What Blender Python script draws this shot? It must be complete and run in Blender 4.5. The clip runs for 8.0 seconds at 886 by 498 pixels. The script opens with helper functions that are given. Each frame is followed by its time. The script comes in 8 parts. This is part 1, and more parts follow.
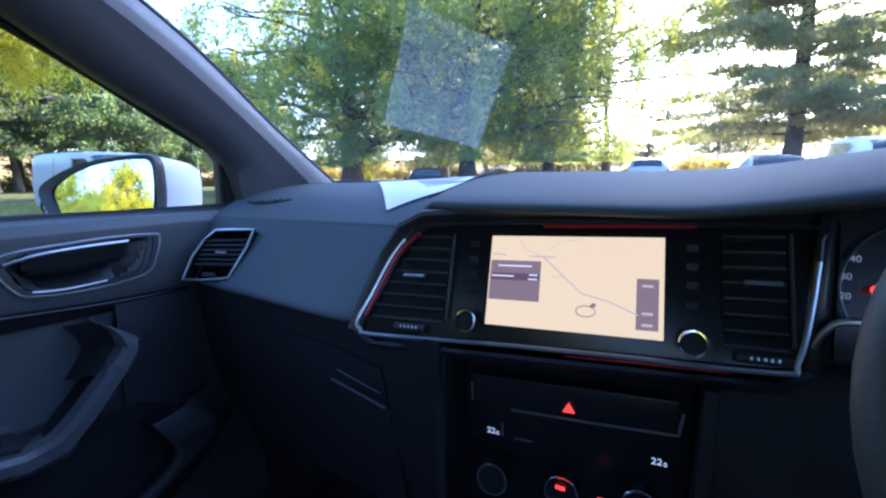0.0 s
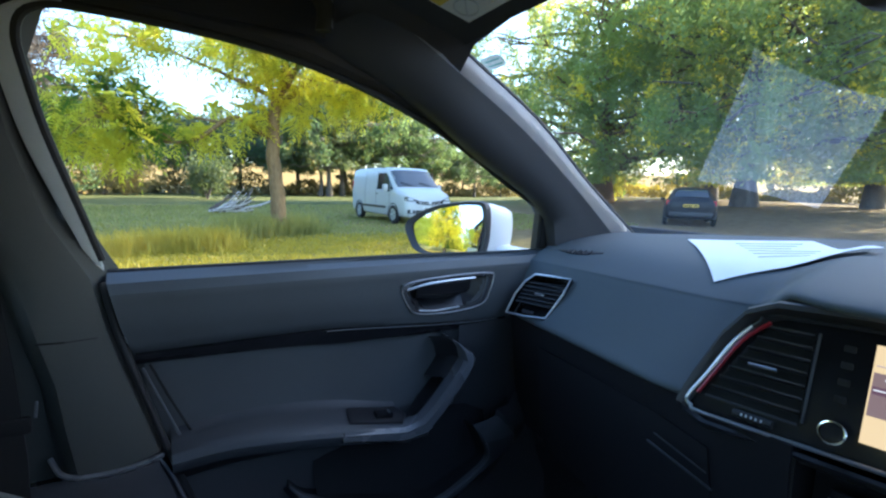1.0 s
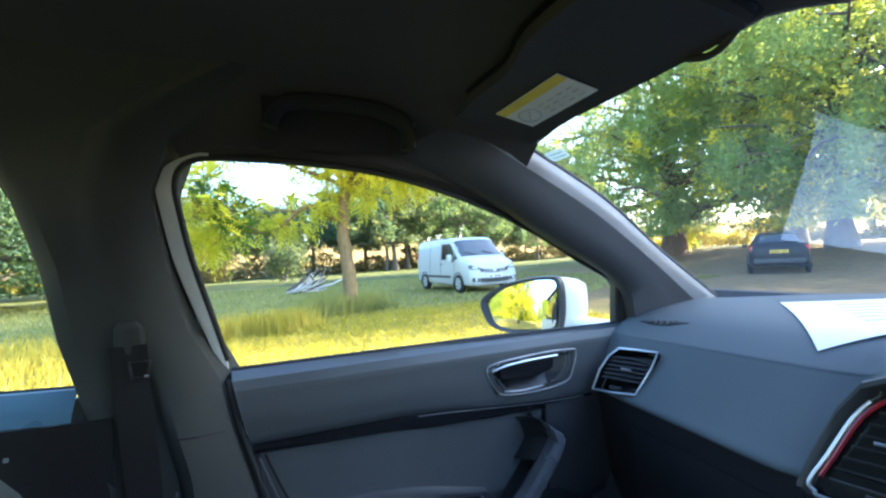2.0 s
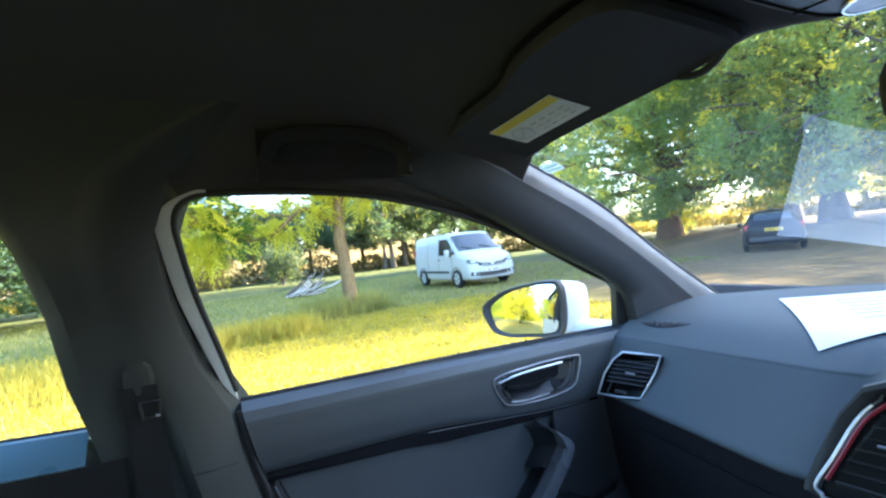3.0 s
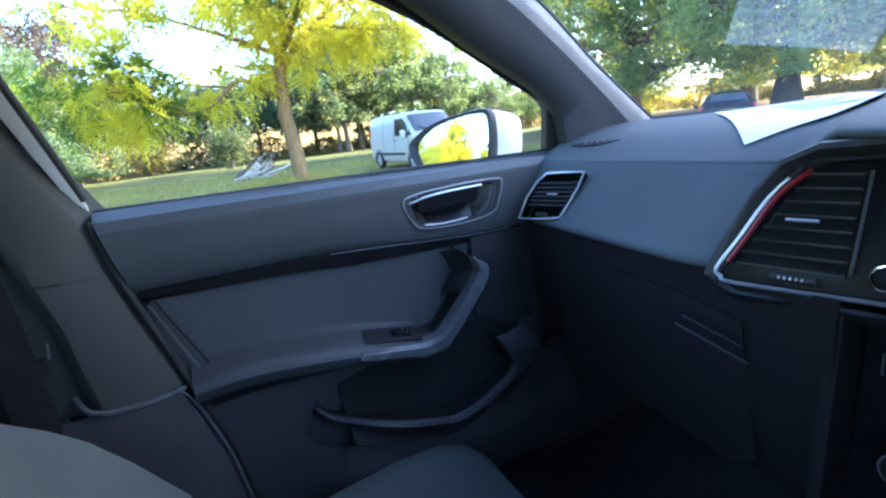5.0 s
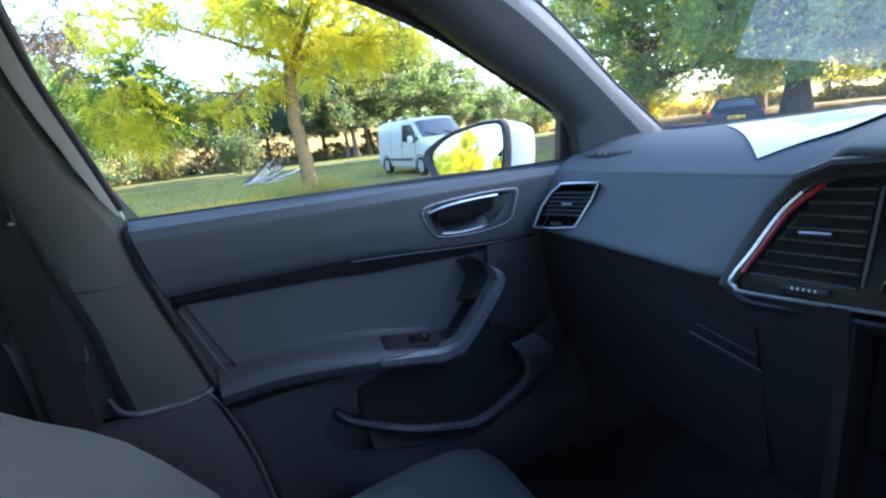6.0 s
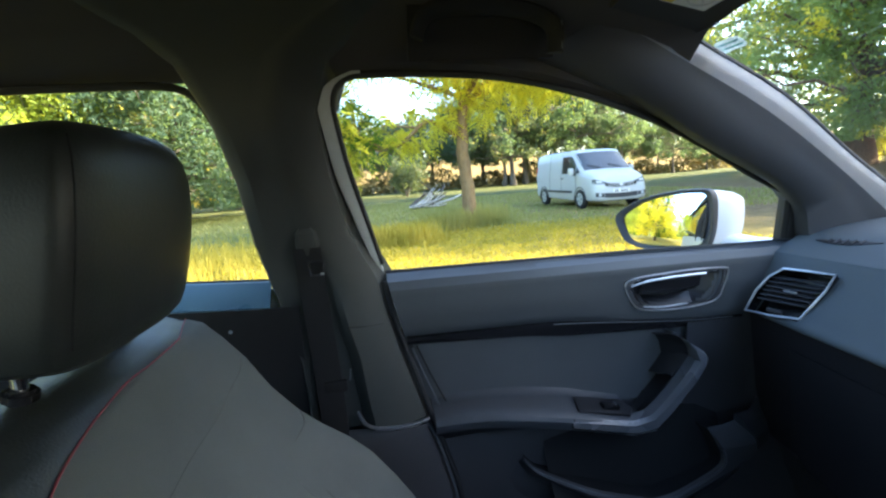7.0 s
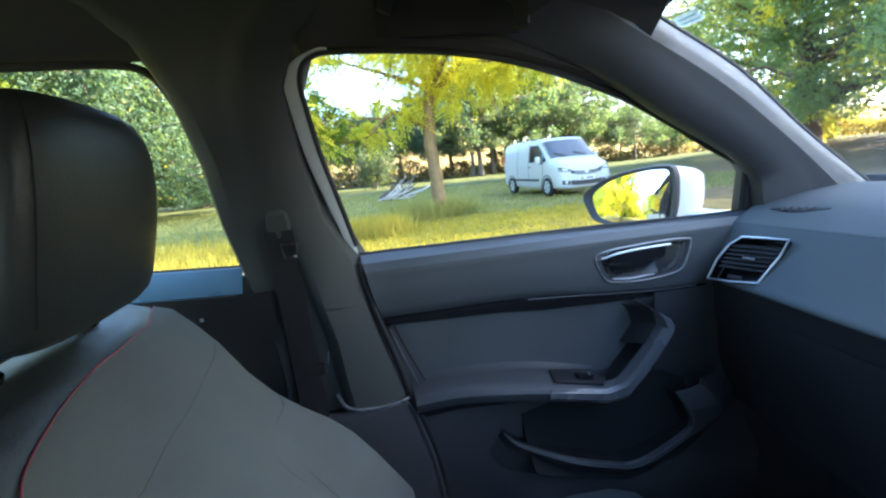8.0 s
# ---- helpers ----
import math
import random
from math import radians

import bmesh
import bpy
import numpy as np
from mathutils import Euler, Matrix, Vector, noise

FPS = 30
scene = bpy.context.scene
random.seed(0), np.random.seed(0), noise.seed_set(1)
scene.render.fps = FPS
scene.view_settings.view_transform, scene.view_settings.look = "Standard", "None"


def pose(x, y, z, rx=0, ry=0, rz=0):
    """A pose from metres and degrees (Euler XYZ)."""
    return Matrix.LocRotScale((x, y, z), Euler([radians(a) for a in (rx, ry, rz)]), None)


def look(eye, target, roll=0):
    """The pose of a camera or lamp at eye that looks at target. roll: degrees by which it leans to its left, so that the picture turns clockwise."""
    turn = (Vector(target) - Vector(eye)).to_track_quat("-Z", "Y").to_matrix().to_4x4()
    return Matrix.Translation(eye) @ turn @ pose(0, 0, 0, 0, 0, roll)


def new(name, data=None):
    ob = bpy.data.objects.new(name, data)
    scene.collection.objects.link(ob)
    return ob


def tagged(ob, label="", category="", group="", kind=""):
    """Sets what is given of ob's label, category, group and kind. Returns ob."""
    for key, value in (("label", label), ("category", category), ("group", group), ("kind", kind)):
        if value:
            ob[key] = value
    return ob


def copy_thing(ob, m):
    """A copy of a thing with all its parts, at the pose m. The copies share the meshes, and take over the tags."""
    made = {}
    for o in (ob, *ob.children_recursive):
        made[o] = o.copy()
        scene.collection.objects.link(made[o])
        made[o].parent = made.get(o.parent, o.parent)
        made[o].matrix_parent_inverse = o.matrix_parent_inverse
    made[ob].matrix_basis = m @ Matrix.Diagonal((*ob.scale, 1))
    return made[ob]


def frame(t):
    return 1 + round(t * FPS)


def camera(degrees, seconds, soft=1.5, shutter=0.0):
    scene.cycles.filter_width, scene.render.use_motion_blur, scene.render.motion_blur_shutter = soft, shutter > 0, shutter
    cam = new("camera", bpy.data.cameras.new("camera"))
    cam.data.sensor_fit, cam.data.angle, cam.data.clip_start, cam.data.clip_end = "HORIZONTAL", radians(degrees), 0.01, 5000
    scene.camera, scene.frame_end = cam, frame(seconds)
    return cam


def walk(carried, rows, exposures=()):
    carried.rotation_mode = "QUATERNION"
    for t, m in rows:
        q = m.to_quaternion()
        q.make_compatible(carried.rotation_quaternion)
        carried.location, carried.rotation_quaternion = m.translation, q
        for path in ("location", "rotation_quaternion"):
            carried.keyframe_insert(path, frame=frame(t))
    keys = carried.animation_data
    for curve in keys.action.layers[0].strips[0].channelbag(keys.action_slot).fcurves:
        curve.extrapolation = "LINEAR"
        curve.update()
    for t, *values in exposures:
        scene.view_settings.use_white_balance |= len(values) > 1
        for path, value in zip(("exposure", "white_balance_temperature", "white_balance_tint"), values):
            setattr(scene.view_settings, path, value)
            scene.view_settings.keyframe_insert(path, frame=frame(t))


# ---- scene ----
from mathutils.bvhtree import BVHTree

cam = camera(89.4, 8.0, 2.3)
PATH = [
    (0, (0.094, 0.016, 1.074), (-0.818, 1.765, 0.745), -0.5),
    (0.2, (0.077, 0.013, 1.062), (-0.938, 1.709, 0.752), -0.5),
    (0.5, (0.054, -0.014, 1.053), (-1.173, 1.533, 0.731), 2.6),
    (0.6, (0.05, -0.037, 1.062), (-1.303, 1.398, 0.732), 4.1),
    (1, (0.045, -0.122, 1.154), (-1.63, 0.935, 0.879), 1.4),
    (1.3, (0.069, -0.174, 1.198), (-1.764, 0.623, 1.134), -1.0),
    (1.5, (0.079, -0.184, 1.203), (-1.761, 0.599, 1.161), -1.9),
    (1.7, (0.073, -0.166, 1.177), (-1.758, 0.64, 1.185), -2.4),
    (2.8, (0.079, -0.175, 1.246), (-1.74, 0.654, 1.293), -4.5),
    (3, (0.078, -0.172, 1.231), (-1.742, 0.658, 1.234), -6.4),
    (3.2, (0.088, -0.168, 1.178), (-1.736, 0.634, 1.026), -7.6),
    (3.5, (0.051, -0.178, 1.124), (-1.74, 0.599, 0.691), -6.9),
    (3.8, (0.047, -0.137, 1.107), (-1.716, 0.632, 0.558), -8.4),
    (4, (0.051, -0.127, 1.099), (-1.698, 0.649, 0.517), -8.8),
    (4.5, (0.035, -0.061, 1.083), (-1.667, 0.823, 0.516), -6.7),
    (5.8, (0.042, -0.084, 1.082), (-1.680, 0.815, 0.611), -6.1),
    (6, (0.044, -0.091, 1.095), (-1.680, 0.798, 0.607), -6.1),
    (6.2, (0.046, -0.104, 1.102), (-1.716, 0.719, 0.636), -5.5),
    (6.5, (0.058, -0.142, 1.140), (-1.772, 0.555, 0.736), -3.9),
    (6.8, (0.076, -0.17, 1.173), (-1.845, 0.278, 0.841), -4.9),
    (7, (0.074, -0.207, 1.187), (-1.879, 0.091, 0.873), -4.0),
    (7.2, (0.087, -0.245, 1.186), (-1.886, -0.08, 0.906), -2.8),
    (7.3, (0.086, -0.254, 1.186), (-1.887, -0.099, 0.904), -3.0),
    (7.5, (0.075, -0.22, 1.188), (-1.887, 0.001, 0.866), -7.5),
    (7.8, (0.063, -0.182, 1.162), (-1.871, 0.188, 0.814), -7.3),
    (8, (0.079, -0.216, 1.165), (-1.843, 0.205, 0.806), -5.4),
]
walk(cam, [(t, look(eye, target, roll)) for t, eye, target, roll in PATH], [(0.0, 3.0, 4750, 22), (0.6, 2.98, 4900, 14), (1.0, 3.0, 5350, 9), (1.3, 3.2, 5400, 8), (1.5, 3.5, 5400, 8), (3.0, 3.78, 5450, 9), (4.0, 3.88, 5300, 14), (4.5, 3.8, 5150, 14), (6.5, 3.55, 5650, 11), (7.2, 3.44, 5900, 9), (7.5, 3.46, 5800, 9), (8.0, 3.72, 5550, 9)])

# ---------------------------------------------------------------- world and light
SUN_AZ, SUN_EL = radians(9.5), radians(24.5)
sun_way = Vector((math.sin(SUN_AZ) * math.cos(SUN_EL), math.cos(SUN_AZ) * math.cos(SUN_EL), math.sin(SUN_EL)))
world = bpy.data.worlds.new("sky")
scene.world = world
world.use_nodes = True
wn = world.node_tree.nodes
sky = wn.new("ShaderNodeTexSky")
sky.sky_type, sky.sun_disc = "NISHITA", False
sky.sun_elevation, sky.sun_rotation = SUN_EL, SUN_AZ
sky.dust_density, sky.air_density = 1.6, 1.0
wn["Background"].inputs["Strength"].default_value = 0.128
world.node_tree.links.new(sky.outputs[0], wn["Background"].inputs["Color"])
sun = new("sun", bpy.data.lights.new("sun", "SUN"))
sun.data.energy, sun.data.angle, sun.data.color = 5.0, radians(0.6), (1.0, 0.80, 0.48)
sun.matrix_world = look(sun_way * 80, (0, 0, 0))

# ---------------------------------------------------------------- materials
def surface(name, colour, rough=0.6, metal=0.0, vary=0.25, scale=8.0, fine=120.0, bump=0.1, coat=0.0, spec=0.5,
            second=None, depth=0.002, island=0.0, stretch=(1, 1, 1)):
    """A principled surface with variation at two scales and fine relief."""
    m = bpy.data.materials.new(name)
    m.use_nodes = True
    nt = m.node_tree
    b = nt.nodes["Principled BSDF"]
    geo = nt.nodes.new("ShaderNodeTexCoord")
    mp = nt.nodes.new("ShaderNodeMapping")
    mp.inputs["Scale"].default_value = stretch
    nt.links.new(geo.outputs["Object"], mp.inputs[0])
    big = nt.nodes.new("ShaderNodeTexNoise")
    big.inputs["Scale"].default_value, big.inputs["Detail"].default_value = scale, 4
    small = nt.nodes.new("ShaderNodeTexNoise")
    small.inputs["Scale"].default_value, small.inputs["Detail"].default_value = fine, 3
    for n in (big, small):
        nt.links.new(mp.outputs[0], n.inputs["Vector"])
    ramp = nt.nodes.new("ShaderNodeMapRange")
    ramp.inputs["From Min"].default_value, ramp.inputs["From Max"].default_value = 0.3, 0.7
    add = nt.nodes.new("ShaderNodeMath")
    add.operation = "MULTIPLY_ADD"
    add.inputs[1].default_value = 0.4
    nt.links.new(small.outputs[0], add.inputs[0])
    mul = nt.nodes.new("ShaderNodeMath")
    mul.operation = "MULTIPLY"
    mul.inputs[1].default_value = 0.6
    nt.links.new(big.outputs[0], mul.inputs[0])
    nt.links.new(mul.outputs[0], add.inputs[2])
    nt.links.new(add.outputs[0], ramp.inputs[0])
    mix = nt.nodes.new("ShaderNodeMix")
    mix.data_type = "RGBA"
    c = Vector(colour)
    mix.inputs["A"].default_value = (*(c * (1 - vary)), 1)
    mix.inputs["B"].default_value = (*(Vector(second) if second else c * (1 + vary)), 1)
    nt.links.new(ramp.outputs[0], mix.inputs["Factor"])
    out = mix.outputs["Result"]
    if island:
        g = nt.nodes.new("ShaderNodeNewGeometry")
        hue = nt.nodes.new("ShaderNodeHueSaturation")
        mr = nt.nodes.new("ShaderNodeMapRange")
        mr.inputs["To Min"].default_value, mr.inputs["To Max"].default_value = 1 - island, 1 + island
        nt.links.new(g.outputs["Random Per Island"], mr.inputs[0])
        nt.links.new(mr.outputs[0], hue.inputs["Value"])
        nt.links.new(out, hue.inputs["Color"])
        out = hue.outputs[0]
    nt.links.new(out, b.inputs["Base Color"])
    rr = nt.nodes.new("ShaderNodeMapRange")
    rr.inputs["To Min"].default_value, rr.inputs["To Max"].default_value = max(0.02, rough - 0.08), min(1, rough + 0.08)
    nt.links.new(big.outputs[0], rr.inputs[0])
    nt.links.new(rr.outputs[0], b.inputs["Roughness"])
    b.inputs["Metallic"].default_value = metal
    b.inputs["Coat Weight"].default_value = coat
    b.inputs["Coat Roughness"].default_value = 0.05
    b.inputs["Specular IOR Level"].default_value = spec
    if bump:
        bp = nt.nodes.new("ShaderNodeBump")
        bp.inputs["Strength"].default_value, bp.inputs["Distance"].default_value = bump, depth
        nt.links.new(small.outputs[0], bp.inputs["Height"])
        nt.links.new(bp.outputs[0], b.inputs["Normal"])
    return m


def leaf_surface(name, dark, light, through_light, share=0.45, scale=0.35, patch=None, amount=0.62):
    """Leaves: each its own tone, with turning patches, lit from the front and through the blade."""
    m = bpy.data.materials.new(name)
    m.use_nodes = True
    nt = m.node_tree
    nt.nodes.remove(nt.nodes["Principled BSDF"])
    g = nt.nodes.new("ShaderNodeNewGeometry")
    tc = nt.nodes.new("ShaderNodeTexCoord")

    def noise_at(sc):
        ns = nt.nodes.new("ShaderNodeTexNoise")
        ns.inputs["Scale"].default_value, ns.inputs["Detail"].default_value = sc, 3
        nt.links.new(tc.outputs["Object"], ns.inputs["Vector"])
        return ns.outputs[0]

    def ranged(v, lo, hi, top):
        mr = nt.nodes.new("ShaderNodeMapRange")
        mr.inputs["From Min"].default_value, mr.inputs["From Max"].default_value, mr.inputs["To Max"].default_value = lo, hi, top
        nt.links.new(v, mr.inputs[0])
        return mr.outputs[0]

    def mixed(f, a, b):
        mix = nt.nodes.new("ShaderNodeMix")
        mix.data_type = "RGBA"
        nt.links.new(f, mix.inputs["Factor"])
        for k, v in (("A", a), ("B", b)):
            if isinstance(v, tuple):
                mix.inputs[k].default_value = (*v, 1)
            else:
                nt.links.new(v, mix.inputs[k])
        return mix.outputs["Result"]
    ad = nt.nodes.new("ShaderNodeMath")
    ad.operation = "MULTIPLY_ADD"
    ad.inputs[1].default_value = 0.5
    nt.links.new(g.outputs["Random Per Island"], ad.inputs[0])
    nt.links.new(ranged(noise_at(scale), 0.35, 0.65, 0.5), ad.inputs[2])
    face, glow = mixed(ad.outputs[0], dark, light), through_light
    if patch:
        f = ranged(noise_at(0.6), amount, amount + 0.08, 1.0)
        face = mixed(f, face, patch)
        glow = mixed(f, through_light, tuple(min(1, 1.9 * c) for c in patch))
    d = nt.nodes.new("ShaderNodeBsdfPrincipled")
    d.inputs["Roughness"].default_value = 0.5
    d.inputs["Specular IOR Level"].default_value = 0.25
    nt.links.new(face, d.inputs["Base Color"])
    t = nt.nodes.new("ShaderNodeBsdfTranslucent")
    if isinstance(glow, tuple):
        t.inputs["Color"].default_value = (*glow, 1)
    else:
        nt.links.new(glow, t.inputs["Color"])
    s = nt.nodes.new("ShaderNodeMixShader")
    s.inputs[0].default_value = share
    nt.links.new(d.outputs[0], s.inputs[1])
    nt.links.new(t.outputs[0], s.inputs[2])
    nt.links.new(s.outputs[0], nt.nodes["Material Output"].inputs["Surface"])
    return m


def glass_surface(name, tint, gloss=1.0):
    """A thin pane: clear straight through, with a mirror reflection that grows towards grazing."""
    m = bpy.data.materials.new(name)
    m.use_nodes = True
    nt = m.node_tree
    nt.nodes.remove(nt.nodes["Principled BSDF"])
    tr = nt.nodes.new("ShaderNodeBsdfTransparent")
    tr.inputs[0].default_value = (*tint, 1)
    gl = nt.nodes.new("ShaderNodeBsdfGlossy")
    gl.inputs["Roughness"].default_value = 0.0
    fr = nt.nodes.new("ShaderNodeFresnel")
    fr.inputs[0].default_value = 1.5
    mu = nt.nodes.new("ShaderNodeMath")
    mu.operation = "MULTIPLY"
    mu.inputs[1].default_value = gloss
    nt.links.new(fr.outputs[0], mu.inputs[0])
    mx = nt.nodes.new("ShaderNodeMixShader")
    nt.links.new(mu.outputs[0], mx.inputs[0])
    nt.links.new(tr.outputs[0], mx.inputs[1])
    nt.links.new(gl.outputs[0], mx.inputs[2])
    nt.links.new(mx.outputs[0], nt.nodes["Material Output"].inputs["Surface"])
    return m


def glowing(name, colour, strength):
    m = bpy.data.materials.new(name)
    m.use_nodes = True
    b = m.node_tree.nodes["Principled BSDF"]
    b.inputs["Base Color"].default_value = (0.02, 0.02, 0.02, 1)
    b.inputs["Emission Color"].default_value = (*colour, 1)
    b.inputs["Emission Strength"].default_value = strength
    return m


dash_soft = surface("dash_soft", (0.080, 0.093, 0.102), 0.74, spec=0.32, vary=0.12, scale=5, fine=700, bump=0.35, depth=0.0006)
sill_soft = surface("sill_soft", (0.070, 0.080, 0.094), 0.42, vary=0.12, scale=5, fine=650, bump=0.2, depth=0.0004)
arm_soft = surface("arm_soft", (0.056, 0.060, 0.068), 0.46, spec=0.45, vary=0.12, scale=5, fine=650, bump=0.3, depth=0.0005)
door_soft = surface("door_soft", (0.053, 0.058, 0.063), 0.66, spec=0.35, vary=0.12, scale=5, fine=650, bump=0.35, depth=0.0006)
hard_plastic = surface("hard_plastic", (0.037, 0.037, 0.041), 0.5, vary=0.15, scale=6, fine=500, bump=0.25, depth=0.0005)
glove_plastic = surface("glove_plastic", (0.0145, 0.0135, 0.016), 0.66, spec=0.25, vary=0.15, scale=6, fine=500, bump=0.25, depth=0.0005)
# paler copy of hard_plastic: rim highlight and lit end put into the colour
pocket_lit_plastic = surface("pocket_lit_plastic", (0.058, 0.060, 0.068), 0.42, vary=0.12, scale=6, fine=400, bump=0.15, depth=0.0004)
seam_grey = surface("seam_grey", (0.040, 0.044, 0.044), 0.85, vary=0.2, scale=60, fine=900, bump=0.2)
insert_cloth = surface("insert_cloth", (0.066, 0.071, 0.076), 0.8, vary=0.15, scale=7, fine=900, bump=0.4, depth=0.0006)
grip_plastic = surface("grip_plastic", (0.085, 0.090, 0.10), 0.28, vary=0.1, scale=6, fine=400, bump=0.1, depth=0.0004)
# the rear sill's blue sky sheen is put into this base colour
sill_sky_tint = surface("sill_sky_tint", (0.10, 0.18, 0.25), 0.28, vary=0.1, scale=6, fine=400, bump=0.1, depth=0.0004)
pillar_trim = surface("pillar_trim", (0.044, 0.046, 0.052), 0.6, vary=0.1, scale=6, fine=600, bump=0.3, depth=0.0005)
# paler copy of pillar_trim: daylight on the ridge put into the colour
ridge_lit_trim = surface("ridge_lit_trim", (0.155, 0.162, 0.178), 0.58, vary=0.1, scale=6, fine=600, bump=0.3, depth=0.0005)
b_trim = surface("b_trim", (0.036, 0.039, 0.037), 0.6, spec=0.28, vary=0.12, scale=6, fine=600, bump=0.3, depth=0.0005)
roof_cloth = surface("roof_cloth", (0.045, 0.043, 0.045), 0.95, vary=0.15, scale=9, fine=900, bump=0.5, depth=0.0008)
visor_vinyl = surface("visor_vinyl", (0.030, 0.031, 0.036), 0.75, vary=0.12, scale=9, fine=800, bump=0.4, depth=0.0006)
gloss_black = surface("gloss_black", (0.011, 0.011, 0.013), 0.25, spec=0.32, vary=0.2, scale=4, fine=60, bump=0.0)
vent_black = surface("vent_black", (0.019, 0.019, 0.022), 0.4, vary=0.2, scale=8, fine=300, bump=0.1)
# near-black for joints, and for shade painted into vents and the visor gap
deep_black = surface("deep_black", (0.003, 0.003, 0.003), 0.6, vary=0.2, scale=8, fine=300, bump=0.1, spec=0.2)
rubber = surface("rubber", (0.012, 0.012, 0.013), 0.7, vary=0.2, scale=20, fine=300, bump=0.2)
chrome = surface("chrome", (0.75, 0.76, 0.78), 0.16, metal=1.0, vary=0.05, scale=20, fine=200, bump=0.0)
satin = surface("satin", (0.55, 0.56, 0.58), 0.40, metal=1.0, vary=0.06, scale=20, fine=200, bump=0.0)
red_trim = surface("red_trim", (0.30, 0.015, 0.025), 0.3, vary=0.1, scale=20, fine=200, bump=0.0)
seat_cloth = surface("seat_cloth", (0.062, 0.071, 0.070), 0.9, vary=0.2, scale=9, fine=1100, bump=0.5, depth=0.0008)
seat_leather = surface("seat_leather", (0.018, 0.021, 0.020), 0.46, spec=0.34, vary=0.18, scale=12, fine=420, bump=0.4, depth=0.0008)
wheel_leather = surface("wheel_leather", (0.060, 0.058, 0.050), 0.5, vary=0.18, scale=12, fine=420, bump=0.4, depth=0.0008)
stitch_red = surface("stitch_red", (0.20, 0.025, 0.04), 0.7, vary=0.2, scale=200, fine=900, bump=0.2)
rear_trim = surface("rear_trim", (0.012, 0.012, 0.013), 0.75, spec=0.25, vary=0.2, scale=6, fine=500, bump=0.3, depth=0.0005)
carpet = surface("carpet", (0.055, 0.053, 0.058), 0.95, vary=0.3, scale=15, fine=500, bump=0.6)
paper_white = surface("paper_white", (0.78, 0.80, 0.83), 0.8, vary=0.03, scale=14, fine=300, bump=0.1, depth=0.0004)
print_grey = surface("print_grey", (0.60, 0.62, 0.66), 0.8, vary=0.1, scale=40, fine=300, bump=0)
print_yellow = surface("print_yellow", (0.75, 0.62, 0.10), 0.7, vary=0.08, scale=30, fine=300, bump=0)
print_green = surface("print_green", (0.22, 0.55, 0.52), 0.5, vary=0.1, scale=30, fine=300, bump=0)
sticker_film = leaf_surface("sticker_film", (0.62, 0.72, 0.70), (0.72, 0.80, 0.78), (0.85, 0.92, 0.90), 0.6)
handle_dark = surface("handle_dark", (0.019, 0.019, 0.021), 0.75, spec=0.2, vary=0.12, scale=9, fine=600, bump=0.3, depth=0.0005)
strap = surface("strap", (0.014, 0.014, 0.015), 0.75, spec=0.2, vary=0.15, scale=40, fine=900, bump=0.4, depth=0.0006)
white_paint = surface("white_paint", (0.76, 0.78, 0.80), 0.38, vary=0.02, scale=3, fine=40, bump=0.0, coat=0.2)
frame_white = surface("frame_white", (0.42, 0.44, 0.44), 0.4, vary=0.05, scale=6, fine=80, bump=0.05)
beige_trim = surface("beige_trim", (0.50, 0.46, 0.36), 0.6, vary=0.06, scale=20, fine=300, bump=0.1)
mirror_glass = bpy.data.materials.new("mirror_glass")
mirror_glass.use_nodes = True
mg = mirror_glass.node_tree.nodes["Principled BSDF"]
mg.inputs["Base Color"].default_value, mg.inputs["Metallic"].default_value, mg.inputs["Roughness"].default_value = (0.62, 0.65, 0.68, 1), 1.0, 0.0
pane_clear = glass_surface("pane_clear", (0.89, 0.915, 0.905), 2.5)
pane_side = glass_surface("pane_side", (0.88, 0.91, 0.895), 0.6)
screen_glow = glowing("screen_glow", (1.0, 0.70, 0.345), 0.128)
dial_glow = glowing("dial_glow", (0.75, 0.80, 0.90), 0.03)
menu_glow = glowing("menu_glow", (0.23, 0.145, 0.13), 0.15)
line_glow = glowing("line_glow", (0.55, 0.40, 0.31), 0.15)
white_glow = glowing("white_glow", (0.9, 0.86, 0.8), 0.13)
red_glow = glowing("red_glow", (1.0, 0.05, 0.03), 0.22)
digit_glow = glowing("digit_glow", (0.85, 0.9, 1.0), 0.09)
van_paint = surface("van_paint", (0.47, 0.49, 0.50), 0.38, vary=0.03, scale=3, fine=40, bump=0.0, coat=0.2)
silver_paint = surface("silver_paint", (0.55, 0.58, 0.60), 0.3, metal=0.3, vary=0.04, scale=3, fine=60, bump=0, coat=0.5)
black_paint = surface("black_paint", (0.006, 0.006, 0.009), 0.45, vary=0.1, scale=3, fine=60, bump=0, coat=0.08, spec=0.35)
lens_dark = surface("lens_dark", (0.10, 0.11, 0.12), 0.15, vary=0.3, scale=12, fine=60, bump=0.1, coat=0.5)
lens_clear = surface("lens_clear", (0.50, 0.53, 0.55), 0.12, vary=0.2, scale=12, fine=60, bump=0.1, coat=0.5)
lens_red = surface("lens_red", (0.55, 0.02, 0.02), 0.15, vary=0.15, scale=12, fine=60, bump=0.05, coat=0.5)
plate_yellow = surface("plate_yellow", (0.75, 0.50, 0.06), 0.4, vary=0.05, scale=12, fine=60, bump=0)
plate_white = surface("plate_white", (0.75, 0.75, 0.73), 0.4, vary=0.05, scale=12, fine=60, bump=0)
bark = surface("bark", (0.21, 0.140, 0.070), 0.95, vary=0.45, scale=3.5, fine=22, bump=1.0, depth=0.03, stretch=(1, 1, 0.35))
bark_red = surface("bark_red", (0.17, 0.10, 0.06), 0.95, vary=0.45, scale=3, fine=18, bump=1.0, depth=0.04, stretch=(1, 1, 0.3))
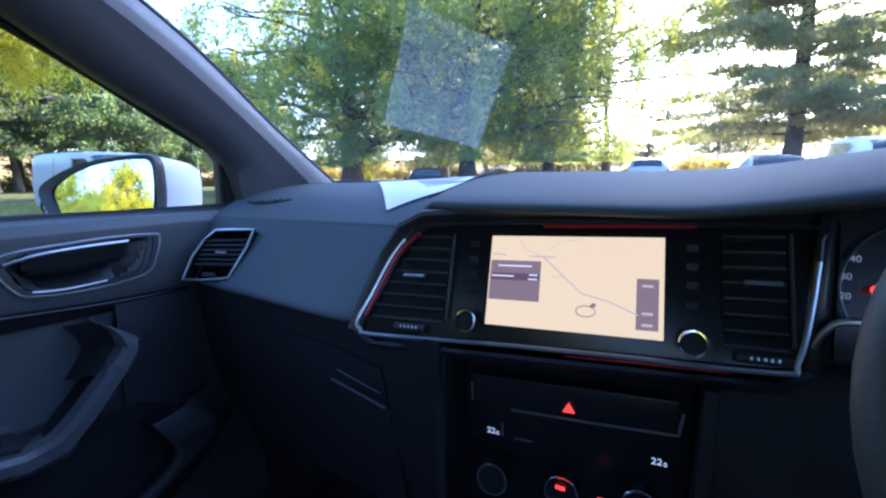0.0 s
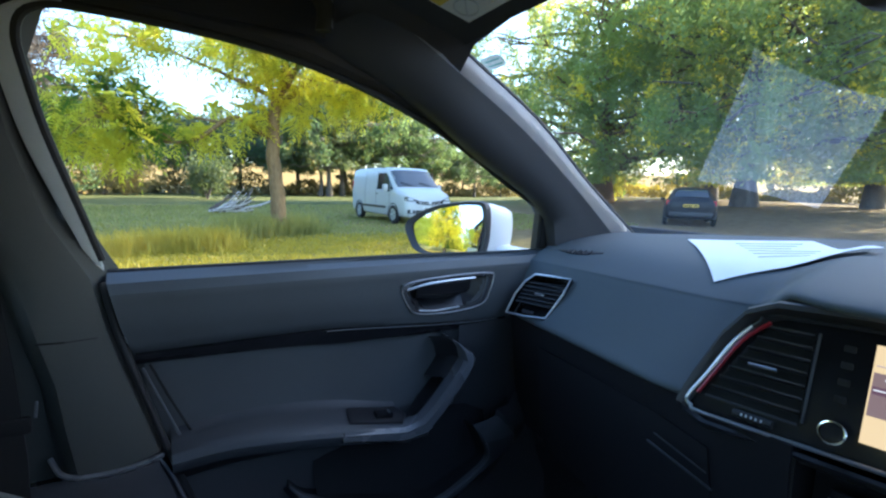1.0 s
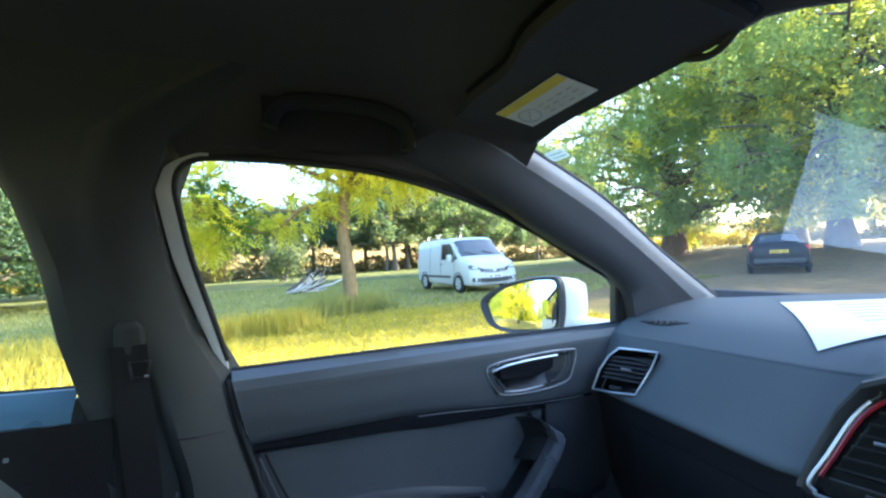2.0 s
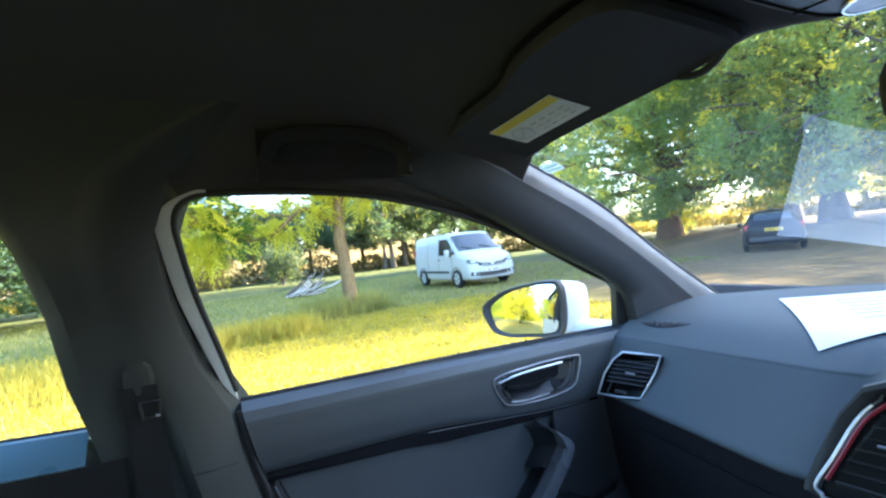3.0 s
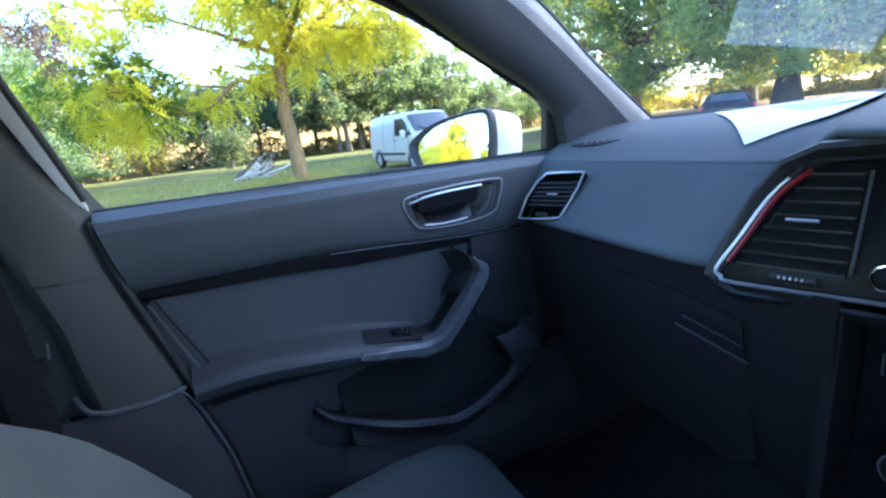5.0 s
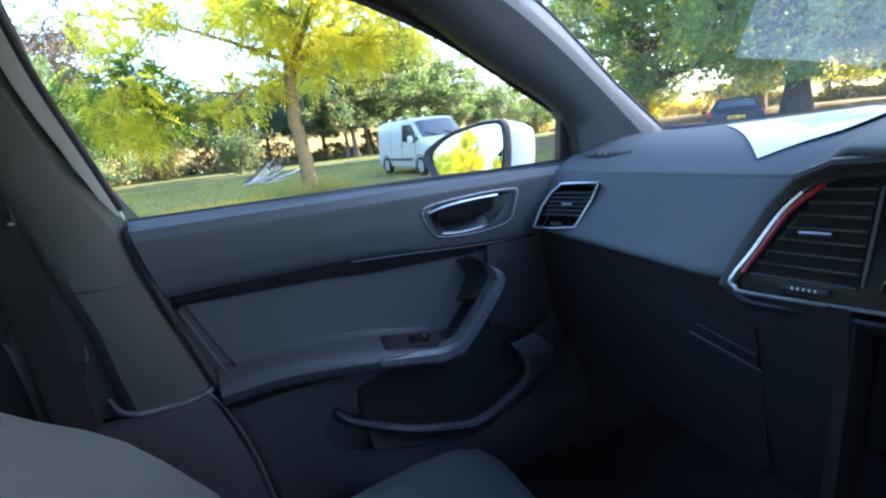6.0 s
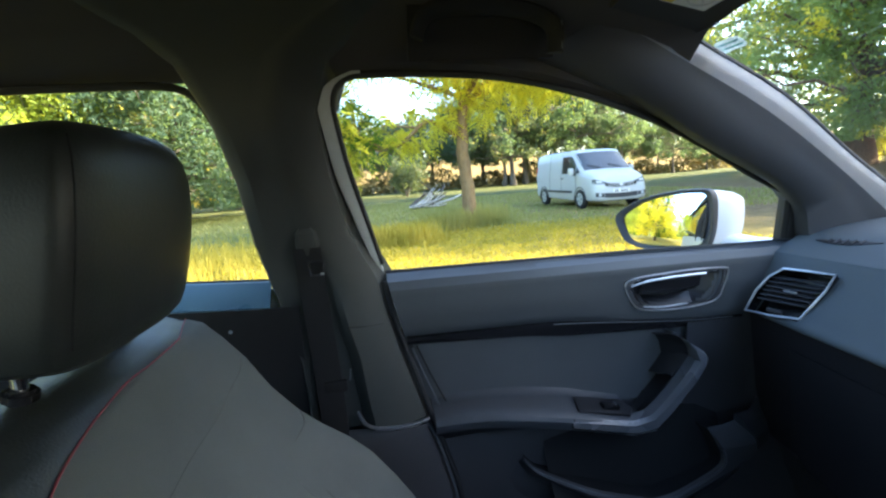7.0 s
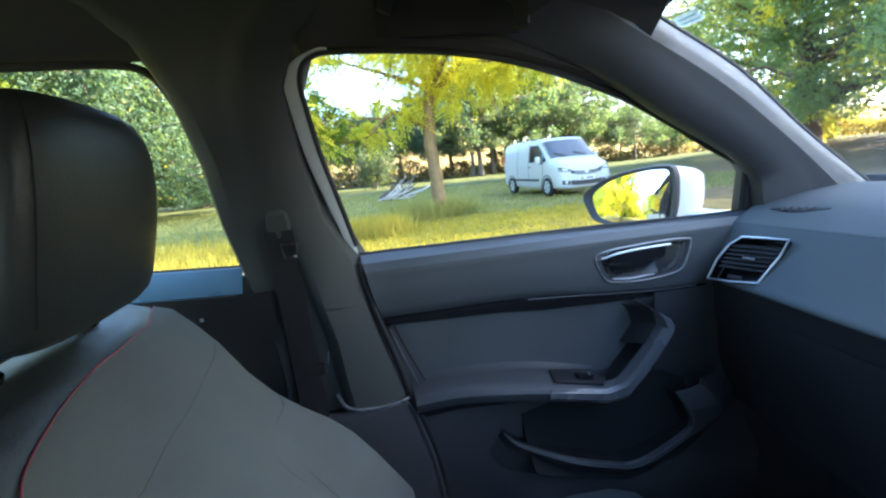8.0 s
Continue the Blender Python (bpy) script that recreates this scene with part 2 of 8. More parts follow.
bark_grey = surface("bark_grey", (0.12, 0.10, 0.085), 0.95, vary=0.4, scale=3, fine=18, bump=1.0, depth=0.03, stretch=(1, 1, 0.35))
dead_wood = surface("dead_wood", (0.46, 0.43, 0.40), 0.9, vary=0.35, scale=6, fine=60, bump=0.6, depth=0.01)
leaf_gold = leaf_surface("leaf_gold", (0.070, 0.110, 0.018), (0.52, 0.49, 0.040), (0.95, 0.88, 0.09), 0.66, 0.9, (0.075, 0.135, 0.022), 0.53)
leaf_copper = leaf_surface("leaf_copper", (0.030, 0.032, 0.030), (0.085, 0.070, 0.062), (0.16, 0.11, 0.07), 0.35, 0.3)
leaf_lime = leaf_surface("leaf_lime", (0.055, 0.095, 0.022), (0.26, 0.33, 0.045), (0.62, 0.64, 0.07), 0.52, 0.7)
leaf_green = leaf_surface("leaf_green", (0.038, 0.084, 0.044), (0.24, 0.315, 0.115), (0.50, 0.58, 0.14), 0.50, 0.55, (0.72, 0.50, 0.045), 0.56)
leaf_dark = leaf_surface("leaf_dark", (0.032, 0.055, 0.042), (0.085, 0.118, 0.072), (0.22, 0.26, 0.08), 0.42, 0.5, (0.30, 0.24, 0.05), 0.60)
leaf_wood = leaf_surface("leaf_wood", (0.036, 0.068, 0.048), (0.076, 0.120, 0.074), (0.19, 0.27, 0.085), 0.46, 0.4, (0.36, 0.30, 0.05), 0.62)
leaf_autumn = leaf_surface("leaf_autumn", (0.05, 0.075, 0.022), (0.26, 0.20, 0.03), (0.50, 0.38, 0.04), 0.42)
leaf_cedar = leaf_surface("leaf_cedar", (0.09, 0.125, 0.09), (0.24, 0.27, 0.16), (0.55, 0.55, 0.22), 0.55, 0.5)
leaf_hedge = leaf_surface("leaf_hedge", (0.085, 0.090, 0.045), (0.21, 0.185, 0.08), (0.36, 0.30, 0.10), 0.36, 0.5, (0.30, 0.21, 0.07), 0.56)
blade_gold = leaf_surface("blade_gold", (0.19, 0.18, 0.030), (0.46, 0.37, 0.07), (0.62, 0.52, 0.07), 0.4, 0.8)
blade_green = leaf_surface("blade_green", (0.095, 0.118, 0.045), (0.25, 0.245, 0.09), (0.44, 0.44, 0.12), 0.45, 0.25)
# dry blades of the sunlit strip, sunlight put into their golden colour
blade_dry_sunlit = leaf_surface("blade_dry_sunlit", (0.075, 0.088, 0.014), (0.40, 0.33, 0.042), (0.64, 0.53, 0.05), 0.44, 5.0)

# ---------------------------------------------------------------- mesh helpers
def part(name, bm, material, parent=None, label="", sharp=0.6):
    """Link a bmesh as one mesh object, under a thing or a part if one is given."""
    bmesh.ops.remove_doubles(bm, verts=bm.verts, dist=1e-6)
    bmesh.ops.recalc_face_normals(bm, faces=bm.faces)
    for f in bm.faces:
        f.smooth = True
    for e in bm.edges:
        if e.calc_face_angle(0.0) > sharp:
            e.smooth = False
    me = bpy.data.meshes.new(name)
    bm.to_mesh(me)
    bm.free()
    me.materials.append(material)
    ob = new(name, me)
    if parent:
        ob.parent = parent
        if parent.type == "EMPTY":
            ob.matrix_parent_inverse = Matrix.Translation(-parent.location)
    if label:
        ob["label"] = label
    return ob


def face_cabin(ob):
    """Turn a pane's normals towards the cabin."""
    c = Vector((0, -0.2, 1.1))
    for p in ob.data.polygons:
        if p.normal.dot(c - p.center) < 0:
            p.flip()


def thing(name, base, label, category, group="", kind=""):
    ob = new(name)
    ob.empty_display_size = 0.05
    ob.location = base
    return tagged(ob, label, category, group, kind)


def merge(bm, tmp):
    me = bpy.data.meshes.new("tmp")
    tmp.to_mesh(me)
    tmp.free()
    bm.from_mesh(me)
    bpy.data.meshes.remove(me)
    return bm


def box(bm, c, size, turn=None, bevel=0.0, seg=2):
    t = bmesh.new()
    bmesh.ops.create_cube(t, size=1, matrix=Matrix.Diagonal((*size, 1)))
    if bevel:
        bmesh.ops.bevel(t, geom=t.edges[:], offset=bevel, segments=seg, affect="EDGES", profile=0.6)
    m = Matrix.Translation(c) @ (turn.to_4x4() if turn else Matrix())
    bmesh.ops.transform(t, matrix=m, verts=t.verts)
    return merge(bm, t)


def grid(bm, rows, closed=False, thick=0.0):
    """A skin through rows of points; closed joins each row's ends; thick gives it depth."""
    t = bmesh.new()
    vs = [[t.verts.new(p) for p in r] for r in rows]
    n = len(rows[0])
    for a, b in zip(vs, vs[1:]):
        for i in range(n if closed else n - 1):
            j = (i + 1) % n
            t.faces.new((a[i], a[j], b[j], b[i]))
    if closed:
        t.faces.new(vs[0][::-1])
        t.faces.new(vs[-1])
    bmesh.ops.recalc_face_normals(t, faces=t.faces)
    if thick:
        bmesh.ops.solidify(t, geom=t.faces[:], thickness=thick)
    return merge(bm, t)


def tube(bm, pts, radii, n=8, loop=False, squash=(1, 1)):
    """A round bar along points."""
    pts = [Vector(p) for p in pts]
    if not isinstance(radii, (list, tuple)):
        radii = [radii] * len(pts)
    rows, side = [], None
    for i, p in enumerate(pts):
        a = pts[i - 1] if (i or loop) else p
        b = pts[(i + 1) % len(pts)] if (i < len(pts) - 1 or loop) else p
        d = (b - a).normalized()
        side = d.orthogonal().normalized() if side is None else (side - d * side.dot(d)).normalized()
        up = d.cross(side)
        rows.append([p + radii[i] * (squash[0] * math.cos(k * math.tau / n) * side + squash[1] * math.sin(k * math.tau / n) * up)
                     for k in range(n)])
    if loop:
        t = bmesh.new()
        vs = [[t.verts.new(p) for p in r] for r in rows]
        for a, b in zip(vs, vs[1:] + vs[:1]):
            for k in range(n):
                t.faces.new((a[k], a[(k + 1) % n], b[(k + 1) % n], b[k]))
        return merge(bm, t)
    return grid(bm, rows, closed=True)


def prism(bm, pts, way, bevel=0.0, seg=2):
    """A flat outline pushed along a way."""
    t = bmesh.new()
    f = t.faces.new([t.verts.new(p) for p in pts])
    r = bmesh.ops.extrude_face_region(t, geom=[f])
    bmesh.ops.translate(t, vec=way, verts=[v for v in r["geom"] if isinstance(v, bmesh.types.BMVert)])
    bmesh.ops.recalc_face_normals(t, faces=t.faces)
    if bevel:
        bmesh.ops.bevel(t, geom=t.edges[:], offset=bevel, segments=seg, affect="EDGES", profile=0.6)
    return merge(bm, t)


def disc(bm, c, axis, r, depth, n=28, bevel=0.0):
    t = bmesh.new()
    bmesh.ops.create_cone(t, cap_ends=True, segments=n, radius1=r, radius2=r, depth=depth)
    if bevel:
        bmesh.ops.bevel(t, geom=[e for e in t.edges if e.calc_face_angle(0) > 1.0], offset=bevel, segments=2, affect="EDGES")
    q = Vector((0, 0, 1)).rotation_difference(Vector(axis).normalized()).to_matrix().to_4x4()
    bmesh.ops.transform(t, matrix=Matrix.Translation(c) @ q, verts=t.verts)
    return merge(bm, t)


def ring(bm, c, axis, r, thick, n=32, m=8):
    q = Vector((0, 0, 1)).rotation_difference(Vector(axis).normalized())
    return tube(bm, [Vector(c) + q @ Vector((r * math.cos(k * math.tau / n), r * math.sin(k * math.tau / n), 0)) for k in range(n)],
                thick, m, loop=True)


def smooth_line(pts, n, loop=False):
    """Points on a smooth curve through pts."""
    p = [Vector(q) for q in pts]
    out, last = [], len(p) if loop else len(p) - 1
    for i in range(last):
        a, b, c, d = (p[(i - 1) % len(p)] if (i or loop) else p[0]), p[i], p[(i + 1) % len(p)], (p[(i + 2) % len(p)] if (loop or i + 2 < len(p)) else p[-1])
        for k in range(n):
            t = k / n
            out.append(0.5 * ((2 * b) + (c - a) * t + (2 * a - 5 * b + 4 * c - d) * t * t + (3 * b - a - 3 * c + d) * t ** 3))
    return out if loop else out + [p[-1]]


def step(a, b, x):
    t = min(1, max(0, (x - a) / (b - a)))
    return t * t * (3 - 2 * t)


def lerp(table, x):
    """A value read between the entries of a table of (x, value)."""
    return float(np.interp(x, [a for a, _ in table], [b for _, b in table]))


def letters(name, text, m, size, material, parent, label=""):
    c = bpy.data.curves.new(name, "FONT")
    c.body, c.size, c.align_x, c.align_y, c.extrude = text, size, "CENTER", "CENTER", 0.0002
    tmp = new(name, c)
    me = bpy.data.meshes.new_from_object(tmp.evaluated_get(bpy.context.evaluated_depsgraph_get()))
    bpy.data.objects.remove(tmp)
    me.transform(m)
    me.materials.clear()
    me.materials.append(material)
    ob = new(name, me)
    ob.parent = parent
    if parent.type == "EMPTY":
        ob.matrix_parent_inverse = Matrix.Translation(-parent.location)
    if label:
        ob["label"] = label
    return ob


# ---------------------------------------------------------------- the car around the camera: shell
def glass_x(y, z):
    return -0.755 + 0.06 * (y + 0.2) + 0.3 * (z - 1.0)


def trim_x(y):
    return -0.694 + 0.043 * y


def roof_z(x, y):
    return 1.54 - 0.14 * abs(x) - 0.25 * max(y, 0.0) - 0.25 * max(0.0, abs(x) - 0.5)


def header_y(x):
    return 0.365 - 0.19 * abs(x) ** 1.6 / 0.58 ** 0.6 * 0.62 + 0.055 * step(0.215, 0.13, abs(x))


def base_y(x):
    return 1.02 - 0.40 * x * x


# daylight opening of the front door: (y, z) from the sill's rear corner forwards, over the top and back
SILL = [(-0.193, 1.020), (0.10, 1.019), (0.33, 1.018), (0.60, 1.011)]
OVER = [(0.580, 1.113), (0.485, 1.158), (0.389, 1.209), (0.29, 1.256), (0.18, 1.296), (0.079, 1.324), (-0.014, 1.340), (-0.102, 1.347), (-0.187, 1.350)]
REAR = [(-0.221, 1.348), (-0.243, 1.336), (-0.252, 1.312), (-0.249, 1.276), (-0.238, 1.207), (-0.217, 1.12), (-0.198, 1.04)]
RSILL = [(-1.10, 1.075), (-0.895, 1.060), (-0.60, 1.036), (-0.398, 1.024)]
ROVER = [(-0.404, 1.10), (-0.410, 1.187), (-0.421, 1.252), (-0.436, 1.300), (-0.455, 1.333), (-0.495, 1.347), (-0.60, 1.350), (-0.80, 1.350), (-1.02, 1.335)]


def side_pts(pts, off=0.0):
    return [Vector((glass_x(y, z) + off, y, z)) for y, z in pts]


def build_headliner():
    bm = bmesh.new()
    top = [(-1.5, 1.30), (-1.02, 1.335), (-0.60, 1.356), (-0.42, 1.352), (-0.30, 1.352), (-0.187, 1.352), (-0.102, 1.349), (-0.014, 1.342), (0.079, 1.326), (0.18, 1.298), (0.29, 1.258)]
    rows = []
    for y, z in top:
        gx = glass_x(y, z)
        right = [(gx - 0.012, y, z - 0.001), (gx + 0.012, y, z + 0.012)]
        for x in (-0.625, -0.6, -0.55, -0.48, -0.4, -0.3, -0.24, -0.21, -0.185, -0.16, -0.13, -0.06, 0.0):
            lift = step(-0.64, -0.54, x)
            ym = y + (header_y(x) - y) * 1.0 * step(0.1, 0.29, y)
            zr = roof_z(x, ym)
            right.append((x, ym, (z + 0.03) * (1 - lift) + zr * lift))
        rows.append([Vector(p) for p in right] + [Vector((-p[0], p[1], p[2])) for p in right[-2::-1]])
    grid(bm, rows, thick=-0.012)
    ob = part("ceiling", bm, roof_cloth)
    tagged(ob, "dark charcoal woven fabric headliner of the car roof", "headliner", kind="structure")


def build_outer_roof():
    bm = bmesh.new()
    rows = []
    for y in (-2.2, -1.6, -1.0, -0.4, 0.1, 0.36):
        rows.append([Vector((x, y, 1.60 - 0.10 * (x / 0.6) ** 2 - 0.06 * max(0, y + 0.2) ** 2 * 3 - 0.05 * max(0, -y - 1.2))) for x in np.linspace(-0.66, 0.66, 13)])
    grid(bm, rows, thick=0.008)
    tagged(part("roof", bm, white_paint), "white painted steel roof of the car", "car roof", kind="structure")


def build_windscreen():
    bm = bmesh.new()
    rows = []
    for s in np.linspace(-0.03, 1.02, 9):
        row = []
        for x in np.linspace(-1, 1, 25):
            xb, xt = 0.665 * x, 0.60 * x
            b = Vector((xb, base_y(xb) + 0.01, 1.043 + 0.03 * (1 - x * x)))
            t = Vector((xt, header_y(xt) + 0.004, roof_z(xt, header_y(xt)) - 0.006))
            p = b.lerp(t, s)
            p += Vector((0, 0.5, 0.85)) * 0.002 * math.sin(math.pi * min(1, max(0, s)))
            row.append(p)
        rows.append(row)
    grid(bm, rows)
    ob = part("windscreen", bm, pane_clear)
    face_cabin(ob)
    tagged(ob, "raked clear glass windscreen above the dashboard", "windscreen", kind="structure")
    ob.visible_shadow = False


def build_a_pillar(sign=-1):
    """The trim from the dashboard's end up to the roof, with sky light painted into its windscreen ridge."""
    screen_edge = smooth_line([(-0.560, 0.190, 1.425), (-0.585, 0.300, 1.372), (-0.601, 0.488, 1.281), (-0.625, 0.672, 1.165), (-0.648, 0.875, 1.047), (-0.652, 0.92, 1.015)], 4)
    window_edge = smooth_line([(-0.628, 0.060, 1.360), (-0.614, 0.22, 1.300), (-0.614, 0.375, 1.214), (-0.636, 0.562, 1.116), (-0.655, 0.615, 1.030), (-0.66, 0.63, 0.995)], 4)
    bm = bmesh.new()
    rows = []
    for a, c in zip(screen_edge, window_edge):
        ridge = a.lerp(c, 0.27) + Vector((0.015, -0.006, -0.006))
        face = a.lerp(c, 0.66) + Vector((0.013, -0.005, -0.005))
        rows.append([a + Vector((-0.04, 0.03, 0.012)), a + Vector((-0.004, 0.004, 0.003)), a, a.lerp(ridge, 0.6) + Vector((0.002, 0, 0)), ridge, ridge.lerp(face, 0.5) + Vector((0.002, 0, 0)),
                     face, c, c + Vector((-0.02, -0.002, -0.004)), Vector((glass_x(c.y, c.z) - 0.02, c.y + 0.01, c.z))])
    grid(bm, [r[4:] for r in rows])
    edge = bmesh.new()
    grid(edge, [r[:5] for r in rows])
    if sign > 0:
        for q in (bm, edge):
            bmesh.ops.scale(q, vec=(-1, 1, 1), verts=q.verts)
    seal = bmesh.new()
    tube(seal, [r[1] + Vector((-0.003, 0.004, 0.002)) for r in rows], 0.0045, 6)
    if sign > 0:
        bmesh.ops.scale(seal, vec=(-1, 1, 1), verts=seal.verts)
    ob = part("a_pillar", bm, pillar_trim, sharp=0.9)
    part("screen_seal", seal, rubber, ob, "black rubber seal of the windscreen")
    part("pillar_edge", edge, ridge_lit_trim, ob, "edge along the windscreen, its sky light painted paler")
    tagged(ob, "grey grained plastic windscreen pillar trim beside the door window", "pillar trim", kind="structure")


def build_b_pillar():
    th = thing("b_pillar", (-0.72, -0.28, 0.35), "dark grey plastic pillar trim between the front and rear doors", "pillar trim", kind="structure")
    table = [(1.45, -0.575, -0.10, -0.60, 0.0), (1.40, -0.610, -0.20, -0.50, 0.0), (1.37, -0.632, -0.248, -0.465, 0.0), (1.30, -0.655, -0.276, -0.436, 0.0), (1.20, -0.682, -0.266, -0.416, 0.0), (1.10, -0.706, -0.244, -0.408, 0.0),
             (1.02, -0.716, -0.206, -0.390, 0.0), (0.945, -0.712, -0.192, -0.372, 0.0), (0.885, -0.708, -0.177, -0.358, 0.0), (0.82, -0.705, -0.158, -0.352, 0.0), (0.755, -0.702, -0.140, -0.350, 0.0)]
    bm = bmesh.new()
    rows = []
    for z, x, yf, yr, _ in table:
        lap = 0.003 + 0.024 * step(0.95, 1.015, z)
        k = 0.020 * step(1.10, 0.97, z)
        cut = 0.083 + 0.022 * step(0.90, 0.76, z)
        rows.append([(x - 0.05, yf + lap, z), (x - 0.004, yf, z), (x + 0.006, yf - 0.003, z), (x + 0.012, yf - 0.012, z), (x + 0.026, yf - 0.045, z), (x + 0.030, yf - cut + 0.012, z), (x + 0.027 - 0.3 * k, yf - cut, z), (x + 0.026 - k, yf - cut - 0.008, z),
                     (x + 0.027 - k, yr + 0.03, z), (x + 0.012, yr + 0.008, z), (x - 0.01, yr, z), (x - 0.06, yr - 0.004, z)])
    grid(bm, rows)
    part("upper_trim", bm, b_trim, th)
    bm = bmesh.new()
    rows = []
    for z, x, yf, yr in ((0.754, -0.700, -0.156, -0.350), (0.744, -0.692, -0.136, -0.350), (0.72, -0.690, -0.128, -0.350), (0.62, -0.690, -0.102, -0.36), (0.50, -0.69, -0.084, -0.46), (0.36, -0.69, -0.05, -0.50), (0.24, -0.68, 0.00, -0.55)):
        rows.append([(x - 0.06, yf + 0.004, z), (x - 0.012, yf, z), (x + 0.004, yf - 0.008, z), (x + 0.012, yf - 0.03, z), (x + 0.016, (yf + yr) / 2, z),
                     (x + 0.01, yr + 0.02, z), (x - 0.01, yr, z), (x - 0.06, yr, z)])
    grid(bm, rows)
    part("lower_trim", bm, hard_plastic, th)
    # pale tube paints the highlight along the lip of the lower trim
    bm = bmesh.new()
    tube(bm, smooth_line([(-0.690, -0.264, 0.785), (-0.676, -0.253, 0.768), (-0.672, -0.236, 0.759), (-0.673, -0.210, 0.754), (-0.679, -0.170, 0.751), (-0.69, -0.138, 0.752)], 5), 0.0036, 8)
    part("trim_lip_highlight", bm, grip_plastic, th, "lip of the lower trim, its soft highlight painted pale")
    bm = bmesh.new()
    tube(bm, [(-0.7055, -0.196, 0.938), (-0.699, -0.206, 0.939), (-0.686, -0.238, 0.942), (-0.681, -0.265, 0.945)], 0.0012, 5)
    part("trim_joint", bm, deep_black, th)
    bm = bmesh.new()
    tube(bm, smooth_line([(-0.716, -0.196, 1.012), (-0.710, -0.184, 0.945), (-0.706, -0.168, 0.885), (-0.703, -0.150, 0.82), (-0.700, -0.133, 0.757), (-0.696, -0.120, 0.715), (-0.694, -0.094, 0.62), (-0.694, -0.076, 0.50), (-0.694, -0.042, 0.36)], 4), 0.005, 8)
    part("door_seal", bm, rubber, th, "black rubber seal along the door gap")
    # the sill line's highlight is put in as a thin pale tube
    bm = bmesh.new()
    tube(bm, smooth_line([(-0.694, -0.146, 0.748), (-0.688, -0.128, 0.715), (-0.687, -0.102, 0.62), (-0.687, -0.084, 0.50), (-0.687, -0.05, 0.36)], 4), 0.0025, 6)
    part("sill_edge", bm, grip_plastic, th, "thin edge of the sill trim, its highlight painted pale")


def build_seat_belt():
    th = thing("seat_belt", (-0.66, -0.255, 0.75), "black webbing seat belt hanging on the door pillar", "seat belt")
    bm = bmesh.new()
    rows = []
    for z, x, y in ((1.09, -0.680, -0.316), (1.05, -0.692, -0.316), (1.0, -0.704, -0.316), (0.9, -0.702, -0.310), (0.80, -0.690, -0.304), (0.60, -0.670, -0.304)):
        rows.append([(x + 0.013, y + 0.022, z), (x + 0.014, y, z), (x + 0.013, y - 0.022, z)])
    grid(bm, rows, thick=0.0016)
    part("webbing", bm, strap, th)
    bm = bmesh.new()
    rows = []
    for z, w, d in ((1.122, 0.010, 0.000), (1.114, 0.017, 0.008), (1.095, 0.019, 0.012), (1.078, 0.017, 0.010), (1.070, 0.012, 0.002)):
        x = -0.672 - 0.24 * (1.10 - z)
        rows.append([(x - 0.006, -0.316 - w, z), (x + 0.6 * d, -0.316 - 0.8 * w, z), (x + d, -0.316, z), (x + 0.6 * d, -0.316 + 0.8 * w, z), (x - 0.006, -0.316 + w, z)])
    grid(bm, rows)
    part("height_adjuster", bm, b_trim, th, "dark belt anchor cover")
    bm = bmesh.new()
    c = Vector((-0.668, -0.304, 1.066))
    tube(bm, [c + Vector((0.002, -0.012, 0.002)), c + Vector((0.004, 0.013, 0.0)), c + Vector((0.001, 0.010, -0.022)), c + Vector((0.001, -0.009, -0.022))], 0.0022, 6, loop=True)
    part("guide_loop", bm, vent_black, th)
    bm = bmesh.new()
    tube(bm, [c + Vector((0.005, 0.006, -0.019)), c + Vector((0.005, 0.011, -0.020))], 0.0018, 6)
    part("bright_edge", bm, satin, th)
    bm = bmesh.new()
    box(bm, (-0.682, -0.296, 0.842), (0.008, 0.040, 0.022), None, 0.004)
    tongue = part("belt_tongue", bm, rear_trim, th)
    bm = bmesh.new()
    tube(bm, [(-0.676, -0.268, 0.873), (-0.677, -0.271, 0.852)], 0.0016, 6)
    part("tongue_edge", bm, grip_plastic, tongue)


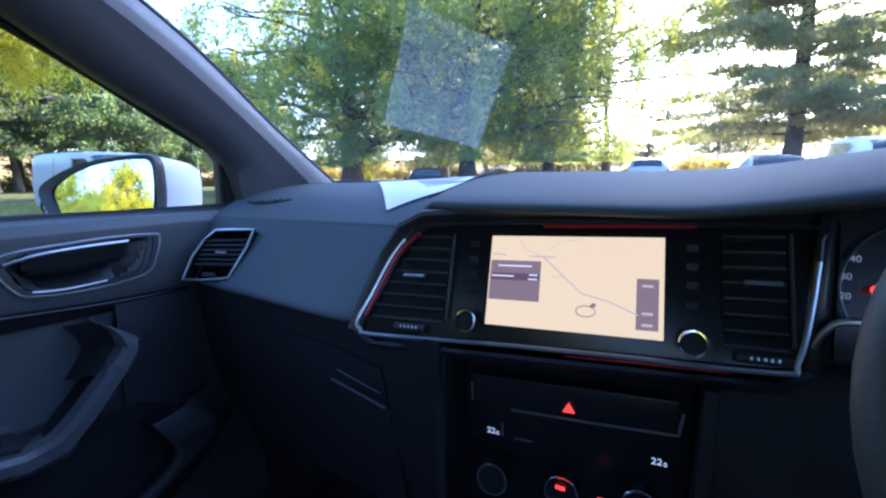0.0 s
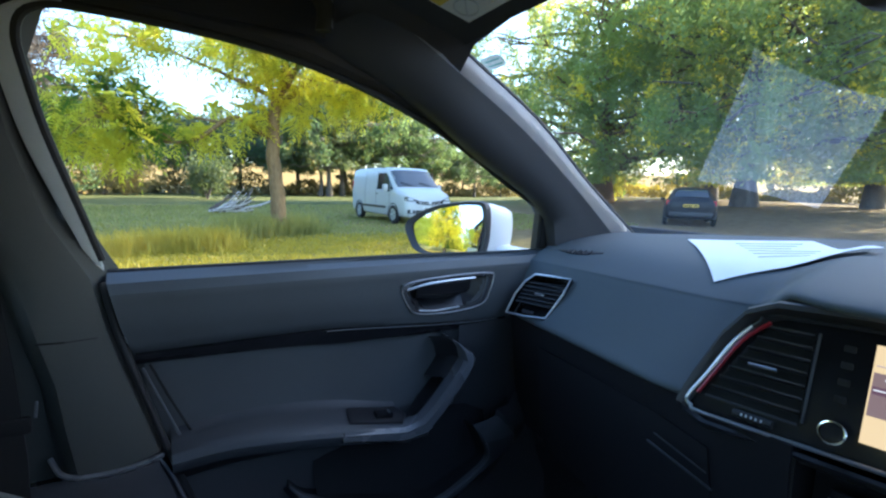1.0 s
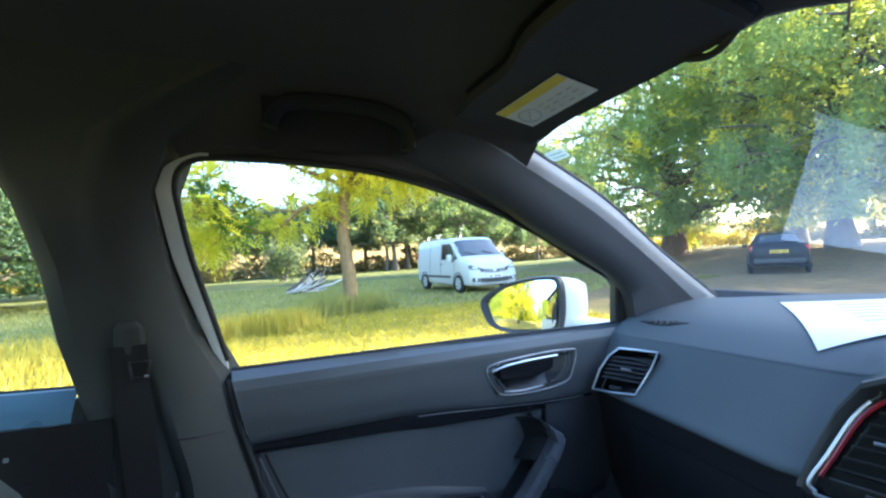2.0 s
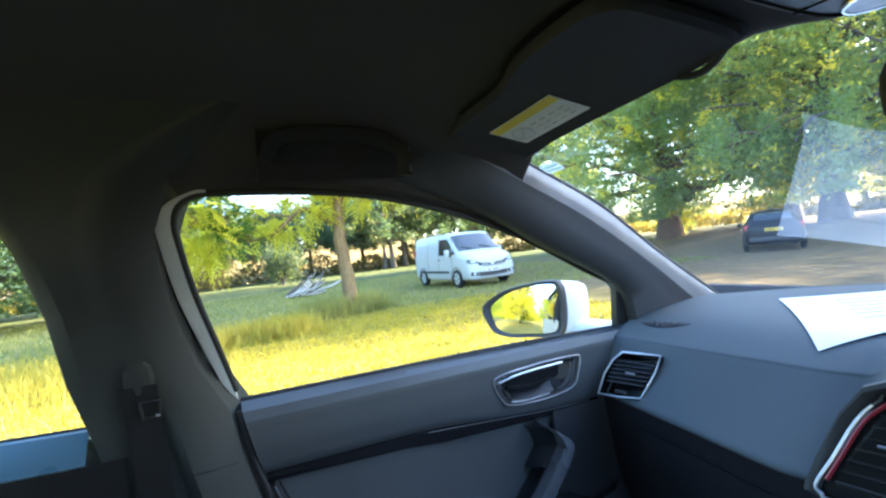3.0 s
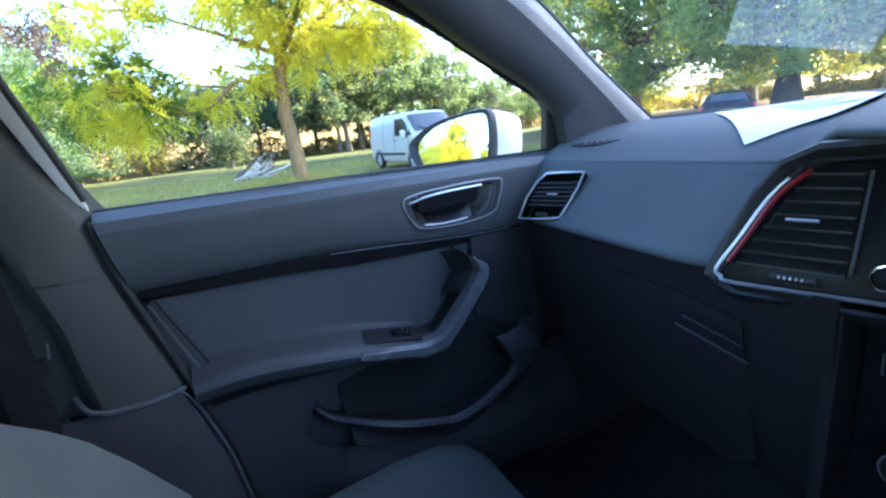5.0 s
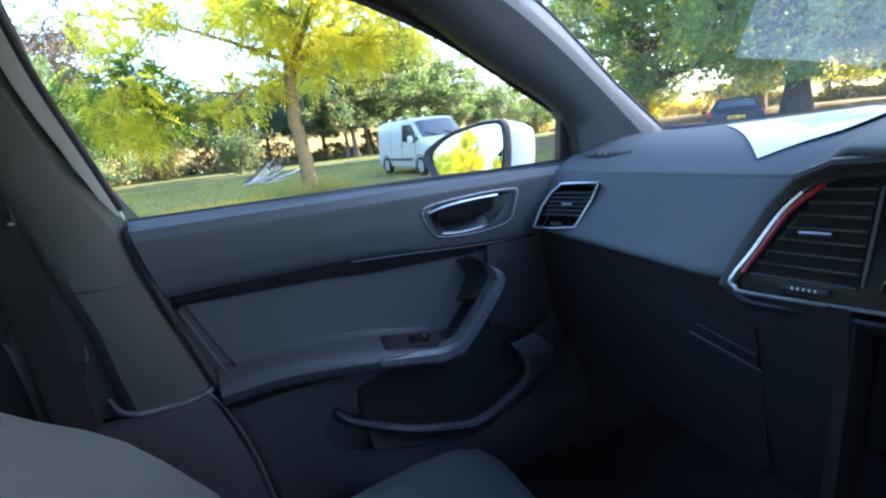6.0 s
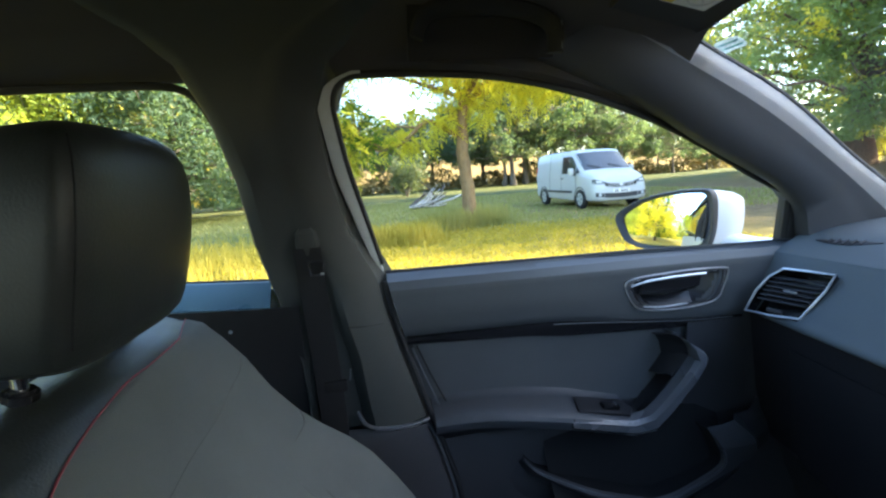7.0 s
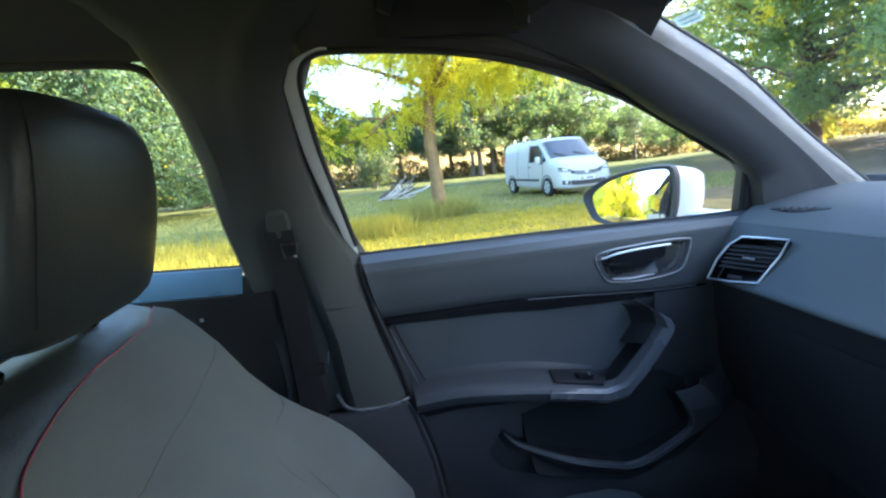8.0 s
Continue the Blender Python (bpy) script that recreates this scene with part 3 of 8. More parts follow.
def build_floor_and_closings():
    bm = bmesh.new()
    box(bm, (0, -0.4, 0.27), (1.50, 2.9, 0.04), None, 0.01)
    box(bm, (0, 0.96, 0.66), (1.46, 0.03, 0.80))
    tagged(part("floor", bm, carpet), "black carpet in the dark footwell of the car", "floor", kind="structure")
    bm = bmesh.new()
    box(bm, (-0.742, 0.38, 0.55), (0.02, 1.34, 0.72), None, 0.004)
    box(bm, (-0.70, 0.70, 0.56), (0.03, 0.36, 0.66), None, 0.004)
    tagged(part("wall_left", bm, hard_plastic), "dark kick panel in the passenger footwell", "trim", kind="structure")
    bm = bmesh.new()
    box(bm, (0.725, -0.2, 0.66), (0.05, 2.2, 0.72), None, 0.01)
    # unseen board over the driver's window, added to keep light out
    box(bm, (0.70, -0.22, 1.21), (0.04, 0.66, 0.44), Euler((0, radians(-14), 0)).to_matrix(), 0.01)
    tagged(part("wall_right", bm, door_soft), "dark door trim on the driver's side with an added light-blocking board", "door trim", kind="structure")
    bm = bmesh.new()
    box(bm, (0, -1.75, 0.66), (1.40, 0.05, 0.72), None, 0.01)
    box(bm, (-0.62, -1.72, 1.2), (0.16, 0.05, 0.45), None, 0.01)
    box(bm, (0.62, -1.72, 1.2), (0.16, 0.05, 0.45), None, 0.01)
    tagged(part("wall_rear", bm, hard_plastic), "dark trim at the rear of the cabin", "trim", kind="structure")
    bm = bmesh.new()
    for y in (-0.30, -1.30):
        box(bm, (0.70, y, 1.2), (0.06, 0.14, 0.5), Euler((0, radians(-14), 0)).to_matrix(), 0.01)
    tagged(part("pillar_right", bm, b_trim), "dark pillar trim on the driver's side", "pillar trim", kind="structure")


# ---------------------------------------------------------------- passenger door
def build_passenger_door():
    th = thing("passenger_door", (-0.72, 0.2, 0.33), "closed front passenger door with dark grey trim", "car door")
    ys = np.linspace(-0.21, 0.66, 140)
    opening = [(0.252, 0.962), (0.27, 0.973), (0.33, 0.978), (0.39, 0.980), (0.437, 0.979), (0.436, 0.966), (0.42, 0.938), (0.395, 0.918), (0.36, 0.912), (0.287, 0.916), (0.266, 0.930)]

    def inside(y, z):
        hit = False
        for (a, b), (c, d) in zip(opening, opening[1:] + opening[:1]):
            if (b > z) != (d > z) and y < (c - a) * (z - b) / (d - b) + a:
                hit = not hit
        return hit
    shut = [(0.36, -0.036), (0.50, -0.070), (0.62, -0.088), (0.715, -0.114), (0.757, -0.127), (0.82, -0.144), (0.885, -0.162), (0.945, -0.178), (1.012, -0.192)]

    def from_shut(y, z):
        """Slide a point near the rear edge on to the slanting shut line."""
        lo = lerp(shut, z)
        return y if y > 0.1 else lo + (y + 0.21) * (0.1 - lo) / 0.31
    # soft upper panel with the window sill rolled over
    bm = bmesh.new()
    rows = []
    sill_rows = []
    for y in ys:
        g, t = glass_x(y, 1.02), trim_x(y)
        tuck = 0.011 - 0.007 * step(0.10, 0.24, y)
        bot = 0.905 - 0.024 * step(0.05, 0.45, y)
        line = [Vector((g + 0.004, y, 1.006)), Vector((g + 0.005, y, 1.018)), Vector((g + 0.020, y, 1.0225)), Vector((t - 0.020, y, 1.0185)), Vector((t - 0.007, y, 1.010)), Vector((t - 0.001, y, 0.995))]
        for z in np.linspace(0.989, bot + 0.012, 16):
            line.append(Vector((t + 0.004 - 0.003 * step(0.94, 0.995, z) - tuck * max(0.0, (0.965 - z) / (0.965 - bot)) ** 2, y, z)))
        line += [Vector((t + 0.002 - tuck, y, bot + 0.003)), Vector((t - 0.010 - tuck * 0.6, y, bot - 0.004))]
        line = [Vector((p.x, from_shut(p.y, p.z), p.z)) for p in line]
        sill_rows.append(line[:6])
        rows.append(line[5:])
    skin = bmesh.new()
    grid(skin, rows)
    bmesh.ops.delete(skin, geom=[f for f in skin.faces if all(inside(v.co.y, v.co.z) for v in f.verts)], context="FACES")
    merge(bm, skin)
    part("upper_panel", bm, door_soft, th)
    bm = bmesh.new()
    grid(bm, sill_rows)
    part("window_sill", bm, sill_soft, th, "smooth rolled sill under the window")
    # gloss strip with its bright insert; its black also paints the shaded hollow
    bm = bmesh.new()
    rows = []
    def band(y):
        """Height of the black band below the upper panel, painted shade included."""
        return lerp([(-0.16, 0.015), (0.05, 0.023), (0.14, 0.029), (0.30, 0.021), (0.45, 0.014)], y)
    for y in np.linspace(-0.165, 0.50, 24):
        bot = 0.905 - 0.024 * step(0.05, 0.45, y)
        t, h = trim_x(y), band(y)
        rows.append([(t - 0.018, y, bot - 0.001), (t - 0.010, y, bot - 0.004), (t - 0.010, y, bot - 0.35 * h), (t - 0.016, y, bot - h), (t - 0.024, y, bot - h - 0.004)])
    grid(bm, rows, thick=-0.002)
    strip = part("trim_strip", bm, gloss_black, th, "gloss black trim strip, widened to paint the shaded hollow")
    bm = bmesh.new()
    tube(bm, [(trim_x(y) - 0.004, y, 0.9025 - 0.024 * step(0.05, 0.45, y)) for y in np.linspace(0.11, 0.475, 16)], 0.0010, 6)
    part("bright_line", bm, grip_plastic, strip, "thin pale line")
    # cloth insert, hollowed
    bm = bmesh.new()
    rows = []
    for y in np.linspace(-0.155, 0.395, 22):
        t = trim_x(y)
        top = 0.905 - 0.024 * step(0.05, 0.45, y) - band(y) - 0.001
        rows.append([(t - 0.020, y, top), (t - 0.022, y, top - 0.01), (t - 0.026, y, top - 0.045), (t - 0.028, y, top - 0.09), (t - 0.024, y, 0.73), (t - 0.02, y, 0.69)])
    grid(bm, rows, thick=-0.003)
    part("cloth_insert", bm, insert_cloth, th)
    bm = bmesh.new()
    tube(bm, [(trim_x(-0.13) - 0.014, -0.148, 0.885), (trim_x(-0.13) - 0.02, -0.128, 0.83), (trim_x(-0.1) - 0.018, -0.10, 0.765)], 0.0018, 6)
    part("insert_seam", bm, strap, th)
    bm = bmesh.new()
    tube(bm, [(trim_x(-0.13) - 0.010, -0.157, 0.882), (trim_x(-0.13) - 0.016, -0.140, 0.83), (trim_x(-0.1) - 0.014, -0.116, 0.765)], 0.0022, 6)
    part("insert_piping", bm, grip_plastic, th)
    # lower panel
    bm = bmesh.new()
    rows = []
    for y in np.linspace(-0.16, 0.60, 22):
        t = trim_x(y)
        bulge = 0.045 * step(0.0, 0.10, y) * (1 - 0.2 * step(0.45, 0.56, y))
        rows.append([(t - 0.022, y, 0.72), (t - 0.020, y, 0.685), (t - 0.012, y, 0.66), (t - 0.008, y, 0.60), (t - 0.004 + bulge * 0.1, y, 0.55), (t + bulge * 0.9, y, 0.50), (t + bulge, y, 0.44), (t + bulge * 0.9, y, 0.38), (t - 0.01, y, 0.33)])
    grid(bm, rows, thick=-0.003)
    part("lower_panel", bm, hard_plastic, th)
    bm = bmesh.new()
    rows = []
    for z in (0.30, 0.5, 0.7, 0.9, 1.004):
        rows.append([(-0.80 + 0.06 * (y + 0.2) * 0.5 + 0.045 * step(0.8, 1.0, z) - 0.02 * math.sin(3 * z), y, z) for y in np.linspace(-0.26, 0.80, 14)])
    grid(bm, rows, thick=0.004)
    part("outer_skin", bm, white_paint, th, "white painted outer skin")
    # forward end of the inner door, towards the dashboard
    bm = bmesh.new()
    rows = []
    for y in np.linspace(0.384, 0.92, 14):
        t = trim_x(y)
        rows.append([(t - 0.008, y, 0.925), (t - 0.010, y, 0.84), (t - 0.014, y, 0.76), (t - 0.016, y, 0.66), (t - 0.016, y, 0.5)])
    grid(bm, rows, thick=-0.003)
    part("front_panel", bm, hard_plastic, th)
    # release handle: sunk cup, bright rim, lever
    def on_trim(y, z, d=0.0):
        return Vector((trim_x(y) + 0.004 + d, y, z))
    rim = smooth_line([on_trim(y, z) for y, z in ((0.247, 0.964), (0.268, 0.976), (0.33, 0.981), (0.39, 0.983), (0.446, 0.981), (0.455, 0.974), (0.447, 0.945), (0.428, 0.918), (0.36, 0.909), (0.285, 0.913), (0.262, 0.928))], 5, loop=True)
    mid = sum(rim, Vector()) / len(rim)
    bm = bmesh.new()
    grid(bm, [[p for p in rim] + [rim[0]], [p.lerp(mid, 0.10) + Vector((0.0015, 0, 0)) for p in rim] + [rim[0].lerp(mid, 0.10) + Vector((0.0015, 0, 0))]], thick=-0.002)
    handle = part("handle_surround", bm, hard_plastic, th)
    cup = [p.lerp(mid + Vector((0, -0.018, 0)), 0.16) for p in rim]
    bm = bmesh.new()
    deep = mid + Vector((-0.030, -0.018, -0.002))
    grid(bm, [[p + Vector((0.001, 0, 0)) for p in cup] + [cup[0] + Vector((0.001, 0, 0))], [p.lerp(deep, 0.25) + Vector((-0.014, 0, 0)) for p in cup] + [cup[0].lerp(deep, 0.25) + Vector((-0.014, 0, 0))],
              [p.lerp(deep, 0.6) + Vector((-0.018, 0, 0)) for p in cup] + [cup[0].lerp(deep, 0.6) + Vector((-0.018, 0, 0))],
              [p.lerp(deep, 0.98) + Vector((-0.02, 0, 0)) for p in cup] + [cup[0].lerp(deep, 0.98) + Vector((-0.02, 0, 0))]])
    part("handle_cup", bm, vent_black, handle)
    bm = bmesh.new()
    tube(bm, [p + Vector((0.001, 0, 0)) for p in rim], 0.0016, 6, loop=True)
    part("rim", bm, satin, handle, "thin bright rim")
    bm = bmesh.new()
    tube(bm, smooth_line([on_trim(0.257, 0.962, 0.003), on_trim(0.29, 0.970, 0.006), on_trim(0.34, 0.974, 0.007), on_trim(0.405, 0.975, 0.006)], 6), 0.0024, 8)
    tube(bm, smooth_line([on_trim(0.283, 0.920, 0.001), on_trim(0.32, 0.9165, 0.002), on_trim(0.372, 0.918, 0.001)], 6), 0.0013, 6)
    part("bright_edge", bm, satin, handle, "polished metal edge of the handle")
    bm = bmesh.new()
    rows = []
    for k, y in enumerate(np.linspace(0.275, 0.395, 9)):
        w = 0.020 + 0.010 * math.sin(math.pi * k / 8)
        rows.append([on_trim(y, 0.971 - 0.06 * (k < 2) * 0.1, -0.004), on_trim(y, 0.967, 0.002), on_trim(y, 0.962 - w * 0.4, 0.0), on_trim(y, 0.960 - w * 0.7, -0.010)])
    grid(bm, rows, thick=-0.003)
    part("lever", bm, gloss_black, handle)
    bm = bmesh.new()
    rows = []
    for k, y in enumerate(np.linspace(0.266, 0.385, 11)):
        f = math.sin(math.pi * (0.12 + 0.80 * k / 10))
        rows.append([on_trim(y, 0.9165 + 0.010 * (k < 2), -0.001), on_trim(y, 0.921 + 0.004 * f, -0.004 - 0.006 * f), on_trim(y, 0.928 + 0.006 * f, -0.008 - 0.012 * f), on_trim(y, 0.938 + 0.010 * f, -0.010 - 0.020 * f)])
    grid(bm, rows, thick=-0.002)
    part("scoop", bm, gloss_black, handle, "polished black scoop of the handle")
    # armrest with its pull grip
    top = [(-0.145, 0.760), (-0.05, 0.766), (0.04, 0.762), (0.12, 0.751), (0.19, 0.735), (0.245, 0.722)]
    bm = bmesh.new()
    rows = []
    for i, (y, z) in enumerate(top):
        y = from_shut(y - 0.065, z) if i == 0 else y
        t = trim_x(y)
        w = 0.030 + 0.030 * step(-0.15, 0.12, y)
        th_ = 0.050 - 0.012 * step(0.0, 0.24, y)
        rows.append([(t - 0.026, y, z + 0.012), (t - 0.018, y, z + 0.005), (t - 0.004, y, z + 0.002), (t + w * 0.5, y, z - 0.001), (t + w * 0.8, y, z - 0.004), (t + w - 0.003, y, z - 0.009), (t + w, y, z - 0.016),
                     (t + w - 0.004, y, z - 0.026), (t + w - 0.014, y, z - 0.038), (t + w * 0.6 - 0.012, y, z - th_), (t + w * 0.3 - 0.012, y, z - th_ - 0.012), (t - 0.022, y, z - th_ - 0.022)])
    rows = [list(r) for r in zip(*[smooth_line([Vector(r[k]) for r in rows], 4) for k in range(12)])]
    grid(bm, [r[:9] for r in rows])
    rest = part("armrest", bm, arm_soft, th)
    # lower columns split off in near-black to paint the shade underneath
    bm = bmesh.new()
    grid(bm, [r[8:] for r in rows])
    part("armrest_under_shade", bm, glove_plastic, rest, "underside of the armrest, its shade put into the colour")
    bm = bmesh.new()
    rows, back = [], []
    for y, z, w, tk in ((0.115, 0.7430, 0.058, 0.022), (0.18, 0.731, 0.060, 0.026), (0.232, 0.7215, 0.061, 0.030), (0.268, 0.727, 0.060, 0.034), (0.293, 0.747, 0.058, 0.030), (0.325, 0.777, 0.054, 0.028),
                        (0.352, 0.805, 0.050, 0.027), (0.364, 0.820, 0.047, 0.028), (0.358, 0.842, 0.043, 0.044), (0.348, 0.857, 0.036, 0.054), (0.344, 0.863, 0.000, 0.052)):
        t = trim_x(y) + 0.002
        a = step(0.25, 0.30, y)
        ny, nz = -math.sin(a * 0.95), math.cos(a * 0.95)
        rows.append([(t + w - 0.030, y + ny * 0.0, z + nz * 0.0), (t + w - 0.008, y, z), (t + w, y - ny * 0.006, z - nz * 0.006), (t + w + 0.001, y - ny * tk * 0.7, z - nz * tk * 0.7),
                     (t + w - 0.008, y - ny * tk, z - nz * tk), (t + w - 0.030, y - ny * tk, z - nz * tk), (t + w - 0.034, y - ny * tk * 0.5, z - nz * tk * 0.5)])
        back.append([(t + w - 0.026, y - ny * 0.003, z - nz * 0.003), (t + w - 0.036, y - ny * tk * 0.55, z - nz * tk * 0.55), (t - 0.012 + 0.004 * (1 - a), y - ny * tk * 0.75, z - nz * tk * 0.75), (t - 0.030 + 0.02 * (1 - a), y - ny * tk * 0.5, z - nz * tk * 0.5)])
    grid(bm, [smooth_line([Vector(p) for p in r], 1) for r in rows], closed=True)
    part("pull_grip", bm, grip_plastic, th, "smooth grey angled pull grip")
    # black skin paints the shaded gap between grip and door
    bm = bmesh.new()
    grid(bm, back, thick=0.002)
    part("grip_hollow_shade", bm, vent_black, th, "black skin standing in for the shaded hollow behind the grip")
    # another black skin, for the shaded hollow left of the grip's top
    bm = bmesh.new()
    edge = [(0.330, 0.782), (0.352, 0.805), (0.363, 0.820), (0.357, 0.842), (0.347, 0.857), (0.340, 0.862)]
    rows = []
    for y, z in edge:
        t = trim_x(y)
        f = step(0.775, 0.815, z)
        rows.append([(t + 0.022, y, z), (t + 0.012, y - 0.006 * f, z + 0.001), (t - 0.004, y - 0.011 - 0.004 * f, z - 0.004), (t - 0.026, y - 0.017 - 0.006 * f, z - 0.008)])
    grid(bm, rows, thick=-0.003)
    part("grip_top_shade", bm, vent_black, th, "black skin standing in for the shade beside the grip's top")
    bm = bmesh.new()
    tube(bm, [(trim_x(0.118) + dx, 0.118, z) for dx, z in ((0.034, 0.7455), (0.050, 0.7452), (0.0592, 0.7395), (0.0596, 0.728))], 0.0011, 5)
    part("grip_joint", bm, deep_black, th)
    bm = bmesh.new()
    prism(bm, [(trim_x(0.14) + 0.044, 0.134, 0.7455), (trim_x(0.22) + 0.046, 0.232, 0.7235), (trim_x(0.22) + 0.020, 0.252, 0.7225), (trim_x(0.22) - 0.004, 0.240, 0.7290), (trim_x(0.14) + 0.000, 0.142, 0.7505)], (0, 0, 0.004), 0.0015)
    plate = part("switch_plate", bm, vent_black, th)
    bm = bmesh.new()
    box(bm, (trim_x(0.2) + 0.026, 0.202, 0.7395), (0.018, 0.034, 0.010), Euler((radians(-13), 0, 0)).to_matrix(), 0.003)
    part("window_switch", bm, gloss_black, plate)
    bm = bmesh.new()
    box(bm, (trim_x(0.2) + 0.026, 0.213, 0.7432), (0.010, 0.003, 0.003), None, 0.0008)
    part("switch_mark", bm, satin, plate)
    # storage pocket in the lower door
    inner = smooth_line([(0.040, 0.640, 0), (0.052, 0.626, 0), (0.074, 0.611, 0), (0.152, 0.584, 0), (0.250, 0.553, 0), (0.285, 0.545, 0), (0.326, 0.552, 0), (0.375, 0.573, 0), (0.413, 0.594, 0), (0.421, 0.614, 0), (0.411, 0.642, 0), (0.397, 0.668, 0), (0.392, 0.676, 0)], 4)
    outer = smooth_line([(0.038, 0.637, 0), (0.048, 0.620, 0), (0.069, 0.603, 0), (0.150, 0.573, 0), (0.250, 0.540, 0), (0.290, 0.530, 0), (0.341, 0.537, 0), (0.392, 0.557, 0), (0.438, 0.583, 0), (0.490, 0.612, 0), (0.489, 0.644, 0), (0.462, 0.675, 0), (0.452, 0.684, 0)], 4)
    bm = bmesh.new()
    rows = []
    for k, (p, q) in enumerate(zip(inner, outer)):
        d = (q - p).normalized()
        t = trim_x(p.x)
        w = 0.052 * step(0.0, 0.19, p.x)
        end = 0.012 * step(len(inner) - 10, len(inner) - 1, k)
        rows.append([(t + w - 0.045, p.x - d.x * 0.004, p.y - d.y * 0.004), (t + w - 0.010, p.x - d.x * 0.001, p.y - d.y * 0.001), (t + w - 0.002 - end, p.x + d.x * 0.003, p.y + d.y * 0.003), (t + w + 0.002 - end, (p.x + q.x) / 2, (p.y + q.y) / 2),
                     (t + w - end, q.x - d.x * 0.003, q.y - d.y * 0.003), (t + w - 0.004 - end, q.x, q.y), (t + w - 0.016 - end, q.x + d.x * 0.012, q.y + d.y * 0.012), (t + 0.7 * w - 0.012, q.x + d.x * 0.045, q.y + d.y * 0.045), (t + 0.2 * w - 0.024, q.x + d.x * 0.10, q.y + d.y * 0.10)])
    grid(bm, [r[1:] for r in rows[:-9]])
    pocket = part("pocket", bm, hard_plastic, th, "moulded front of the door pocket")
    # thin paler tube paints the highlight on the rim
    bm = bmesh.new()
    tube(bm, [Vector(r[2]) for r in rows[:-9]], 0.0026, 6)
    part("pocket_rim", bm, pocket_lit_plastic, pocket, "moulded rim, its highlight painted paler")
    bm = bmesh.new()
    grid(bm, [r[1:] for r in rows[-10:]])
    part("pocket_end", bm, pocket_lit_plastic, pocket, "moulded end of the rim, its lit face painted paler")
    # inner faces take near-black for the shade inside the pocket
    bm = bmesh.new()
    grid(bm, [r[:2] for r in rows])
    part("pocket_shade_lining", bm, rear_trim, pocket)
    # black skin over the lower panel stands in for the pocket's deep shade
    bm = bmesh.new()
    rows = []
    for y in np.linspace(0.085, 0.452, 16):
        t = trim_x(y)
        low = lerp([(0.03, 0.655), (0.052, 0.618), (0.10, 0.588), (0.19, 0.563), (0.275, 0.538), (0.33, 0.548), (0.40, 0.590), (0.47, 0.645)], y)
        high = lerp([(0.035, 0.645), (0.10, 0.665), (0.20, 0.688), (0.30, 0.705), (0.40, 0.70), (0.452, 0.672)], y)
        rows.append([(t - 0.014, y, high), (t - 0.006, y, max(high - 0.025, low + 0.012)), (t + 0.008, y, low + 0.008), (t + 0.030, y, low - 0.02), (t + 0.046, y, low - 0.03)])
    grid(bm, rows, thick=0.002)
    part("pocket_shade_liner", bm, rear_trim, pocket, "inside of the pocket, its deep shade painted black")
    # mirror corner trim
    bm = bmesh.new()
    pts = [(0.600, 1.012), (0.581, 1.114), (0.61, 1.10), (0.70, 1.04), (0.76, 1.005)]
    prism(bm, [(glass_x(y, z) + 0.012, y, z) for y, z in pts], (-0.03, 0, 0), 0.003)
    part("mirror_corner", bm, hard_plastic, th)
    bm = bmesh.new()
    tube(bm, side_pts([(0.602, 1.012), (0.592, 1.06), (0.581, 1.114)], 0.006), 0.007, 8)
    part("corner_seal", bm, rubber, th)
    # window pane, seals and the pale edge of the frame
    bm = bmesh.new()
    outline = side_pts(SILL + OVER + REAR, -0.004)
    f = bm.faces.new([bm.verts.new(p) for p in outline])
    pane = part("window_pane", bm, pane_side, th, "clear side window glass")
    face_cabin(pane)
    pane.visible_shadow = False
    bm = bmesh.new()
    tube(bm, smooth_line(side_pts(OVER + REAR, 0.002), 3), 0.006, 8)
    tube(bm, side_pts(SILL, 0.0), 0.005, 8)
    part("window_seal", bm, rubber, pane)
    bm = bmesh.new()
    rows = []
    edge = smooth_line([(y, z, 0) for y, z in [(-0.205, 1.3495)] + REAR + [(-0.193, 1.016)]], 4)
    for i, p in enumerate(edge):
        y, z = p[0], p[1]
        wide = 0.008 + 0.014 * step(-0.16, -0.24, y) * (1 - 0.25 * step(1.2, 1.02, z))
        up = step(1.30, 1.345, z) * step(-0.26, -0.225, y)
        o = Vector((0, -wide * (1 - up), 0.3 * wide * up))
        a = Vector((glass_x(y, z) + 0.007, y, z))
        rows.append([a + Vector((-0.006, 0, 0)), a + o * 0.08, a + o * 0.6 + Vector((0.003, 0, 0)), a + o + Vector((0.002, 0, 0)), a + o * 1.15 + Vector((-0.01, 0, 0))])
    grid(bm, rows)
    part("window_frame", bm, frame_white, th, "pale painted rear edge of the window frame")


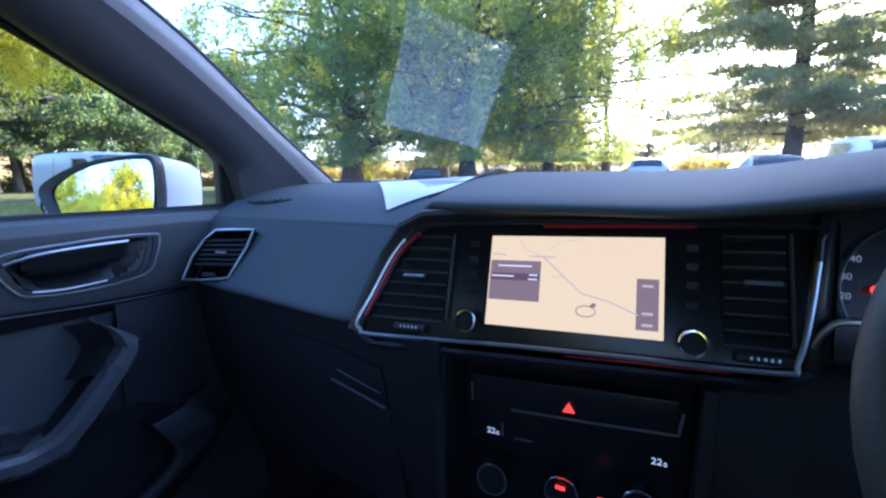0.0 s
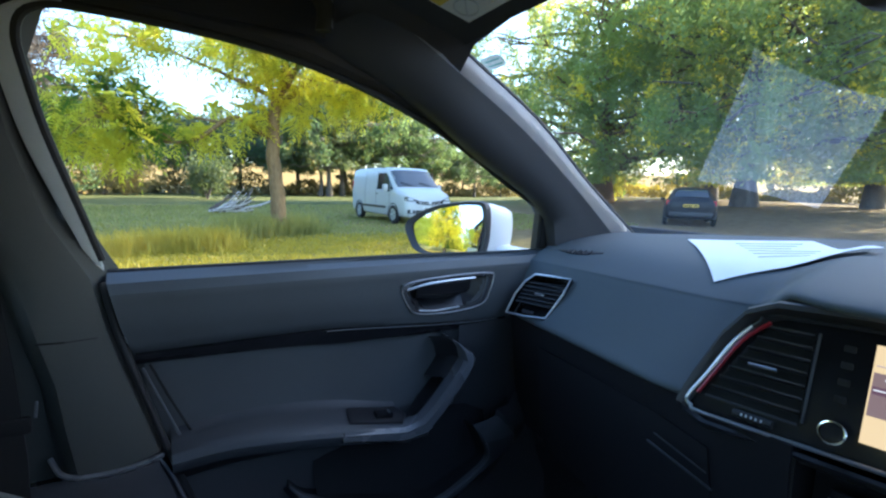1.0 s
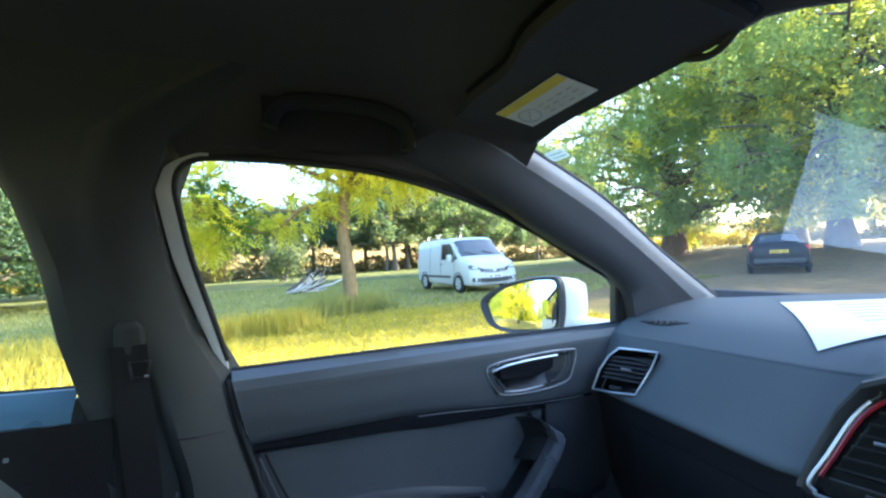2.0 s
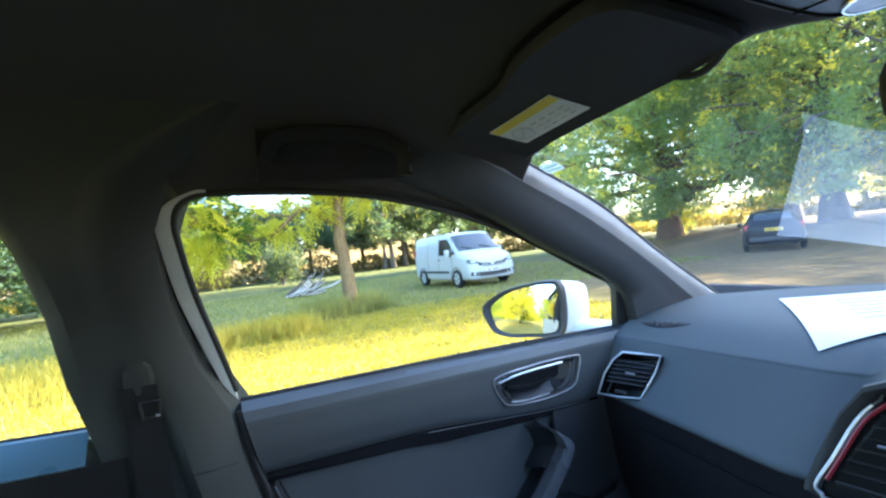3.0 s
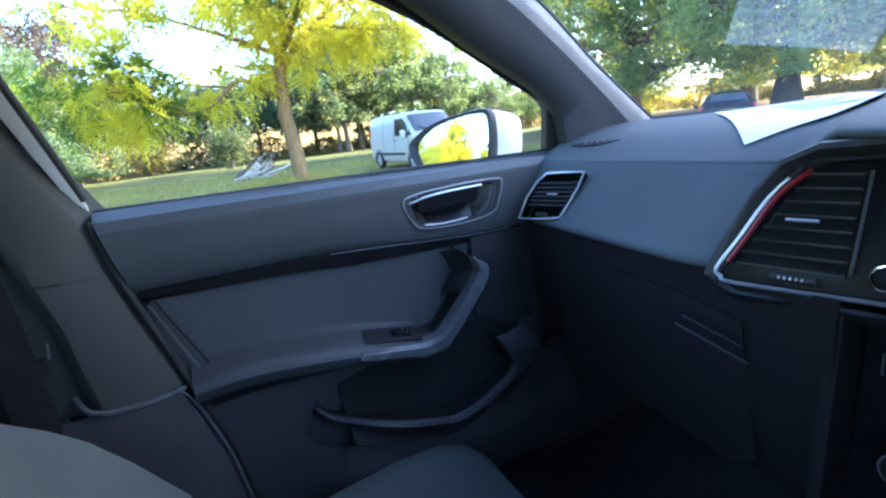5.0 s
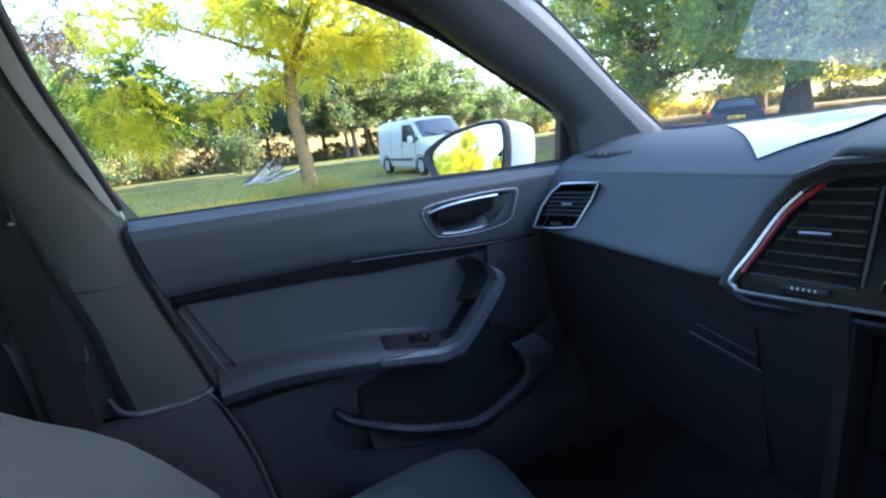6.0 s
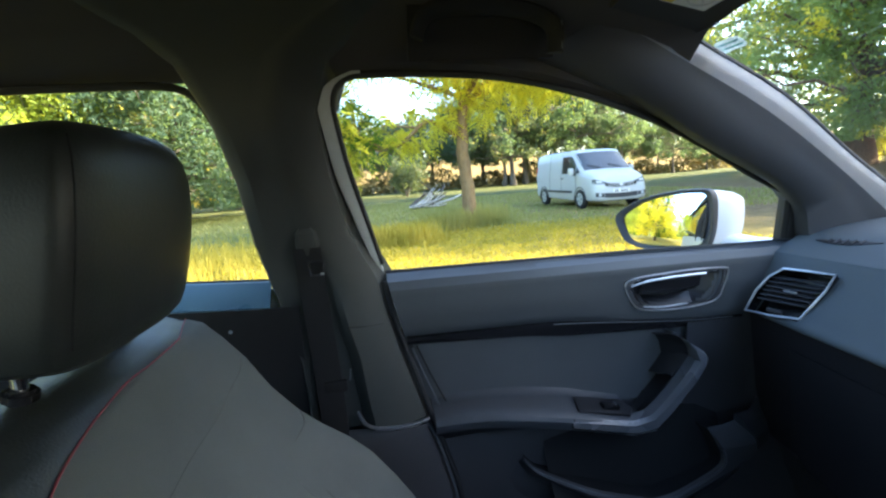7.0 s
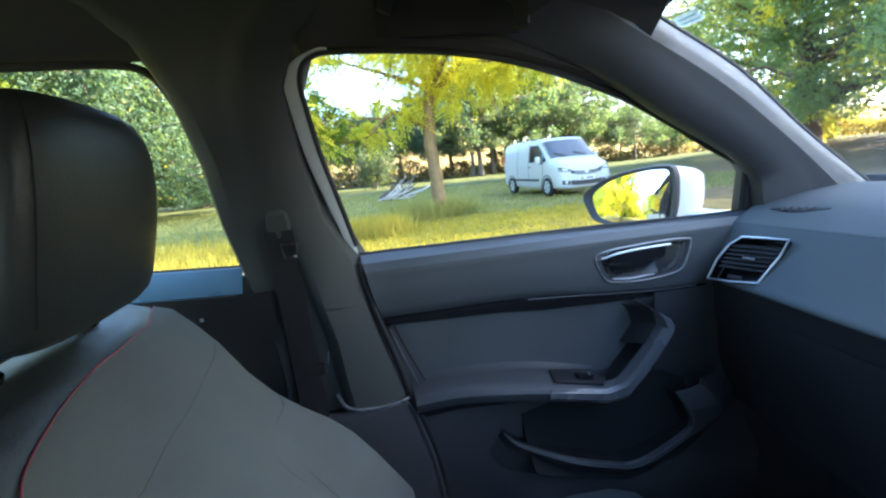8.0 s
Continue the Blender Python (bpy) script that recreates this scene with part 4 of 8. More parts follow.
def build_rear_door():
    th = thing("rear_door", (-0.75, -0.75, 0.33), "closed rear door with dark trim and bluish sill", "car door")
    ys = np.linspace(-1.70, -0.345, 20)
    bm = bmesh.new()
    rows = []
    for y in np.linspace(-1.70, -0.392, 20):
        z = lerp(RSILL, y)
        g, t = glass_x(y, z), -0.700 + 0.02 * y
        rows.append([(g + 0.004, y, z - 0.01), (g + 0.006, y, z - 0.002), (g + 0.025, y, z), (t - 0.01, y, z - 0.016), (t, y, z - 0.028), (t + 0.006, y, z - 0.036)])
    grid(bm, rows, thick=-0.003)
    part("sill", bm, sill_sky_tint, th, "smooth sill with the bluish sky sheen put into its colour")
    bm = bmesh.new()
    rows = []
    for y in ys:
        z = lerp(RSILL, y)
        t = -0.700 + 0.02 * y
        rows.append([(t + 0.006, y, z - 0.037), (t + 0.012, y, z - 0.10), (t + 0.002, y, z - 0.22), (t - 0.01, y, 0.7), (t, y, 0.5), (t, y, 0.33)])
    grid(bm, rows, thick=-0.003)
    part("panel", bm, rear_trim, th)
    bm = bmesh.new()
    rows = []
    for z in (0.30, 0.5, 0.7, 0.9, 1.01):
        rows.append([(-0.80 + 0.03 * (y + 0.2) + 0.045 * step(0.8, 1.0, z) - 0.02 * math.sin(3 * z), y, z) for y in np.linspace(-1.75, -0.27, 16)])
    grid(bm, rows, thick=0.004)
    part("outer_skin", bm, white_paint, th, "white painted outer skin")
    bm = bmesh.new()
    bm.faces.new([bm.verts.new(p) for p in side_pts(RSILL + ROVER, -0.004)])
    pane = part("window_pane", bm, pane_side, th, "clear rear side window glass")
    face_cabin(pane)
    pane.visible_shadow = False
    bm = bmesh.new()
    tube(bm, smooth_line(side_pts(ROVER, 0.0), 3), 0.006, 8)
    tube(bm, side_pts(RSILL, 0.0), 0.004, 8)
    part("window_seal", bm, rubber, pane)
    bm = bmesh.new()
    box(bm, (-0.700, -0.46, 0.955), (0.004, 0.006, 0.006), None, 0.0015)
    part("lock_button", bm, satin, th)


def build_door_mirror():
    th = thing("door_mirror", (-0.80, 0.62, 0.985), "white door mirror with a dark rim outside the passenger window", "wing mirror")
    n = Vector((0.46, -0.885, 0.07)).normalized()
    u = Vector((0.885, 0.46, 0.0)).normalized()
    v = u.cross(n) if u.cross(n).z > 0 else n.cross(u)
    c = Vector((-0.925, 0.533, 1.044))
    shape = [(-0.170, 0.004), (-0.155, -0.040), (-0.132, -0.066), (-0.08, -0.078), (0.0, -0.075), (0.068, -0.068), (0.086, -0.040), (0.090, 0.02), (0.082, 0.070), (0.05, 0.077), (0.0, 0.073), (-0.07, 0.060), (-0.13, 0.036)]
    face = smooth_line([c + u * a * 0.94 + v * b * 0.94 for a, b in shape], 4, loop=True)
    mid = c + u * -0.025
    rows = []
    for s, d in ((0.90, 0.024), (1.0, 0.008), (1.01, 0.020), (0.99, 0.045), (0.93, 0.085), (0.82, 0.12), (0.62, 0.145), (0.35, 0.158), (0.1, 0.16)):
        rows.append([mid + (p - mid) * s - n * d + u * 0.34 * d for p in face])
    bm = bmesh.new()
    grid(bm, rows, closed=True)
    part("housing", bm, white_paint, th)
    bm = bmesh.new()
    grid(bm, [[mid + (p - mid) * s - n * d for p in face + [face[0]]] for s, d in ((1.03, 0.012), (1.03, 0.0), (1.005, -0.005), (0.95, -0.003), (0.88, 0.004))], thick=-0.002)
    part("rim", bm, hard_plastic, th, "black plastic mirror rim")
    bm = bmesh.new()
    rows = []
    for f in (0.905, 0.75, 0.55, 0.35, 0.15, 0.01):
        rows.append([mid + (p - mid) * f + n * (0.006 + 0.045 * ((p - mid) * f).dot(u) - 0.045 * ((p - mid) * f).dot(v) - ((p - mid) * f).length_squared / 2.2) for p in face + [face[0]]])
    grid(bm, rows)
    part("mirror", bm, mirror_glass, th, "clean mirror glass")
    bm = bmesh.new()
    rows = []
    for s, w in ((0.0, 1.0), (0.4, 0.8), (0.75, 0.8), (1.0, 1.1)):
        a = Vector((-0.885, 0.640, 0.985)).lerp(Vector((-0.765, 0.690, 0.985)), s)
        rows.append([a + Vector((0, 0.055 * w * math.cos(k * math.tau / 12), 0.026 * w * math.sin(k * math.tau / 12) - 0.004)) for k in range(12)])
    grid(bm, rows, closed=True)
    part("mirror_arm", bm, white_paint, th)


# ---------------------------------------------------------------- front passenger seat
def build_seat():
    th = thing("passenger_seat", (-0.45, -0.05, 0.30), "dark grey cloth front seat with black leather sides", "car seat")
    cx = -0.395
    # table of height: front y at the middle, half width, bolster depth, back y
    lev = [(0.46, -0.225, 0.235, 0.030, -0.36), (0.55, -0.214, 0.245, 0.047, -0.40), (0.59, -0.219, 0.248, 0.060, -0.415), (0.63, -0.234, 0.25, 0.068, -0.43), (0.71, -0.284, 0.25, 0.068, -0.46), (0.757, -0.315, 0.25, 0.065, -0.48), (0.79, -0.336, 0.248, 0.053, -0.50),
           (0.82, -0.356, 0.246, 0.034, -0.51), (0.85, -0.374, 0.243, 0.020, -0.52), (0.893, -0.400, 0.24, 0.012, -0.535), (0.945, -0.430, 0.241, 0.010, -0.55), (0.98, -0.448, 0.240, 0.000, -0.565), (1.004, -0.462, 0.235, -0.008, -0.564), (1.017, -0.474, 0.220, -0.022, -0.552), (1.026, -0.490, 0.186, -0.025, -0.535), (1.030, -0.500, 0.10, -0.015, -0.523)]

    def ringz(z, yf, hw, b, yb, grow=0.0):
        pts = []
        edge = min(0.05 - 0.016 * step(0.90, 0.96, z), 0.40 * (yf - yb))
        b = max(b, -0.22 * (yf - yb))
        for s in np.linspace(-1, 1, 15):
            bol = b * step(0.45, 0.85, abs(s)) - edge * step(0.85, 1.0, abs(s)) ** 2
            pts.append(Vector((cx + hw * s, yf + bol + 0.012 * (1 - s * s) + grow, z)))
        for s in np.linspace(1, -1, 9)[0:]:
            pts.append(Vector((cx + hw * s * 0.985, yb + 0.8 * edge * abs(s) ** 4, z)))
        return pts
    full = []
    for k in range(len(lev) * 3 - 2):
        i, f = min(k // 3, len(lev) - 2), (k / 3) - min(k // 3, len(lev) - 2)
        full.append([lev[i][j] * (1 - f) + lev[i + 1][j] * f for j in range(5)])
    bm = bmesh.new()
    grid(bm, [ringz(*r) for r in full], closed=True)
    back = part("backrest", bm, seat_leather, th, "black leather side and back of the seat")
    bm = bmesh.new()
    rows = []
    for z, yf, hw, b, yb in full[:-2]:
        if z > 1.0135:
            break
        row = []
        lim = lerp([(0.5, 0.9), (0.9, 0.80), (0.96, 0.73), (0.98, 0.66), (0.99, 0.60), (0.998, 0.50), (1.006, 0.36), (1.010, 0.20), (1.0135, 0.0)], z)
        for s in np.linspace(-0.97, lim, 16):
            bol = max(b, -0.22 * (yf - yb)) * step(0.45, 0.85, abs(s)) - min(0.05 - 0.016 * step(0.90, 0.96, z), 0.40 * (yf - yb)) * step(0.85, 1.0, abs(s)) ** 2
            edge = 0.004 * min(1, min(s + 0.97, lim - s) / 0.08)
            row.append(Vector((cx + hw * s, yf + bol + 0.012 * (1 - s * s) + edge, z)))
        rows.append(row)
    grid(bm, rows)
    part("cloth_panel", bm, seat_cloth, back, "grey woven cloth face")
    bm = bmesh.new()
    tube(bm, smooth_line([r[-1] + Vector((0.001, 0.002, 0)) for r in rows] + list(reversed(rows[-1]))[2::3], 2), 0.0009, 6)
    part("stitching", bm, stitch_red, back, "red stitched seam")
    def face_pt(q, z, out=0.0035):
        """A point on the cloth face at share q of the half width."""
        yf, hw, b = (lerp([(r[0], r[j]) for r in lev], z) for j in (1, 2, 3))
        bol = b * step(0.45, 0.85, abs(q)) - 0.05 * step(0.85, 1.0, abs(q)) ** 2
        return Vector((cx + hw * q, yf + bol + 0.012 * (1 - q * q) + out, z))
    for line in ([(-0.80, 0.948), (-0.64, 0.937), (-0.25, 0.930), (0.10, 0.930), (0.45, 0.925), (0.72, 0.935)], [(-0.86, 0.850), (-0.76, 0.838), (-0.54, 0.831), (-0.40, 0.818), (-0.36, 0.795), (-0.38, 0.770), (-0.42, 0.72), (-0.46, 0.62)]):
        bm = bmesh.new()
        tube(bm, [face_pt(p.x, p.y, 0.0034) for p in smooth_line([(q, z, 0) for q, z in line], 4)], 0.0009, 6)
        part("seam", bm, seam_grey, back)
    # headrest
    bm = bmesh.new()
    rows = []
    hz = [(1.056, 0.060, -0.452, -0.520), (1.057, 0.098, -0.445, -0.533), (1.064, 0.112, -0.439, -0.536), (1.078, 0.119, -0.434, -0.536), (1.105, 0.1215, -0.427, -0.530), (1.14, 0.122, -0.419, -0.521), (1.17, 0.121, -0.414, -0.511), (1.20, 0.117, -0.412, -0.499), (1.222, 0.111, -0.414, -0.489), (1.238, 0.102, -0.420, -0.480), (1.247, 0.088, -0.428, -0.475), (1.252, 0.066, -0.438, -0.470), (1.254, 0.03, -0.450, -0.462)]
    for z, a, yf, yb in hz:
        ringp = []
        for k in range(56):
            t = (k + 0.5) * math.tau / 56
            ca, sa = math.cos(t), math.sin(t)
            ex = math.copysign(abs(ca) ** 0.36, ca)
            ey = math.copysign(abs(sa) ** 0.30, sa)
            ringp.append(Vector((cx + a * ex * (1.0 - 0.05 * (1 - ey) / 2), (yf + yb) / 2 + (yf - yb) / 2 * ey + 0.006 * (1 - ex * ex) * ey, z)))
        rows.append(ringp)
    grid(bm, rows, closed=True)
    hr = part("headrest", bm, seat_leather, th, "boxy black leather headrest")
    bm = bmesh.new()
    tube(bm, [r[min(range(56), key=lambda i: abs(i + 0.5 - 56 * 0.115))] + Vector((0.0004, 0.0004, 0)) for r in rows[3:10]], 0.0008, 5)
    part("seam", bm, strap, hr)
    for x in (cx - 0.073, cx + 0.075):
        bm = bmesh.new()
        tube(bm, [(x, -0.500, 1.09), (x, -0.502, 1.02)], 0.006, 12)
        part("headrest_post", bm, chrome, th)
        bm = bmesh.new()
        disc(bm, (x, -0.502, 1.036), (0, 0.25, 1), 0.0125, 0.012, 20, 0.003)
        part("post_collar", bm, gloss_black, th)
    # cushion
    bm = bmesh.new()
    rows = []
    for y, hw, ztop, b, zb in ((-0.30, 0.22, 0.50, 0.03, 0.36), (-0.20, 0.235, 0.505, 0.045, 0.35), (-0.05, 0.245, 0.515, 0.05, 0.34), (0.08, 0.245, 0.528, 0.045, 0.34), (0.16, 0.24, 0.534, 0.035, 0.34), (0.21, 0.232, 0.530, 0.022, 0.35), (0.245, 0.220, 0.510, 0.010, 0.37), (0.262, 0.205, 0.47, 0.0, 0.39), (0.262, 0.19, 0.43, 0.0, 0.40)):
        ringp = []
        for s in np.linspace(-1, 1, 17):
            ringp.append(Vector((cx - 0.012 + hw * s, y + 0.066, ztop - 0.046 + b * step(0.4, 0.8, abs(s)) - 0.06 * step(0.8, 1.0, abs(s)) ** 2)))
        for s in (1.0, 0.9, 0.0, -0.9, -1.0):
            ringp.append(Vector((cx - 0.012 + hw * s * 0.98, y + 0.066, zb)))
        rows.append(ringp)
    grid(bm, rows, closed=True)
    cush = part("cushion", bm, seat_cloth, th, "grey cloth seat cushion")
    bm = bmesh.new()
    tube(bm, smooth_line([(cx - 0.04, 0.262, 0.47), (cx - 0.035, 0.235, 0.522), (cx - 0.06, 0.17, 0.540), (cx - 0.10, 0.05, 0.536)], 5), 0.0022, 6)
    part("seam", bm, seat_cloth, cush)
    bm = bmesh.new()
    box(bm, (cx, -0.04, 0.315), (0.40, 0.46, 0.06), None, 0.01)
    part("seat_base", bm, hard_plastic, th)


# ---------------------------------------------------------------- roof fittings
def visor_pt(x, y, d=0.0):
    return Vector((x, y, 1.418 + 0.14 * (x + 0.386) - 0.25 * (y - 0.21) + d))


def build_visor():
    th = thing("sun_visor", (-0.42, 0.25, 1.42), "folded dark sun visor with a pale warning label", "sun visor")
    out = [(-0.602, 0.150), (-0.616, 0.172), (-0.596, 0.262), (-0.575, 0.288), (-0.46, 0.296), (-0.281, 0.322), (-0.222, 0.326), (-0.205, 0.31), (-0.222, 0.20), (-0.240, 0.172), (-0.262, 0.158), (-0.354, 0.146), (-0.417, 0.158), (-0.50, 0.150)]
    line = smooth_line([(x, y, 0) for x, y in out], 3, loop=True)
    mid = sum(line, Vector()) / len(line)
    rows = []
    for s, d in ((0.90, -0.002), (0.97, -0.004), (1.0, 0.002), (1.0, 0.010), (0.97, 0.016), (0.9, 0.018)):
        rows.append([visor_pt(mid.x + (p.x - mid.x) * s, mid.y + (p.y - mid.y) * s, d) for p in line])
    bm = bmesh.new()
    grid(bm, rows, closed=True)
    part("visor_board", bm, visor_vinyl, th)
    u = (visor_pt(-0.38, 0.274) - visor_pt(-0.505, 0.258)).normalized()
    w = (visor_pt(-0.383, 0.207) - visor_pt(-0.38, 0.274)).normalized()
    o = visor_pt(-0.504, 0.260, -0.0035)

    def lab(a, b, d=0.0):
        return o + u * a + w * b + Vector((0, 0, -0.001 - d))
    bm = bmesh.new()
    prism(bm, [lab(-0.002, 0), lab(0.126, 0), lab(0.126, 0.066), lab(-0.002, 0.066)], (0, 0, 0.0015))
    label = part("warning_label", bm, paper_white, th, "white warning label with a yellow band")
    bm = bmesh.new()
    prism(bm, [lab(0, 0.050, 0.0006), lab(0.126, 0.050, 0.0006), lab(0.126, 0.066, 0.0006), lab(0, 0.066, 0.0006)], (0, 0, 0.0004))
    part("yellow_band", bm, print_yellow, label)
    bm = bmesh.new()
    ring(bm, lab(0.024, 0.026, 0.001), (u.cross(w)), 0.017, 0.0012, 24, 5)
    tube(bm, [lab(0.012, 0.014, 0.001), lab(0.036, 0.038, 0.001)], 0.0012, 5)
    for k in range(4):
        for j in range(3):
            tube(bm, [lab(0.052 + 0.018 * k, 0.012 + 0.011 * j, 0.001), lab(0.062 + 0.018 * k, 0.012 + 0.011 * j, 0.001)], 0.0011, 4)
    part("label_print", bm, print_grey, label)
    bm = bmesh.new()
    tube(bm, smooth_line([visor_pt(-0.280, 0.318, -0.002), visor_pt(-0.262, 0.326, -0.007), visor_pt(-0.243, 0.327, -0.006), visor_pt(-0.222, 0.322, 0.0)], 4), 0.0045, 8)
    part("visor_clip", bm, vent_black, th)
    # flat black ring below the headliner paints the shaded gap round the visor
    bm = bmesh.new()
    grid(bm, [[visor_pt(mid.x + (p.x - mid.x) * a, mid.y + (p.y - mid.y) * b, 0.011) for p in line + [line[0]]] for a, b in ((0.97, 0.97), (1.022, 1.10))], thick=0.001)
    part("visor_gap_shade", bm, deep_black, th, "black strip standing in for the shaded gap round the visor")


def build_grab_handle():
    th = thing("grab_handle", (-0.615, -0.02, 1.41), "dark folding grab handle above the door window", "grab handle")
    bm = bmesh.new()
    tube(bm, smooth_line([(-0.575, -0.125, 1.378), (-0.572, -0.114, 1.404), (-0.568, -0.085, 1.415), (-0.566, 0.0, 1.414), (-0.566, 0.052, 1.402), (-0.564, 0.072, 1.382), (-0.566, 0.071, 1.352)], 5), 0.011, 10, squash=(0.7, 1.2))
    part("grip", bm, handle_dark, th)
    bm = bmesh.new()
    rows = []
    for z in (1.372, 1.395, 1.42, 1.437):
        rows.append([(-0.600 + 0.5 * (z - 1.40), y, z - 0.012) for y in np.linspace(-0.135, 0.085, 8)])
    grid(bm, rows, thick=0.01)
    part("backing", bm, handle_dark, th)
    bm = bmesh.new()
    tube(bm, [(-0.556, 0.078, 1.392), (-0.556, 0.078, 1.355)], 0.0025, 6)
    part("bright_edge", bm, grip_plastic, th)


def build_roof_console():
    th = thing("roof_console", (0.0, 0.24, 1.44), "dark roof console with reading lamps and a small grille", "roof console")
    def rc(x, y, d=0.0):
        return Vector((x, y, 1.430 - 0.12 * (y - 0.1) + d))
    bm = bmesh.new()
    out = [(-0.155, 0.07), (-0.158, 0.20), (-0.150, 0.300), (-0.135, 0.338), (-0.10, 0.352), (0.10, 0.352), (0.135, 0.338), (0.150, 0.300), (0.158, 0.2), (0.155, 0.07)]
    line = smooth_line([(x, y, 0) for x, y in out], 3, loop=True)
    rows = [[rc(p.x * s, 0.21 + (p.y - 0.21) * s, d) for p in line] for s, d in ((0.86, -0.006), (0.95, -0.004), (1.0, 0.006), (1.03, 0.05))]
    grid(bm, rows, closed=True)
    part("console_body", bm, grip_plastic, th)
    bm = bmesh.new()
    tube(bm, [rc(p.x * 0.92, 0.21 + (p.y - 0.21) * 0.94, -0.0055) for p in line], 0.0014, 5, loop=True)
    tube(bm, [rc(-0.142, 0.288, -0.006), rc(0.0, 0.296, -0.0065), rc(0.142, 0.288, -0.006)], 0.0012, 5)
    part("panel_joint", bm, deep_black, th)
    bm = bmesh.new()
    out = [(-0.137, 0.198), (-0.142, 0.218), (-0.135, 0.222), (-0.108, 0.203), (-0.112, 0.186)]
    prism(bm, [rc(x, y, -0.006) for x, y in out], (0, 0, -0.003), 0.001)
    part("side_panel", bm, beige_trim, th, "pale beige panel")
    bm = bmesh.new()
    prism(bm, [rc(-0.128, 0.228, -0.006), rc(-0.124, 0.272, -0.006), rc(-0.04, 0.282, -0.006), rc(-0.04, 0.228, -0.006)], (0, 0, -0.0015), 0.0006)
    grille = part("grille", bm, hard_plastic, th)
    for k in range(7):
        bm = bmesh.new()
        y = 0.234 + 0.0062 * k
        box(bm, rc(-0.082, y, -0.009), (0.07, 0.003, 0.003), None, 0.0008, 1)
        part("grille_bar", bm, gloss_black, grille)
    for sx in (-1, 1):
        bm = bmesh.new()
        tube(bm, [rc(sx * 0.088 + 0.033 * math.cos(a), 0.322 + 0.019 * math.sin(a), -0.0075) for a in np.linspace(0, math.tau, 24, endpoint=False)], 0.002, 6, loop=True)
        lampring = part("lamp_ring", bm, chrome, th)
        bm = bmesh.new()
        prism(bm, [rc(sx * 0.088 + 0.032 * math.cos(a), 0.322 + 0.0185 * math.sin(a), -0.006) for a in np.linspace(0, math.tau, 24, endpoint=False)], (0, 0, -0.0025))
        part("lamp_lens", bm, lens_clear, lampring)


def build_rear_view_mirror():
    th = thing("rear_view_mirror", (0.03, 0.30, 1.30), "black rear-view mirror hanging from the windscreen", "rear-view mirror")
    bm = bmesh.new()
    c = Vector((0.040, 0.262, 1.304))
    shape = [(-0.122, 0.0), (-0.118, 0.024), (-0.095, 0.036), (0.0, 0.040), (0.095, 0.036), (0.118, 0.024), (0.122, 0.0), (0.115, -0.026), (0.09, -0.034), (0.0, -0.034), (-0.09, -0.034), (-0.115, -0.026)]
    line = smooth_line([(a, 0, b) for a, b in shape], 3, loop=True)
    grid(bm, [[c + Vector((p.x * s, d, p.z * s)) for p in line] for s, d in ((0.95, -0.004), (1.0, 0.0), (1.0, 0.014), (0.85, 0.03), (0.4, 0.04))], closed=True)
    part("housing", bm, hard_plastic, th)
    bm = bmesh.new()
    prism(bm, [c + Vector((p.x * 0.94, -0.0045, p.z * 0.92)) for p in line], (0, -0.001, 0))
    part("mirror", bm, mirror_glass, th)
    bm = bmesh.new()
    tube(bm, [(0.045, 0.295, 1.31), (0.03, 0.34, 1.36), (0.02, 0.40, 1.40)], [0.012, 0.014, 0.022], 10)
    part("stalk", bm, hard_plastic, th)


def build_sticker():
    """A small pass stuck inside the top corner of the windscreen."""
    bm = bmesh.new()
    a = Vector((-0.548, 0.338, 1.352))
    u, w = Vector((1, 0.06, 0.02)).normalized(), Vector((0, 0.86, -0.50)).normalized()
    pts = [a + u * (0.022 * math.copysign(abs(math.cos(t)) ** 0.4, math.cos(t))) + w * (0.013 * math.copysign(abs(math.sin(t)) ** 0.4, math.sin(t))) for t in np.linspace(0, math.tau, 24, endpoint=False)]
    prism(bm, pts, u.cross(w) * 0.0006)
    ob = part("windscreen_sticker", bm, sticker_film)
    tagged(ob, "small pale green sticker on the windscreen glass", "sticker")
    bm = bmesh.new()
    for k in (-1, 0.6):
        q = a + w * (0.006 * k) - u.cross(w) * 0.0006
        prism(bm, [q - u * 0.02, q + u * 0.02, q + u * 0.016 + w * 0.003, q - u * 0.012 + w * 0.003], -u.cross(w) * 0.0004)
    part("print", bm, print_green, ob)

# ---------------------------------------------------------------- dashboard
SC = Vector((0.001, 0.477, 0.962))
SU = Vector((0.9975, 0.060, 0.036)).normalized()
SV = Vector((-0.06, 0.36, 0.93))
SV = (SV - SU * SV.dot(SU)).normalized()
SN = SU.cross(SV)
if SN.y > 0:
    SN = -SN


def on_panel(u, v, d=0.0):
    """A point on the centre panel, d metres out of it towards the cabin."""
    return SC + SU * u + SV * v + SN * d


